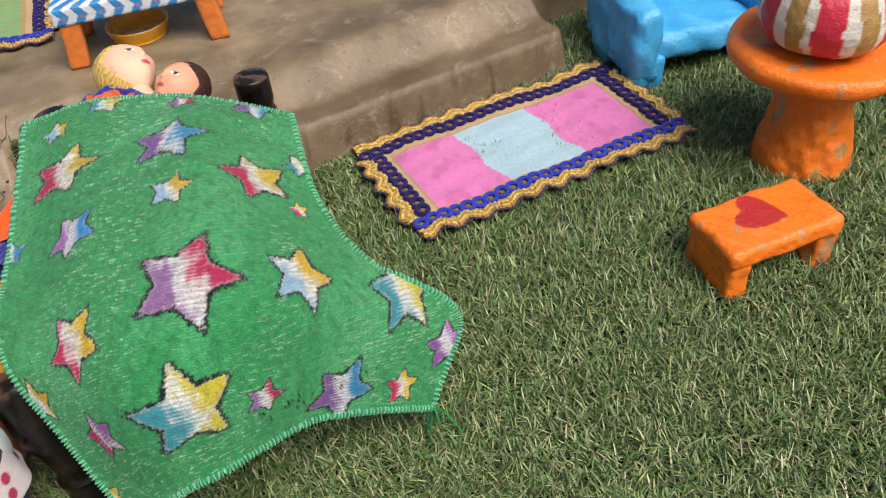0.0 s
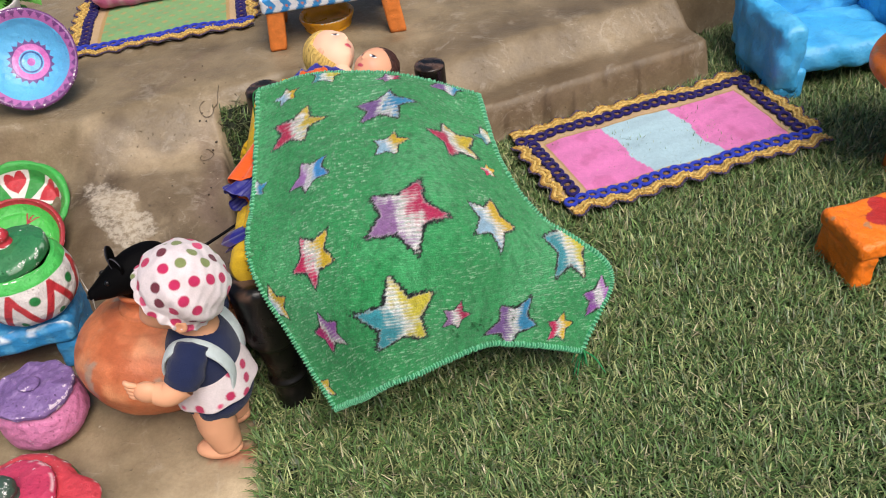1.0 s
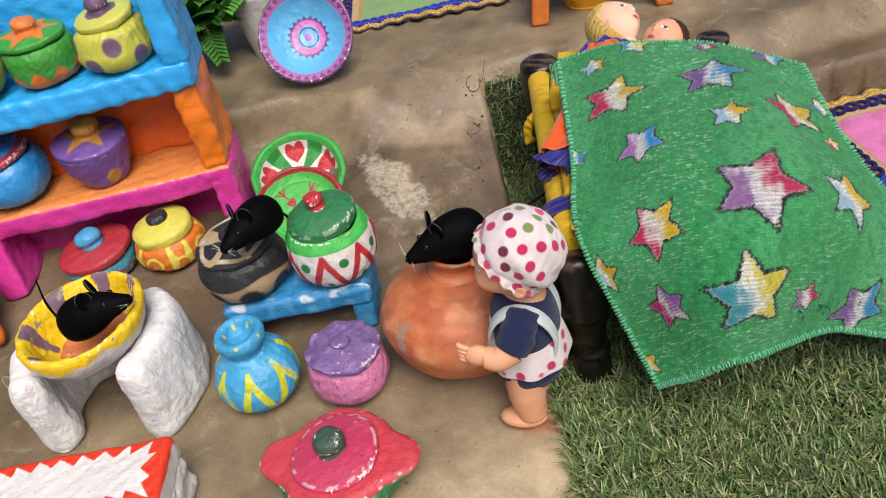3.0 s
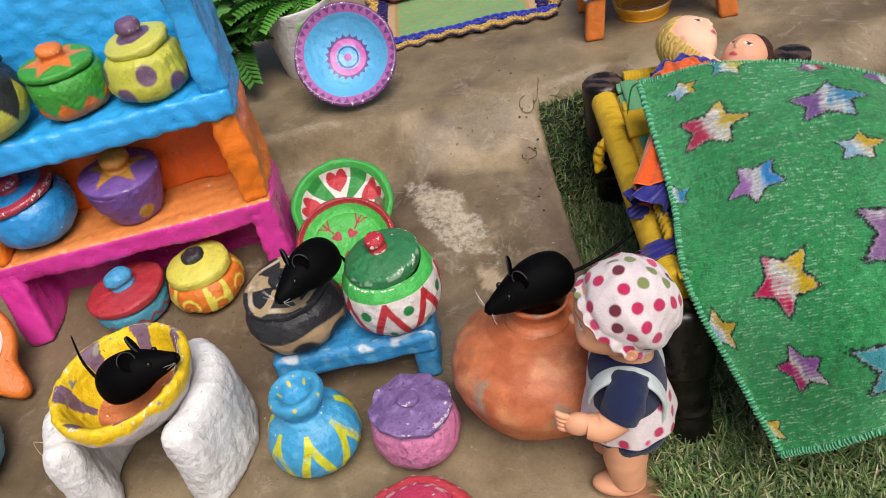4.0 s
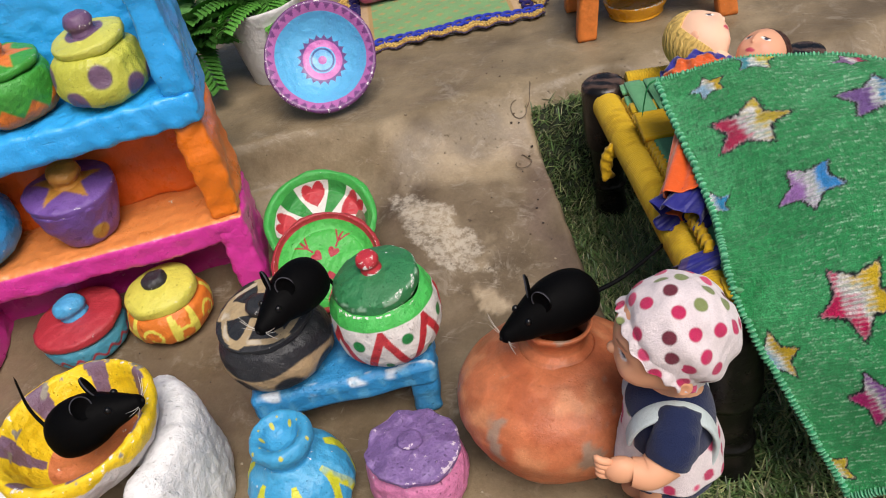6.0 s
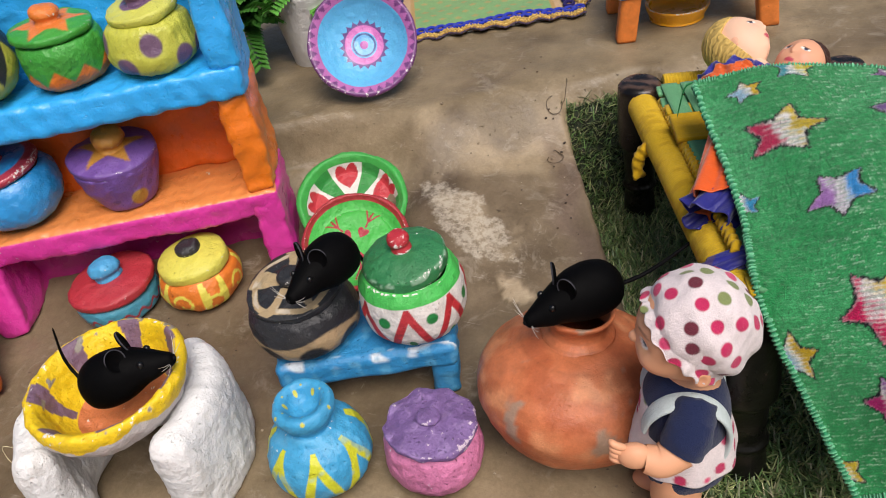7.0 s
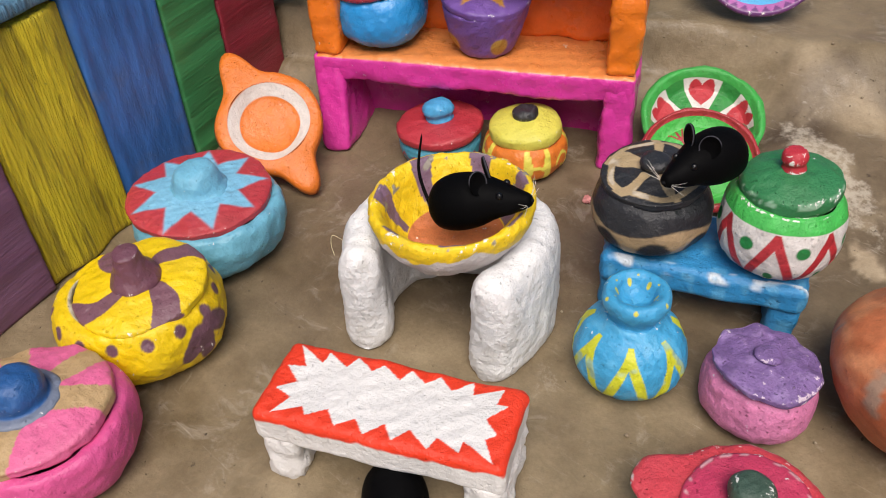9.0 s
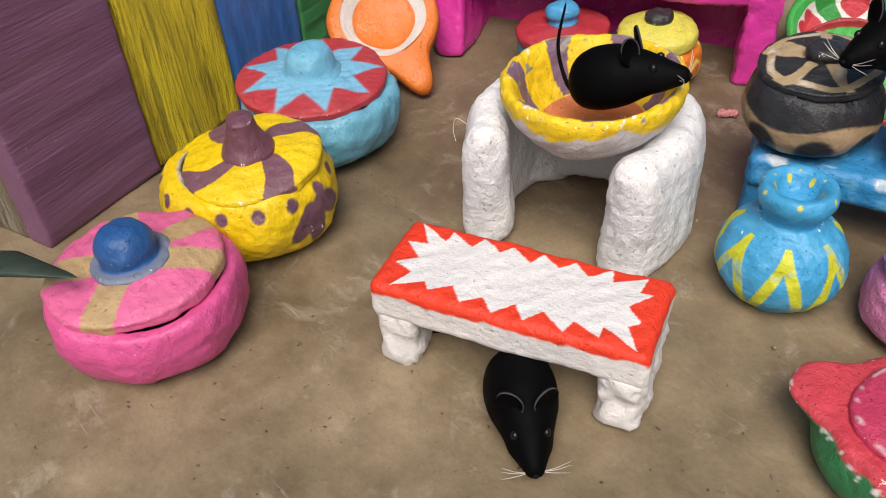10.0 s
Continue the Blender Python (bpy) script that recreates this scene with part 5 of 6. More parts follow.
# ---- rope bed ----
BED = Matrix.Translation((-0.2273, 0.6107, 0.0)) @ pose(0, 0, 0, 0, 0, 18.2)
BL_, BW_ = 0.290, 0.145
e = thing("rope_bed", BED, "toy rope bed with black lacquered legs and yellow cord rails", "bed")


def bed_z(y):
    return 0.1055 - 0.119 * y


def bed_foot(x, y):
    w = BED @ Vector((x, y, 0))
    return fz(w.x, w.y) + 0.003


for x in (0.0, BW_):
    for y in (-BL_ / 2, BL_ / 2):
        px, py = x + (0.0092 if x == 0 and y < 0 else 0), y + (0.022 if x == 0 and y < 0 else 0)
        z0, z1 = bed_foot(px, py), bed_z(y) + (0.002 if y > 0 and x == 0 else 0.000 if y > 0 else -0.019 if x == 0 else -0.008)
        H_ = z1 - z0
        TOP = (0.0165 if x == 0 else 0.0135) if y > 0 else 0.0172
        prof = [(0, 0), (0.011, 0), (0.0125, 0.006), (0.0115, H_ * 0.22), (0.0135, H_ * 0.26), (0.0115, H_ * 0.30), (0.0135, H_ * 0.52), (TOP, H_ * 0.6), (TOP, H_ * 0.93), (TOP - 0.0014, H_ * 0.98), (TOP - 0.005, H_), (0, H_)]
        g = lathe(prof, 40, 70).paint(hexa("0e0c0b"))
        # browner tops: some wear, plus the sky's sheen painted into the colour
        g.paint(hexa("5f4a40"), 0.8 * ss(-0.4, 0.6, wob(g.co, 0.012, 404, 2)) * ss(H_ * 0.93, H_ * 0.97, g.z))
        g.paint(hexa("2a2320"), 0.5 * ss(0.4, 1, wob(g.co, 0.02, 400)))
        if y < 0:
            lean_x, lean_y = (0.0047, -0.010) if x == 0 else (-0.012, 0.034)
            g.co[:, 0] += lean_x * (1 - g.z / H_)
            g.co[:, 1] += lean_y * (1 - g.z / H_)
        part("leg", g, "lacquer", e, "black lacquered leg").matrix_basis = pose(px, py, z0)


def cord_rail(a, b, r, seed):
    a, b = np.array(a), np.array(b)
    L = np.linalg.norm(b - a)
    n = int(L / 0.0011)
    g = tube(np.stack([a + (b - a) * k for k in np.linspace(0, 1, 5)]), [r] * 5, 22, n * 2)
    along = ((g.co - a) @ (b - a)) / L
    axis = a + np.outer(along / L, b - a)
    g.co = axis + (g.co - axis) * (1 + 0.045 * np.sin(along / 0.0022 * 2 * np.pi))[:, None]
    g.paint(hexa("c9a526"))
    g.paint(hexa("a17f18"), 0.5 * ss(0.2, 1, wob(g.co, 0.02, seed, 2)))
    return g


h = BL_ / 2
part("rail", cord_rail((0.0085, -0.126, 0.1110), (0, h - 0.014, bed_z(h) - 0.0115), 0.0106, 401), "fabric", e, "rail wound with yellow cord")
part("rail", cord_rail((BW_, -h + 0.014, bed_z(-h) - 0.006), (BW_, h - 0.075, bed_z(h - 0.075) - 0.005), 0.0092, 401), "fabric", e, "rail wound with yellow cord")
for y in (h,):
    part("rail", cord_rail((0.016, y, bed_z(y) - 0.004), (BW_ - 0.060, y, bed_z(y) - 0.006), 0.009, 403), "fabric", e, "rail wound with yellow cord")
for k in range(15):
    y = -h + 0.022 + k * (BL_ - 0.044) / 14
    g = rbox(BW_ - 0.018 if y < 0.05 else BW_ * 0.5, 0.013, 0.003, 0.001, 0.006, (BW_ / 2 if y < 0.05 else BW_ * 0.31, y, bed_z(y) + 0.001 - 0.002 * (k % 2))).paint(hexa("6fae7c" if k % 3 else "c9a526"))
    part("strap", g, "fabric", e)
for k in range(9):
    x = 0.018 + k * (BW_ - 0.036) / 8
    g = rbox(0.012, BL_ - (0.03 if k < 5 else 0.09), 0.003, 0.001, 0.008, (x, 0 if k < 5 else -0.03, 0)).paint(hexa("5f9f70"))
    g.co[:, 2] += bed_z(g.co[:, 1]) + 0.003
    part("strap", g, "fabric", e)
g = rbox(BW_ - 0.012, 0.031, 0.004, 0.0014, 0.002, (BW_ / 2, 0.046, bed_z(0.046) + 0.0065)).paint(hexa("cfa41c"))
g.co[:, 2] += 0.0006 * np.sin(g.co[:, 1] / 0.0042 * 2 * np.pi)
part("strap", g, "fabric", e, "broad yellow woven strap")
g = tube(np.array([(0.010, -0.10, bed_z(-0.1) + 0.006), (0.0105, 0, bed_z(0) + 0.002), (0.010, 0.12, bed_z(0.12) - 0.005)]), [0.0026] * 3, 10, 150)
g.co += 0.0009 * np.sin(g.co[:, 1:2] / 0.006 * 6.28)
part("braid", g.paint(hexa("c9a01c")), "fabric", e, "plaited yellow cord")
g = tube(np.array([(-0.008, 0.062, bed_z(0.07) - 0.010), (-0.013, 0.060, bed_z(0.07) - 0.020), (-0.0135, 0.057, bed_z(0.07) - 0.033)]), [0.0032, 0.0042, 0.0034], 10, 30)
part("tassel", g.paint(hexa("c9a01c")).push(0.0012, 0.006, 405), "fabric", e, "frayed yellow cord end")

# ---- dolls in the bed ----
def head_doll(m, label, skin, hair, dress, cuff, sleeve, crown, face, size=0.93):
    """A doll on its back: the head and shoulders show past the blanket."""
    bits = []
    head = ball(0.0205, 0.0195, 0.025, (0, 0, 0), 110, 80).paint(hexa(skin))
    x, y, z = head.co.T
    head.co[:, 1] *= np.where(z < 0, 1 - 0.35 * (z / 0.025) ** 2, 1)
    head.co[:, 0] *= np.where(z < 0, 1 - 0.25 * (z / 0.025) ** 2, 1)
    for sgn in (-1, 1):
        head.paint(hexa("f0ece6"), 1 - ss(0.8, 1.1, np.hypot((y - sgn * 0.0075) / 0.0036, (z - 0.001) / 0.0018)) + 1.0 * (x < 0))
        head.paint(hexa("2a2f4a"), (1 - ss(0.8, 1.1, np.hypot((y - sgn * 0.0075) / 0.0018, (z - 0.001) / 0.0017))) * (x > 0))
        head.paint(hexa("3a2a24"), (1 - ss(0.8, 1.1, np.hypot((y - sgn * 0.0075) / 0.0038, (z - 0.0026 + 60 * (y - sgn * 0.0075) ** 2) / 0.0007))) * (x > 0))
    head.paint(hexa(skin), (x < 0.008))
    head.paint(hexa("b8485a"), (1 - ss(0.8, 1.15, np.hypot(y / 0.0042, (z + 0.0125) / 0.0016))) * (x > 0))
    front = ss(0.004, 0.012, x)
    relief = 0.0020 * np.exp(-(y / 0.0026) ** 2 - ((z + 0.001) / 0.006) ** 2) + 0.0011 * np.exp(-(y / 0.0045) ** 2 - ((z + 0.0125) / 0.0022) ** 2) + 0.0022 * np.exp(-(y / 0.006) ** 2 - ((z + 0.020) / 0.004) ** 2)
    relief -= 0.0013 * np.exp(-((np.abs(y) - 0.0075) / 0.004) ** 2 - ((z - 0.001) / 0.003) ** 2)
    relief += 0.0012 * np.exp(-((np.abs(y) - 0.010) / 0.005) ** 2 - ((z + 0.008) / 0.005) ** 2)
    head.paint(hexa("e09a8c"), 0.35 * np.exp(-((np.abs(y) - 0.011) / 0.004) ** 2 - ((z + 0.007) / 0.004) ** 2) * front)
    head.co[:, 0] += relief * front
    bits.append(head)
    bits.append(ball(0.0036, 0.0020, 0.0028, (0.0185, 0, -0.0050), 18, 12).paint(hexa(skin)))
    cap = ball(0.0222, 0.0215, 0.0255, (-0.0035, 0, 0.0025), 200, 120).paint(hexa(hair))
    cap.co[:, 0] = np.where(cap.co[:, 0] > 0.0, np.minimum(cap.co[:, 0], 1.6 * np.maximum(cap.co[:, 2] - 0.007, 0)), cap.co[:, 0])
    comb = np.arctan2(cap.co[:, 1], cap.co[:, 2] + 0.01) + 0.06 * wob(cap.co, 0.012, 410, 2)
    strand = 0.6 * np.sin(34 * comb) + 0.4 * np.sin(79 * comb + 1)
    cap.co *= (1 + 0.022 * strand)[:, None]
    cap.paint(hexa(hair) * 0.5, 0.7 * ss(-0.1, -0.8, strand))
    cap.paint(np.minimum(hexa(hair) * 1.5, 0.9), 0.4 * ss(0.2, 0.9, strand))
    bits.append(cap)
    for sgn in (-1, 1):
        bits.append(ball(0.0034, 0.0014, 0.0042, (0.001, sgn * 0.0180, -0.006), 16, 10).paint(hexa(skin) * np.array([0.95, 0.82, 0.78])))
    bits.append(tube(np.array([(-0.004, 0, -0.018), (-0.005, 0, -0.03), (-0.006, 0, -0.038)]), [0.008, 0.0085, 0.011], 16, 14).paint(hexa(skin)))
    zc = Vector(crown).normalized()
    xf = Vector(face)
    xf = (xf - zc * xf.dot(zc)).normalized()
    turned = Matrix((xf, zc.cross(xf), zc)).transposed()
    turned = (m.to_3x3().inverted() @ turned).to_4x4()
    bits = [q.at(Matrix.Translation((0.002, 0, -0.007)) @ turned @ Matrix.Scale(size, 4)) for q in bits]
    chest = ball(0.015, 0.034, 0.075, (-0.010, 0, -0.10), 120, 90).paint(hexa(dress))
    chest.paint(hexa(cuff), ss(0.5, 0.7, wob(chest.co, 0.022, 411, 2) + 20 * chest.co[:, 1]))
    bits.append(chest.push(0.0022, 0.016, 412, 2).made_of(1))
    if sleeve:
        for k, (r0, col, z0) in enumerate(((0.022, sleeve, -0.052), (0.023, cuff, -0.046), (0.017, sleeve, -0.042))):
            ring_ = lathe([(r0 * 0.45, z0 - 0.004), (r0 * 0.8, z0 - 0.001), (r0, z0 + 0.004), (r0 * 0.97, z0 + 0.006), (r0 * 0.7, z0 + 0.001), (r0 * 0.45, z0 - 0.002)], 90, 24)
            ring_.co[:, 2] += 0.0035 * np.sin(ring_.th * 9 + k) * ss(r0 * 0.5, r0, ring_.r)
            ring_.co[:, 0] *= 0.62
            ring_.co[:, 0] -= 0.008
            ring_.co[:, 1] -= 0.012
            bits.append(ring_.paint(hexa(col)).push(0.0010, 0.008, 413, 2).made_of(1))
    return tagged(obj("doll", join(*bits), ("doll", "satin"), m=m), label, "doll", "dolls in the bed")


def lying(x, y, z, turn):
    """The doll's z runs to its crown, along the bed; its face, +x, looks up."""
    d = BED.to_3x3() @ Vector((0, 1, -0.119))
    d.normalize()
    up = Vector((0, 0, 1)) - d * d.z
    up.normalize()
    return Matrix.Translation((x, y, z)) @ Matrix((up, d.cross(up), d)).transposed().to_4x4()


head_doll(lying(-0.2073, 0.7575, 0.1155, 0), "blonde plastic doll in orange and blue lying under the blanket", "e8bda0", "cfae62", "c8501e", "2a2a86", "cf5a1e", (-0.68, 0.70, 0.20), (0.72, 0.16, 0.66), 0.92)
head_doll(lying(-0.1680, 0.7440, 0.1085, 0), "brown-haired plastic doll lying under the blanket", "d9a080", "3f2620", "7fa86a", "7fa86a", None, (0.40, 0.85, 0.25), (-0.30, -0.35, 0.88), 0.80)

# sleeve and skirt edge of the blonde doll, spilling over the rail
def sleeve_cone(a, b, r0, r1, col, seed, folds=7, flat=0.7, hem=None):
    """A gathered sleeve: an open cone of cloth with folds that deepen to its hem, turned in at the end."""
    g = lathe([(r0, 0), (r0 + (r1 - r0) * 0.4, 0.35), (r0 + (r1 - r0) * 0.8, 0.75), (r1, 1.0), (r1 * 0.93, 0.985), (r1 * 0.80, 0.7), (r0 * 0.7, 0.2)], 150, 80)
    amp = 1 + (0.05 + 0.16 * np.clip(g.z, 0, 1)) * np.sin(folds * g.th + 1.5 * g.z + seed) + 0.06 * np.sin(2.3 * folds * g.th + seed)
    g.paint(hexa(col))
    if hem:
        g.paint(hexa(hem), g.z > 0.86)
    g.co[:, 0] *= amp
    g.co[:, 1] *= amp * flat
    a, b = Vector(a), Vector(b)
    w = (b - a).normalized()
    v = (Vector((0, 0, 1)) - w * w.z).normalized()
    u = v.cross(w)
    g.co[:, 2] = g.co[:, 2] * (b - a).length + 0.0025 * np.sin(3 * g.th + seed) * g.z
    return g.at(Matrix.Translation(a) @ Matrix((u, v, w)).transposed().to_4x4())


e = thing("doll_dress", put(0, 0, 0), "orange sleeve with dark blue satin cuffs spilling over the bed rail", "doll clothes")
part("sleeve", sleeve_cone((-0.1940, 0.6240, 0.1300), (-0.1985, 0.5570, 0.1235), 0.0150, 0.0155, "d9560f", 1, 5), "satin", e, "orange satin sleeve")
part("cuff", sleeve_cone((-0.1945, 0.5640, 0.1235), (-0.2045, 0.5470, 0.1190), 0.0130, 0.0152, "1c1c74", 2, 6), "satin", e, "dark blue satin cuff")
part("cuff", sleeve_cone((-0.1740, 0.5230, 0.1240), (-0.1990, 0.5115, 0.1160), 0.0060, 0.0068, "1c1c74", 4, 4, 0.45, "3a2a5a"), "satin", e, "dark blue satin cuff")

# ---- star blanket ----
NET = np.array([[(-0.2243, 0.6485, 0.1450), (-0.1742, 0.6535, 0.1534), (-0.1141, 0.6533, 0.1526), (-0.0652, 0.6514, 0.1381)],
                [(-0.1890, 0.5440, 0.1345), (-0.1302, 0.5471, 0.1578), (-0.0822, 0.5554, 0.1554), (-0.0401, 0.5813, 0.1316)],
                [(-0.1745, 0.4905, 0.1205), (-0.1062, 0.4849, 0.1492), (-0.0532, 0.4992, 0.1440), (-0.0111, 0.5542, 0.1096)],
                [(-0.1490, 0.4670, 0.0850), (-0.0942, 0.4528, 0.1244), (-0.0403, 0.4908, 0.1045), (0.0288, 0.5587, 0.0677)],
                [(-0.1239, 0.4475, 0.0490), (-0.0825, 0.4490, 0.0740), (-0.0386, 0.4897, 0.0649), (0.0133, 0.5244, 0.0297)]])
NB = 330
t = np.linspace(0, 1, NB)
sheet = catmull(catmull(NET, t).transpose(1, 0, 2), t).transpose(1, 0, 2).reshape(-1, 3)
S_, T_ = np.tile(t, NB), np.repeat(t, NB)
sheet[:, 2] += 0.007 * np.exp(-((S_ - 0.66) / 0.13) ** 2) * (1 - ss(0.25, 0.6, T_)) * ss(0.0, 0.08, T_) + 0.003 * np.exp(-((S_ - 0.3) / 0.1) ** 2) * ss(0.5, 0.8, T_)
blanket = Mesh(sheet, grid_faces(NB, NB)[:, ::-1])
blanket.paint(hexa("34a45e"))
rng = np.random.RandomState(77)
fleck = rng.uniform(0, 1, (NB, NB))
for k in (1, 2, 3):
    fleck = np.maximum(fleck, (1 - 0.012 * k) * np.roll(fleck, k, 1))
fleck = fleck * (0.93 + 0.07 * rng.uniform(0, 1, (NB, NB)))
rows_ = 0.5 + 0.5 * np.sin(np.arange(NB)[:, None] / 2.6 * 2 * np.pi + 0.6 * np.sin(np.arange(NB)[None, :] / 9.0))
fleck *= 0.94 + 0.06 * rows_
patchy = 0.25 + 0.75 * ss(-0.4, 0.7, wob(sheet, 0.09, 501, 2)) * ss(0.0, 0.25, S_ + 0.2)
blanket.paint(hexa("52bc78"), 0.7 * ss(-0.2, 1.0, wob(sheet, 0.06, 503, 2)))
blanket.paint(hexa("1f7a42"), 0.5 * ss(0.3, 1.0, wob(sheet, 0.008, 505, 2)) * (1 - 0.6 * patchy))
blanket.paint(hexa("237a44"), 0.35 * (1 - rows_.ravel()))
blanket.paint(hexa("c8f0d0"), 0.7 * ss(0.86, 0.97, fleck.ravel()) * patchy)
STARS = [(0.517, 0.45, 0.024, -0.05, 0), (0.217, 0.283, 0.0150, -0.3, 1), (0.2, 0.542, 0.0165, -0.3, 2), (0.542, 0.242, 0.0115, 0.1, 3), (0.183, 0.142, 0.021, 0.15, 4), (0.55, 0.133, 0.020, 0.3, 5),
         (0.817, 0.208, 0.0190, 0.5, 4), (0.8, 0.492, 0.0175, -0.25, 3), (0.95, 0.625, 0.021, 0.2, 6), (0.425, 0.792, 0.023, 0.55, 6), (0.583, 0.817, 0.0098, 0.1, 0), (0.742, 0.9, 0.019, -0.2, 5),
         (0.892, 0.933, 0.0105, 0.3, 2), (0.975, 0.842, 0.015, 0.3, 7)]
SMALL = [(0.167, 0.783, 0.0130, 0.3, 8), (0.015, 0.645, 0.0115, 0.2, 3), (0.15, 0.05, 0.0098, 0.6, 3), (0.858, 0.0, 0.0145, 0.1, 5), (0.592, 0.025, 0.0095, 0.9, 0), (0.342, 0.008, 0.0125, 0.3, 6),
         (0.983, 0.158, 0.0098, 0.7, 6), (0.917, 0.292, 0.0055, 0.2, 2), (0.008, 0.262, 0.0085, 0.5, 5), (0.0, 0.93, 0.009, 0.5, 4)]
PAIRS = [("9a6ea6", "c01e58"), ("b07cc6", "2f92d8"), ("d01c5c", "e4c024"), ("9cc4dc", "dcb82a"), ("bc2452", "d2b830"), ("7f5a9e", "2a92c4"), ("3a9aa8", "d4c83c"), ("9050a8", "b06ac0"), ("c02478", "9c5cb0")]
for cs, ct, r, rot_, kind in STARS + SMALL:
    ci, cj = int(round(ct * (NB - 1))), int(round(cs * (NB - 1)))
    c = sheet[ci * NB + cj]
    i0, j0 = ci * NB + min(cj, NB - 2), min(ci, NB - 2) * NB + cj
    eu, ev = sheet[i0 + 1] - sheet[i0], sheet[j0] - sheet[j0 + NB]
    eu /= np.linalg.norm(eu)
    ev -= eu * (ev @ eu)
    ev /= np.linalg.norm(ev)
    d = sheet - c
    lx, ly = d @ eu, d @ ev
    near_ = np.linalg.norm(d, axis=1) < r * 1.5
    jag = 1 + 0.05 * wob(sheet, 0.0024, 510)
    blanket.paint(hexa("12121c"), star_mask(lx * jag, ly * jag, r * 1.13, rot_, 5, 0.54, 0.06, 0.93) * near_)
    inside = star_mask(lx * jag, ly * jag, r * 1.00, rot_, 5, 0.50, 0.08, 0.92) * near_
    blanket.paint(hexa("f4f4f2"), inside)
    a_, b_ = PAIRS[kind]
    mix_ = lx / r + 0.35 * ly / r + 0.14 * wob(sheet, 0.012, 511, 2) + 0.10 * np.sin(ly / 0.0019 * 2 * np.pi)
    blanket.paint(hexa(b_), inside * ss(-0.04, 0.40, mix_))
    blanket.paint(hexa(a_), inside * ss(-0.04, 0.40, -mix_))
    blanket.paint(hexa("5f9f7a"), 0.5 * inside * (1 - ss(0.0, 0.3, np.abs(mix_))) * (np.sin(ly / 0.0025 * 2 * np.pi) > 0.4))
blanket.co[:, 2] += 0.0011 * wob(sheet, 0.05, 502, 2)
e = thing("blanket", put(0, 0, 0), "green terry blanket with bright multicoloured stars spread over the bed", "blanket")
fuzz = np.random.RandomState(6).normal(size=len(sheet)) * 0.00025
blanket.co[:, 2] += fuzz
net3 = sheet.reshape(NB, NB, 3)
nrm3 = np.cross(np.gradient(net3, axis=1), -np.gradient(net3, axis=0)).reshape(-1, 3)
nrm3 /= np.linalg.norm(nrm3, axis=1)[:, None] + 1e-12
under = Mesh(sheet - 0.0028 * nrm3, grid_faces(NB, NB)).paint(hexa("2a7a44"))
part("cloth", join(blanket, under), "cloth", e)
edge = np.concatenate([sheet[:NB], sheet[NB - 1::NB][1:], sheet[-NB:][::-1][1:], sheet[::NB][::-1][1:]])
HN = 2200
g = tube(edge[::3] - np.array([0, 0, 0.001]), [0.0017] * 3, 8, HN, False)
ring3 = g.co.reshape(HN, 8, 3)
core = ring3.mean(1, keepdims=True)
loop_ = np.sin(np.arange(HN) * 1.15 + 0.5 * np.sin(np.arange(HN) * 0.05))
g.co = (core + (ring3 - core) * (1.0 + 0.34 * loop_)[:, None, None]).reshape(-1, 3)
g.paint(hexa("2f9a68"))
g.paint(hexa("8fe6b4"), 0.8 * np.repeat(ss(-0.2, 0.7, loop_), 8))
part("hem", g, "cloth", e, "whipped light green edge stitching")
rng = np.random.RandomState(21)
for ci, n, drop in ((NB * NB - 1, 9, 0.016), (0, 3, 0.034)):
    threads = []
    for k in range(n):
        c, w = sheet[ci], rng.normal(size=3) * 0.004
        threads.append(tube(np.array([c, c + w + np.array([0.002, -0.002, -0.3 * drop]), c + 1.8 * w + np.array([0.004, -0.004, -drop])]), [0.0007, 0.0006, 0.0004], 6, 14).paint(hexa("2f9a58")))
    part("thread", join(*threads), "cloth", e, "loose green thread ends")

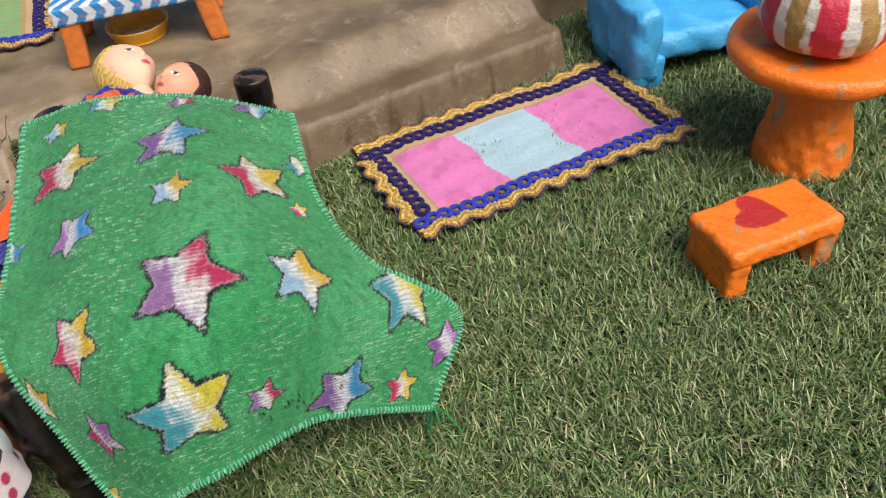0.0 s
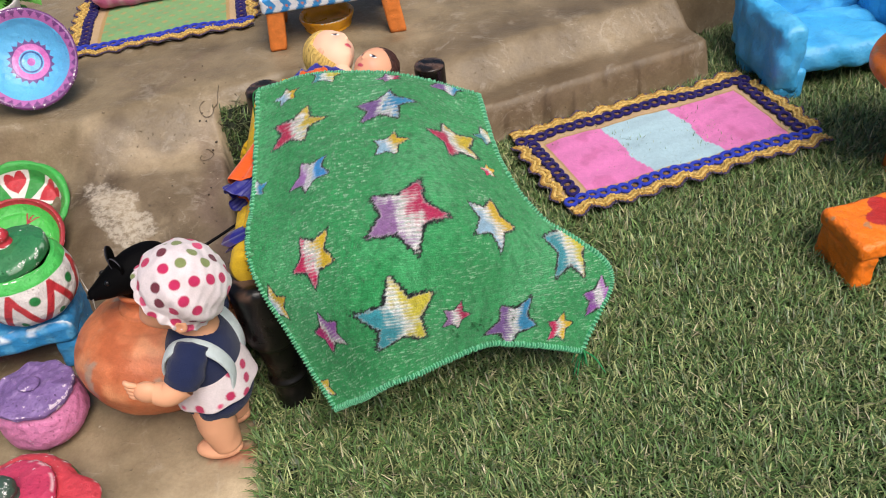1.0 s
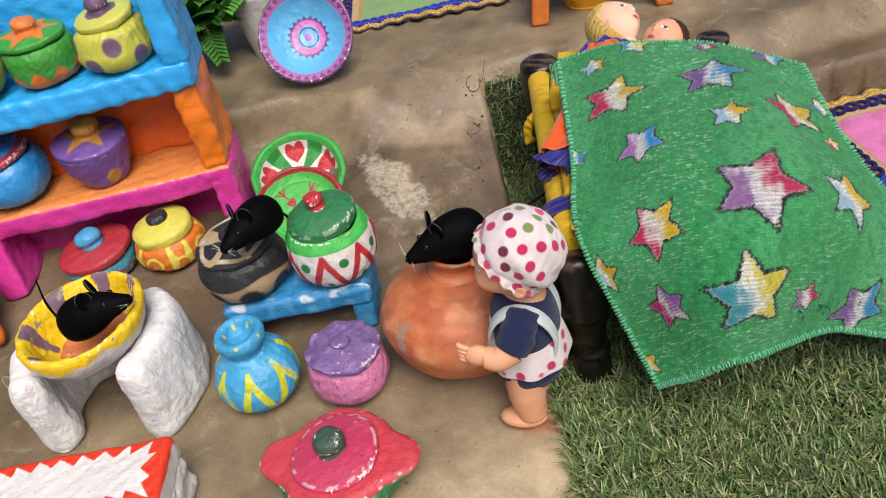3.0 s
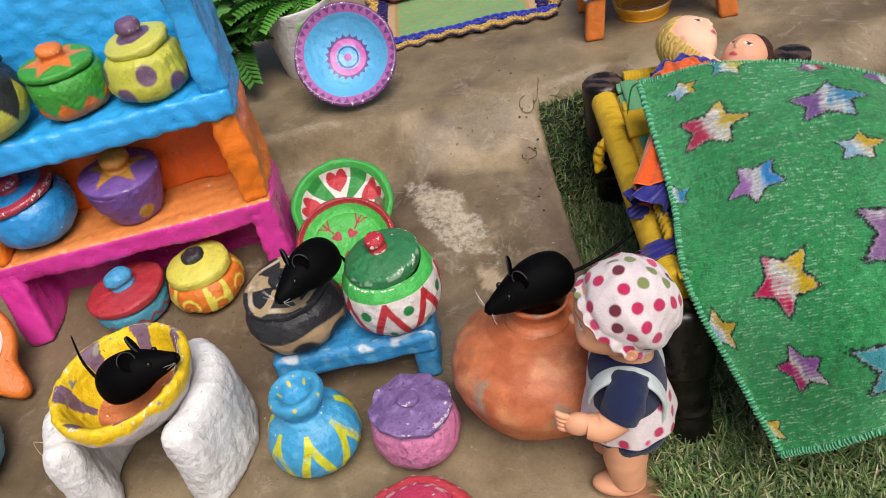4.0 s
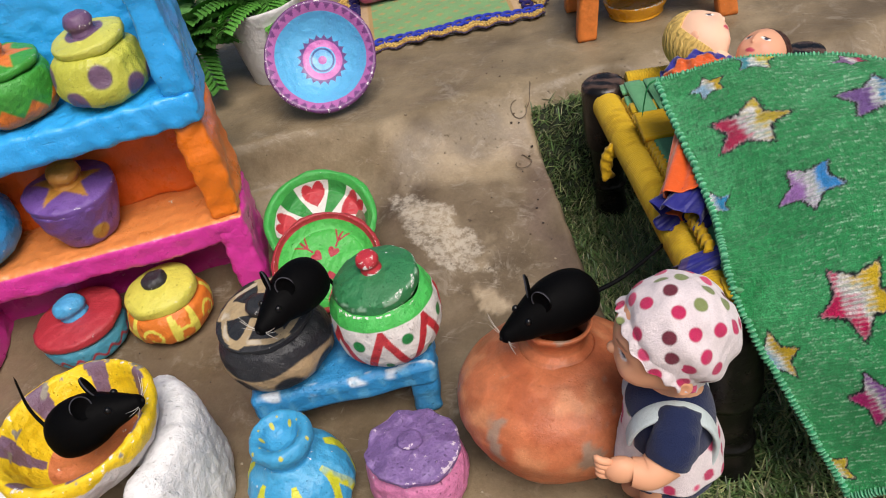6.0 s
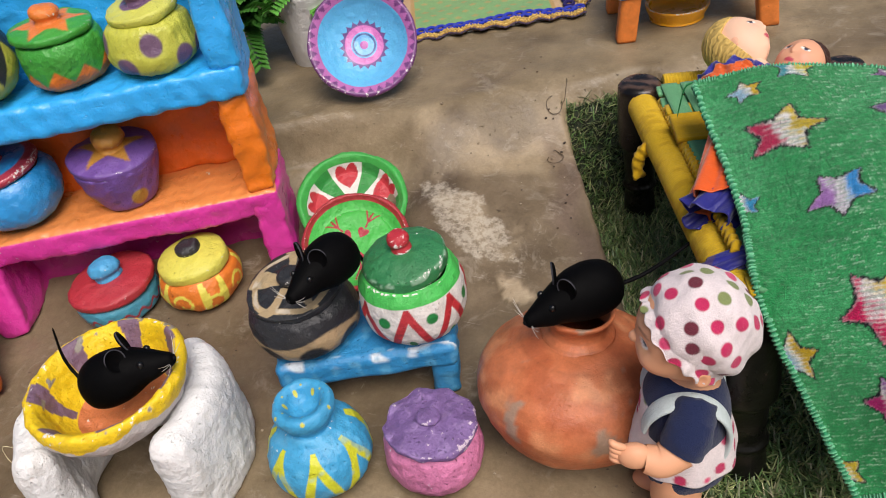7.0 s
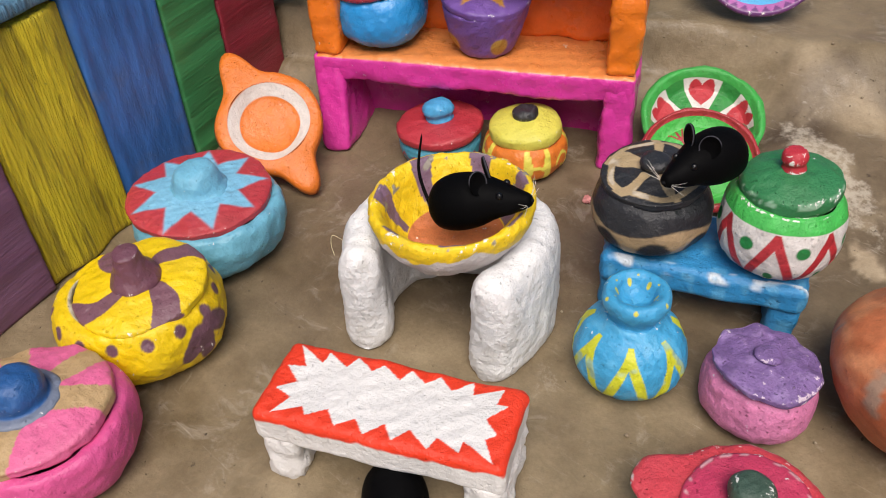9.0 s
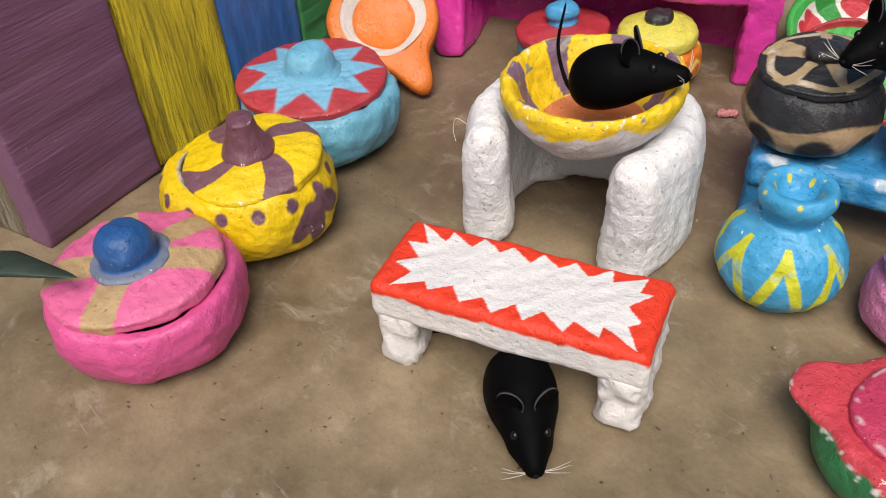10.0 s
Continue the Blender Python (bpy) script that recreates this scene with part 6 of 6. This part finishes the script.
# ---- rugs ----
def rug(m, L, W, label, field, zfun):
    """A small patchwork mat. x runs along it, y across; braid and lace are parts."""
    e = thing("rug", m, label, "rug")
    nx, ny = 150, 84
    x, y = (q.ravel() for q in np.meshgrid(np.linspace(-L / 2, L / 2, nx), np.linspace(-W / 2, W / 2, ny)))
    g = Mesh(np.stack([x, y, zfun(x, y)], 1), grid_faces(ny, nx)).paint(hexa("b89c78"))
    field(g, x, y)
    part("cloth", join(g, Mesh(g.co - np.array([0, 0, 0.0015]), grid_faces(ny, nx)[:, ::-1])), "fabric", e)
    for side, (a, b) in enumerate((((-L / 2, -W / 2 + 0.013), (L / 2, -W / 2 + 0.013)), ((-L / 2, W / 2 - 0.011), (L / 2, W / 2 - 0.011)), ((-L / 2 + 0.012, -W / 2 + 0.02), (-L / 2 + 0.012, W / 2 - 0.018)), ((L / 2 - 0.012, -W / 2 + 0.02), (L / 2 - 0.012, W / 2 - 0.018)))):
        a, b = np.array(a), np.array(b)
        n = int(np.linalg.norm(b - a) / 0.0095)
        links, lace = [], []
        nav = "2b3aa8" if side == 0 else "221a58"
        for k in range(n):
            c = a + (b - a) * (k + 0.5) / n
            q = np.arange(15) / 14 * 2 * np.pi
            ring_ = np.stack([c[0] + 0.0045 * np.cos(q), c[1] + 0.0045 * np.sin(q), 0 * q], 1)
            ring_[:, 2] = zfun(ring_[:, 0], ring_[:, 1]) + 0.002
            links.append(tube(ring_, [0.0017] * 3, 7, 20, False).paint(hexa(nav)))
            links.append(ball(0.0023, 0.0023, 0.0009, (c[0], c[1], float(zfun(c[:1], c[1:])[0]) + 0.0016), 8, 6).paint(hexa("7a5a3c")))
        part("braid", join(*links), "fabric", e, "navy chain braid")
        nrm_ = np.array([b[1] - a[1], a[0] - b[0]]) / np.linalg.norm(b - a)
        if side in (1, 2):
            nrm_ = -nrm_ if side == 1 else -nrm_
        for off, tint in ((0.0082, "e2bd66"), (0.0105, "c39a40"), (0.0128, "eccb74"), (0.0150, "b88c38"), (0.0170, "4a3a5c")):
            q = np.linspace(-0.02 if side > 1 else 0, 1.02 if side > 1 else 1, 200)
            w = (0.0027 if off < 0.016 else 0.0030) * np.sin(q * np.linalg.norm(b - a) / 0.0215 * 2 * np.pi)
            ln_ = a + np.outer(q, b - a) + np.outer(off + w, nrm_)
            line = np.stack([ln_[:, 0], ln_[:, 1], zfun(ln_[:, 0], ln_[:, 1]) + 0.0018], 1)
            lace.append(tube(line, [0.0015 if off < 0.016 else 0.0009] * 3, 6, 400).paint(hexa(tint)).push(0.0006, 0.003, 530 + side))
        part("lace", join(*lace), "lace", e, "wavy gold lace edging")
    return e


def patch_field(g, x, y):
    f = (np.abs(y) < 0.0415) & (np.abs(x) < 0.0965)
    g.paint(hexa("a88a58"), (np.abs(y) < 0.0435) & (np.abs(x) < 0.0985))
    g.paint(hexa("d47ab0"), f)
    wv = 0.0022 * np.sin(y * 130) - 0.05 * y
    g.paint(hexa("a5c2cc"), f & (x > -0.038 + wv) & (x < 0.030 + wv))
    g.paint(hexa("b8608f"), 0.5 * (f & ((x < -0.040 + wv) | (x > 0.032 + wv))) * ss(0.4, 1, wob(g.co, 0.03, 520)))


def rug1_z(x, y):
    p = np.stack([x, y, 0 * x], 1)
    return 0.0115 + 0.0012 * wob(p, 0.06, 521, 2)


rug(put(0.0695, 0.8000, 0, 29.5), 0.240, 0.127, "pink and pale blue patchwork mat with navy braid and gold lace", patch_field, rug1_z)


def green_field(g, x, y):
    f = (np.abs(y) < 0.060) & (np.abs(x) < 0.066)
    g.paint(hexa("a88a58"), (np.abs(y) < 0.0635) & (np.abs(x) < 0.0695))
    g.paint(hexa("78a06a"), f)
    mx, my = (x + 0.008 * (np.floor(y / 0.0125) % 2)) % 0.016 - 0.008, y % 0.0125 - 0.00625
    g.paint(hexa("a8905a"), 0.75 * (f & (np.abs(mx) / 0.0042 + np.abs(my) / 0.0034 < 1)))


def rug2_z(x, y):
    w = np.array([RUG2 @ Vector((a, b, 0)) for a, b in zip(x, y)])
    return ground_level(*uv(w[:, 0], w[:, 1])) + 0.003 + 0.0015 * wob(w, 0.07, 523, 1)


RUG2 = put(-0.4710, 0.9520, 0, 24.0)
rug(RUG2, 0.19, 0.16, "green printed mat with blue braid and gold lace on the step", green_field, rug2_z)
g = rbox(0.12, 0.075, 0.030, 0.012, 0.004, (0, 0, 0.015)).paint(hexa("d06a9a")).push(0.0015, 0.03, 540)
g.paint(hexa("dca8c0"), 0.6 * (np.sin(g.co[:, 0] * 420) > 0.5) * (np.sin(g.co[:, 1] * 300) > -0.4))
tagged(obj("cushion", g, "fabric", m=put(-0.5167, 1.0037, fz(-0.510, 0.992) + 0.004, 24)), "pink cushion with pale stripes on the green mat", "cushion")

# ---- wooden stool on the step and the dish below it ----
zs = fz(-0.254, 0.903)
e = thing("stool", put(-0.2597, 0.9176, zs, 19), "orange-legged wooden stool with a blue and white patterned seat", "stool")
g = rbox(0.135, 0.085, 0.016, 0.003, 0.0011, (0, 0, 0.047)).paint(hexa("d9dade"))
x, y, z = g.co.T
on_top = z > 0.054
fr = y < -0.041
g.paint(hexa("2f86c4"), (np.sin((x + 0.7 * np.abs(z - 0.047)) * 2 * np.pi / 0.015) > 0.0) & ~on_top)
g.paint(hexa("2f86c4"), (np.sin((x - 0.8 * y) * 2 * np.pi / 0.015) > -0.1) & on_top & (y < -0.020))
g.paint(hexa("2f86c4"), on_top & (y > -0.017) & (np.sin((x + 0.8 * y) * 2 * np.pi / 0.015) > 0))
g.paint(hexa("c8704a"), spots(x / 0.05, z, 0.05, [((k - 4) * 0.015 / 0.05 + 0.05, 0.046, 0.0014) for k in range(9)]) * fr)
part("seat", g, "wood", e)
for sx in (-1, 1):
    for sy in (-1, 1):
        g = rbox(0.017, 0.015, 0.044, 0.002, 0.004, (sx * 0.055, sy * 0.033, 0.022)).paint(hexa("d87a34"))
        g.co[:, 0] += sx * (0.044 - g.co[:, 2]) * 0.12
        part("leg", g, "wood", e, "orange leg")
g = body([(0, 0), (0.022, 0), (0.024, 0.003), (0.028, 0.012), (0.0275, 0.014), (0.025, 0.012), (0.02, 0.005), (0, 0.005)], "f0a81c", 0.0003, 550)
tagged(obj("dish", g, "gloss", m=put(-0.2695, 0.9181, zs, 0)), "small yellow dish on the step below a stool", "dish")

# ---- clay furniture on the turf ----
def blue_paint(g):
    g.paint(hexa("43a8de"))
    g.paint(hexa("62bce8"), 0.5 * ss(0.2, 1, wob(g.co, 0.03, 560, 2)))


e = thing("armchair", put(0.2200, 0.9390, 0, 20), "sky-blue painted clay armchair standing on the turf", "chair")
for nm, dims, c in (("seat", (0.100, 0.080, 0.026), (0, 0, 0.037)), ("armrest", (0.026, 0.088, 0.066), (-0.060, -0.002, 0.044)), ("armrest", (0.026, 0.088, 0.066), (0.060, -0.002, 0.044)), ("backrest", (0.14, 0.024, 0.105), (0, 0.050, 0.070))):
    g = rbox(*dims, 0.009, 0.004, c)
    blue_paint(g)
    part(nm, g.push(0.0016, 0.035, 561).push(0.0004, 0.011, 562), "clay", e)
for sx in (-1, 1):
    for sy in (-1, 1):
        g = rbox(0.030, 0.030, 0.034, 0.007, 0.004, (sx * 0.056, sy * 0.028, 0.016))
        blue_paint(g)
        part("leg", g.push(0.001, 0.02, 563), "clay", e)


def orange_paint(g, seed=570):
    g.paint(hexa("f07a1e"))
    g.paint(hexa("9f8a6a"), 0.7 * ss(1.2, 1.4, wob(g.co * np.array([1, 1, 0.5]), 0.03, seed, 3)))
    g.paint(hexa("5f8a5a"), 0.6 * ss(1.3, 1.45, wob(g.co, 0.03, seed + 1, 2)))


e = thing("pedestal_table", put(0.2802, 0.7750, 0, 0, 0, 0, 0.97), "round orange clay pedestal table with worn paint on the turf", "table")
g = lathe([(0, 0.088), (0.05, 0.088), (0.064, 0.091), (0.068, 0.098), (0.066, 0.104), (0.055, 0.106), (0, 0.106)], 130, 60)
orange_paint(g)
part("tabletop", g.push(0.0012, 0.05, 571, 1), "clay", e)
g = lathe([(0, 0), (0.035, 0), (0.037, 0.006), (0.031, 0.035), (0.026, 0.065), (0.027, 0.089), (0, 0.089)], 110, 60)
orange_paint(g, 574)
part("pedestal", g.push(0.0012, 0.025, 572), "clay", e)
g = inner(body(bowl_prof(0.0455, 0.052, 0.026, 0.036, 0.006, 0.5), "d6cfc4", 0.0006, 580, 150, 100), "2a2020")
st_ = (g.th * 6 / (2 * np.pi) + 0.02 * wob(g.co, 0.03, 581)) % 1.0
g.paint(hexa("c42a40"), (st_ < 0.42) & (g.s < 0.6))
g.paint(hexa("a5824a"), (st_ > 0.60) & (st_ < 0.88) & (g.s < 0.6))
lid = body(lid_prof(0.037, 0.008, 0.004), "c9b8b0", 0.0006, 582, 90, 40)
lid.paint(hexa("b52c40"), (np.sin(lid.th * 5) > 0.2) & (lid.r > 0.012))
kn = body(knob_prof(0.010, 0.012), "b52c40", 0.0005, 583, 50, 30)
pot("jar", put(0.2713, 0.7652, 0.1028, 0, 0, 0, 0.96), "striped red, white and gold clay jar on the orange table", g, "clay", lid, kn, pose(0, 0, 0.055, 4, 4, 0), 0.007, "lid slightly ajar")


def heart_paint(g):
    orange_paint(g, 590)
    x, y, z = g.co.T
    hx, hy = x * math.cos(-0.9) - y * math.sin(-0.9), x * math.sin(-0.9) + y * math.cos(-0.9)
    g.paint(hexa("b8302e"), heart(hx, hy - 0.001, 0.020) & (z > 0.047))


clay_stool(put(0.2200, 0.6590, 0.001, 24.5, 0, 0, 0.80), "low orange clay stool with a red heart on its seat", 0.104, 0.062, 0.052, 0.018, 0.020, "clay", heart_paint, under="c8c4be", seed=592)

# ---- baby doll ----
def baby(m):
    skin, navy, white = hexa("dda27e"), hexa("232b4a"), hexa("dcd0d2")
    dots = [hexa("b8305a"), hexa("d04a72"), hexa("6a2f3c"), hexa("7f8a58")]
    rng = np.random.RandomState(12)

    def dotted(g, n, r, k=1.0):
        pts_ = g.co[rng.permutation(len(g.co))]
        chosen = []
        for p in pts_:
            if all(np.linalg.norm(p - q) > r * 2.7 for q in chosen):
                chosen.append(p)
            if len(chosen) >= n:
                break
        for i_, p in enumerate(chosen):
            g.paint(dots[i_ % 4 if i_ % 3 else 0], 1 - ss(0.85, 1.1, np.linalg.norm(g.co - p, axis=1) / r))
        return g

    bits = []
    head = ball(0.0215, 0.0208, 0.0218, (0, 0, 0.126), 120, 90).paint(skin)
    x, y, z = head.co[:, 0], head.co[:, 1], head.co[:, 2] - 0.126
    front = ss(0.0, 0.012, x)
    head.co[:, 0] += front * (0.0026 * np.exp(-((z + 0.0125) / 0.0065) ** 2) * np.exp(-(y / 0.013) ** 2) - 0.0022 * np.exp(-((z + 0.001) / 0.0035) ** 2) * np.exp(-((np.abs(y) - 0.0085) / 0.005) ** 2))
    for sgn in (-1, 1):
        chub = np.exp(-((y - sgn * 0.0125) / 0.006) ** 2 - ((z + 0.010) / 0.006) ** 2) * front
        head.co[:, 0] += 0.0024 * chub
        head.co[:, 1] += sgn * 0.0016 * chub
        e_ = np.hypot((y - sgn * 0.0085) / 0.0030, (z + 0.0005) / 0.0022)
        head.paint(hexa("f0ebe4"), (1 - ss(0.95, 1.15, e_)) * (x > 0.01))
        head.paint(hexa("3f5568"), (1 - ss(0.55, 0.75, e_)) * (x > 0.01))
        head.paint(hexa("8a5a3c"), 0.8 * (1 - ss(0.8, 1.2, np.hypot((y - sgn * 0.0085) / 0.0042, (z - 0.0055 + 40 * (y - sgn * 0.0085) ** 2) / 0.0006))) * (x > 0.01))
        head.paint(hexa("d58f76"), 0.45 * (1 - ss(0.4, 1.2, np.hypot((y - sgn * 0.011) / 0.006, (z + 0.010) / 0.005))) * (x > 0))
        ear = ball(0.0036, 0.0016, 0.0048, (0, 0, 0), 24, 16).paint(skin)
        hollow = np.hypot(ear.co[:, 0] / 0.0036, ear.co[:, 2] / 0.0048)
        ear.co[:, 1] -= sgn * 0.0009 * (1 - ss(0.2, 0.7, hollow)) * (ear.co[:, 1] * sgn > 0)
        ear.paint(hexa("c98a68"), 0.6 * (1 - ss(0.3, 0.7, hollow)))
        bits.append(ear.at(pose(-0.004, sgn * 0.0202, 0.1175, 0, 12, sgn * 14)))
    head.paint(hexa("cf6a38"), (1 - ss(0.7, 1.1, np.hypot(y / 0.0045, (z + 0.0125) / 0.0020))) * (x > 0.005))
    bits.append(head)
    bits.append(ball(0.0030, 0.0029, 0.0026, (0.0212, 0, 0.1212), 16, 12).paint(skin))
    bits.append(tube(np.array([(-0.002, 0, 0.108), (-0.002, 0, 0.101), (-0.002, 0, 0.095)]), [0.011, 0.0115, 0.013], 24, 14).paint(skin))
    hat = lathe([(0.0, 1.0), (0.30, 0.965), (0.62, 0.80), (0.86, 0.52), (0.985, 0.20), (1.0, -0.02), (0.955, -0.17), (0.940, -0.22), (0.965, -0.30), (0.995, -0.39), (0.97, -0.40), (0.90, -0.24), (0.90, -0.10), (0.93, 0.1)], 240, 150)
    ruffle_ = ss(-0.20, -0.38, hat.z)
    hat.co[:, :2] *= (1 + 0.022 * ruffle_ * np.sin(19 * hat.th + 1.3 * np.sin(3 * hat.th)))[:, None]
    hat.co[:, 2] += 0.035 * ruffle_ * np.sin(19 * hat.th + 1.3 * np.sin(3 * hat.th) + 1.2)
    hat.co *= np.array([0.0240, 0.0232, 0.0232])
    hat.co[:, 2] += 0.0007 * np.sin(5 * hat.th) * ss(0.5, 1.0, hat.r)
    dotted(hat.paint(white), 50, 0.0029)
    hat.push(0.0006, 0.016, 15, 2)
    bits.append(hat.made_of(1).at(pose(-0.0040, 0, 0.1290, 0, -45, 0)))
    torso = ball(0.0200, 0.0225, 0.031, (0, 0, 0.075), 110, 90).paint(navy)
    x, y, z = torso.co.T
    torso.paint(white, (z < 0.070) | ((x > 0.004) & (np.abs(y) < 0.0135) & (z < 0.088)))
    keep = torso.col.copy()
    dotted(torso, 26, 0.0036)
    torso.col = np.where((keep == navy).all(1)[:, None], keep, torso.col)
    bits.append(torso.made_of(1))
    skirt = lathe([(0.0195, 0.076), (0.0212, 0.070), (0.0228, 0.063), (0.0242, 0.0555), (0.0240, 0.0545), (0.0205, 0.058), (0.017, 0.066)], 150, 70).paint(white)
    skirt.co[:, :2] *= (1 + 0.03 * np.sin(8 * skirt.th) * ss(0.074, 0.056, skirt.z))[:, None]
    skirt.co[:, 1] *= 1.08
    bits.append(dotted(skirt, 26, 0.0030).made_of(1))
    bits.append(ball(0.0210, 0.0238, 0.0165, (0, 0, 0.0490), 60, 40).paint(navy).push(0.0005, 0.012, 16, 2).made_of(1))
    for sgn in (-1, 1):
        ph = np.radians(np.linspace(8, 208, 60))
        yc = sgn * (0.0125 + 0.0035 * np.sin(np.clip(ph, 0, np.pi)))
        k_ = np.sqrt(1 - (yc / 0.0245) ** 2)
        ring_ = np.arange(14) / 14 * 2 * np.pi
        wy, wn = 0.0046 * np.sign(np.cos(ring_)) * np.abs(np.cos(ring_)) ** 0.6, 0.0013 * np.sin(ring_) + 0.0010
        co_ = np.zeros((60, 14, 3))
        co_[..., 0] = np.cos(ph)[:, None] * (0.0200 * k_[:, None] + wn)
        co_[..., 1] = yc[:, None] + wy
        co_[..., 2] = 0.075 + np.sin(ph)[:, None] * (0.031 * k_[:, None] + wn - 0.16 * sgn * wy)
        strap = Mesh(co_.reshape(-1, 3), grid_faces(60, 14, True)).paint(hexa("c3cfd0"))
        bits.append(strap.made_of(1))
        arm = [tube(np.array([(0.001, sgn * 0.014, 0.094), (0.004, sgn * 0.026, 0.087), (0.008, sgn * 0.031, 0.079)]), [0.0085, 0.0100, 0.0095], 22, 26).paint(navy).push(0.0005, 0.010, 17, 2).made_of(1),
               tube(np.array([(0.007, sgn * 0.030, 0.080), (0.015, sgn * 0.034, 0.077), (0.022, sgn * 0.034, 0.078)]), [0.0080, 0.0072, 0.0060], 18, 22, False).paint(skin),
               ball(0.0075, 0.0050, 0.0065, (0.026, sgn * 0.034, 0.0795), 20, 14).paint(skin)]
        for f in range(4):
            arm.append(tube(np.array([(0.029, sgn * 0.034, 0.0760 + 0.0027 * f), (0.034, sgn * 0.0345, 0.0770 + 0.0032 * f), (0.0365, sgn * 0.033, 0.0780 + 0.0034 * f)]), [0.0018, 0.0017, 0.0013], 8, 10).paint(skin))
        arm = [q.at(pose(-0.004, -sgn * 0.002, 0.003)) for q in arm]
        if sgn < 0:
            arm = [q.at(pose(0, 0, 0.090) @ pose(0, 0, 0, 0, 58, 0) @ pose(0, 0, -0.090)) for q in arm]
        bits += arm
        bits.append(tube(np.array([(0.001, sgn * 0.011, 0.052), (0.003, sgn * 0.0125, 0.030), (0.002, sgn * 0.0125, 0.007)]), [0.0125, 0.0115, 0.0085], 22, 30).paint(skin).push(0.0002, 0.014, 3, 1))
        bits.append(ball(0.0145, 0.0080, 0.0062, (0.008, sgn * 0.0125, 0.0062), 24, 16).paint(skin))
    return tagged(obj("baby_doll", join(*bits), ("doll", "felt"), m=m), "vinyl baby doll in dotted cap and romper standing by the pot", "doll")


baby(put(-0.2010, 0.4550, 0.001, 191, 0, 0, 1.03))

# ---- curl of wire on the floor ----
q = np.linspace(0, 1, 21)
for label, wx, wy, turn, tail in (("thin dark curl of wire lying on the floor", -0.345, 0.768, 2.0, 0.018), ("small loop of thin wire beside the turf", -0.335, 0.728, 2.9, 0.005)):
    a = turn + q * 6.0
    line = np.stack([wx + 0.0062 * np.cos(a) + tail * ss(0.75, 1.0, q) * 0.3, wy + 0.0062 * np.sin(a) + tail * ss(0.75, 1.0, q), 0 * q], 1)
    line[:, 2] = [fz(p[0], p[1]) + 0.0014 for p in line]
    tagged(obj("wire", tube(line, [0.00032] * 3, 6, 90).paint(hexa("5c4e3e")), "lacquer"), label, "wire")

# ---- chip of pink clay and a pale hair ----
chip = slab(lambda a: 0.0026 + 0.0042 * np.cos(a) ** 2 + 0.0006 * np.sin(3 * a + 1), 0, 0.0024, 0.0012, 0.0006).paint(hexa("d08a86")).push(0.0005, 0.004, 41, 2)
tagged(obj("clay_chip", chip, "chipped", m=pose(-0.5015, 0.5470, 0.0010, 0, -6, 40)), "broken pink chip of painted clay lying on the floor", "chip")
hair = np.array([(-0.5400, 0.3640, 0.054), (-0.5490, 0.3600, 0.059), (-0.5510, 0.3590, 0.052), (-0.5480, 0.3580, 0.046)])
tagged(obj("fibre", tube(hair, [0.00018] * 4, 5, 40).paint(hexa("d8cfa8")), "fabric"), "pale curled fibre stuck to the stove", "fibre")

# ---- crumbs of soil on the floor ----
rng = np.random.RandomState(31)
crumbs = []
for k in range(80):
    if k < 40:
        v = rng.uniform(0.56, 0.90)
        u = turf_edge(v) - abs(rng.normal(0, 0.02)) - 0.002
    else:
        u, v = rng.uniform(-0.30, 0.10), rng.uniform(0.25, 1.0)
    x, y = xy(u, v)
    r = rng.uniform(0.0005, 0.0014)
    g = ball(r, r * rng.uniform(0.6, 1.2), r * 0.7, (0, 0, 0), 7, 5).paint(hexa(["5a4a38", "8a7a64", "3a2f26", "a89a84"][rng.randint(4)]))
    crumbs.append(g.at(pose(x, y, fz(x, y) + 0.0012, 0, 0, rng.uniform(0, 180))))
tagged(obj("soil_crumbs", join(*crumbs), "terra"), "small dry crumbs of soil scattered on the floor", "soil", kind="stuff")
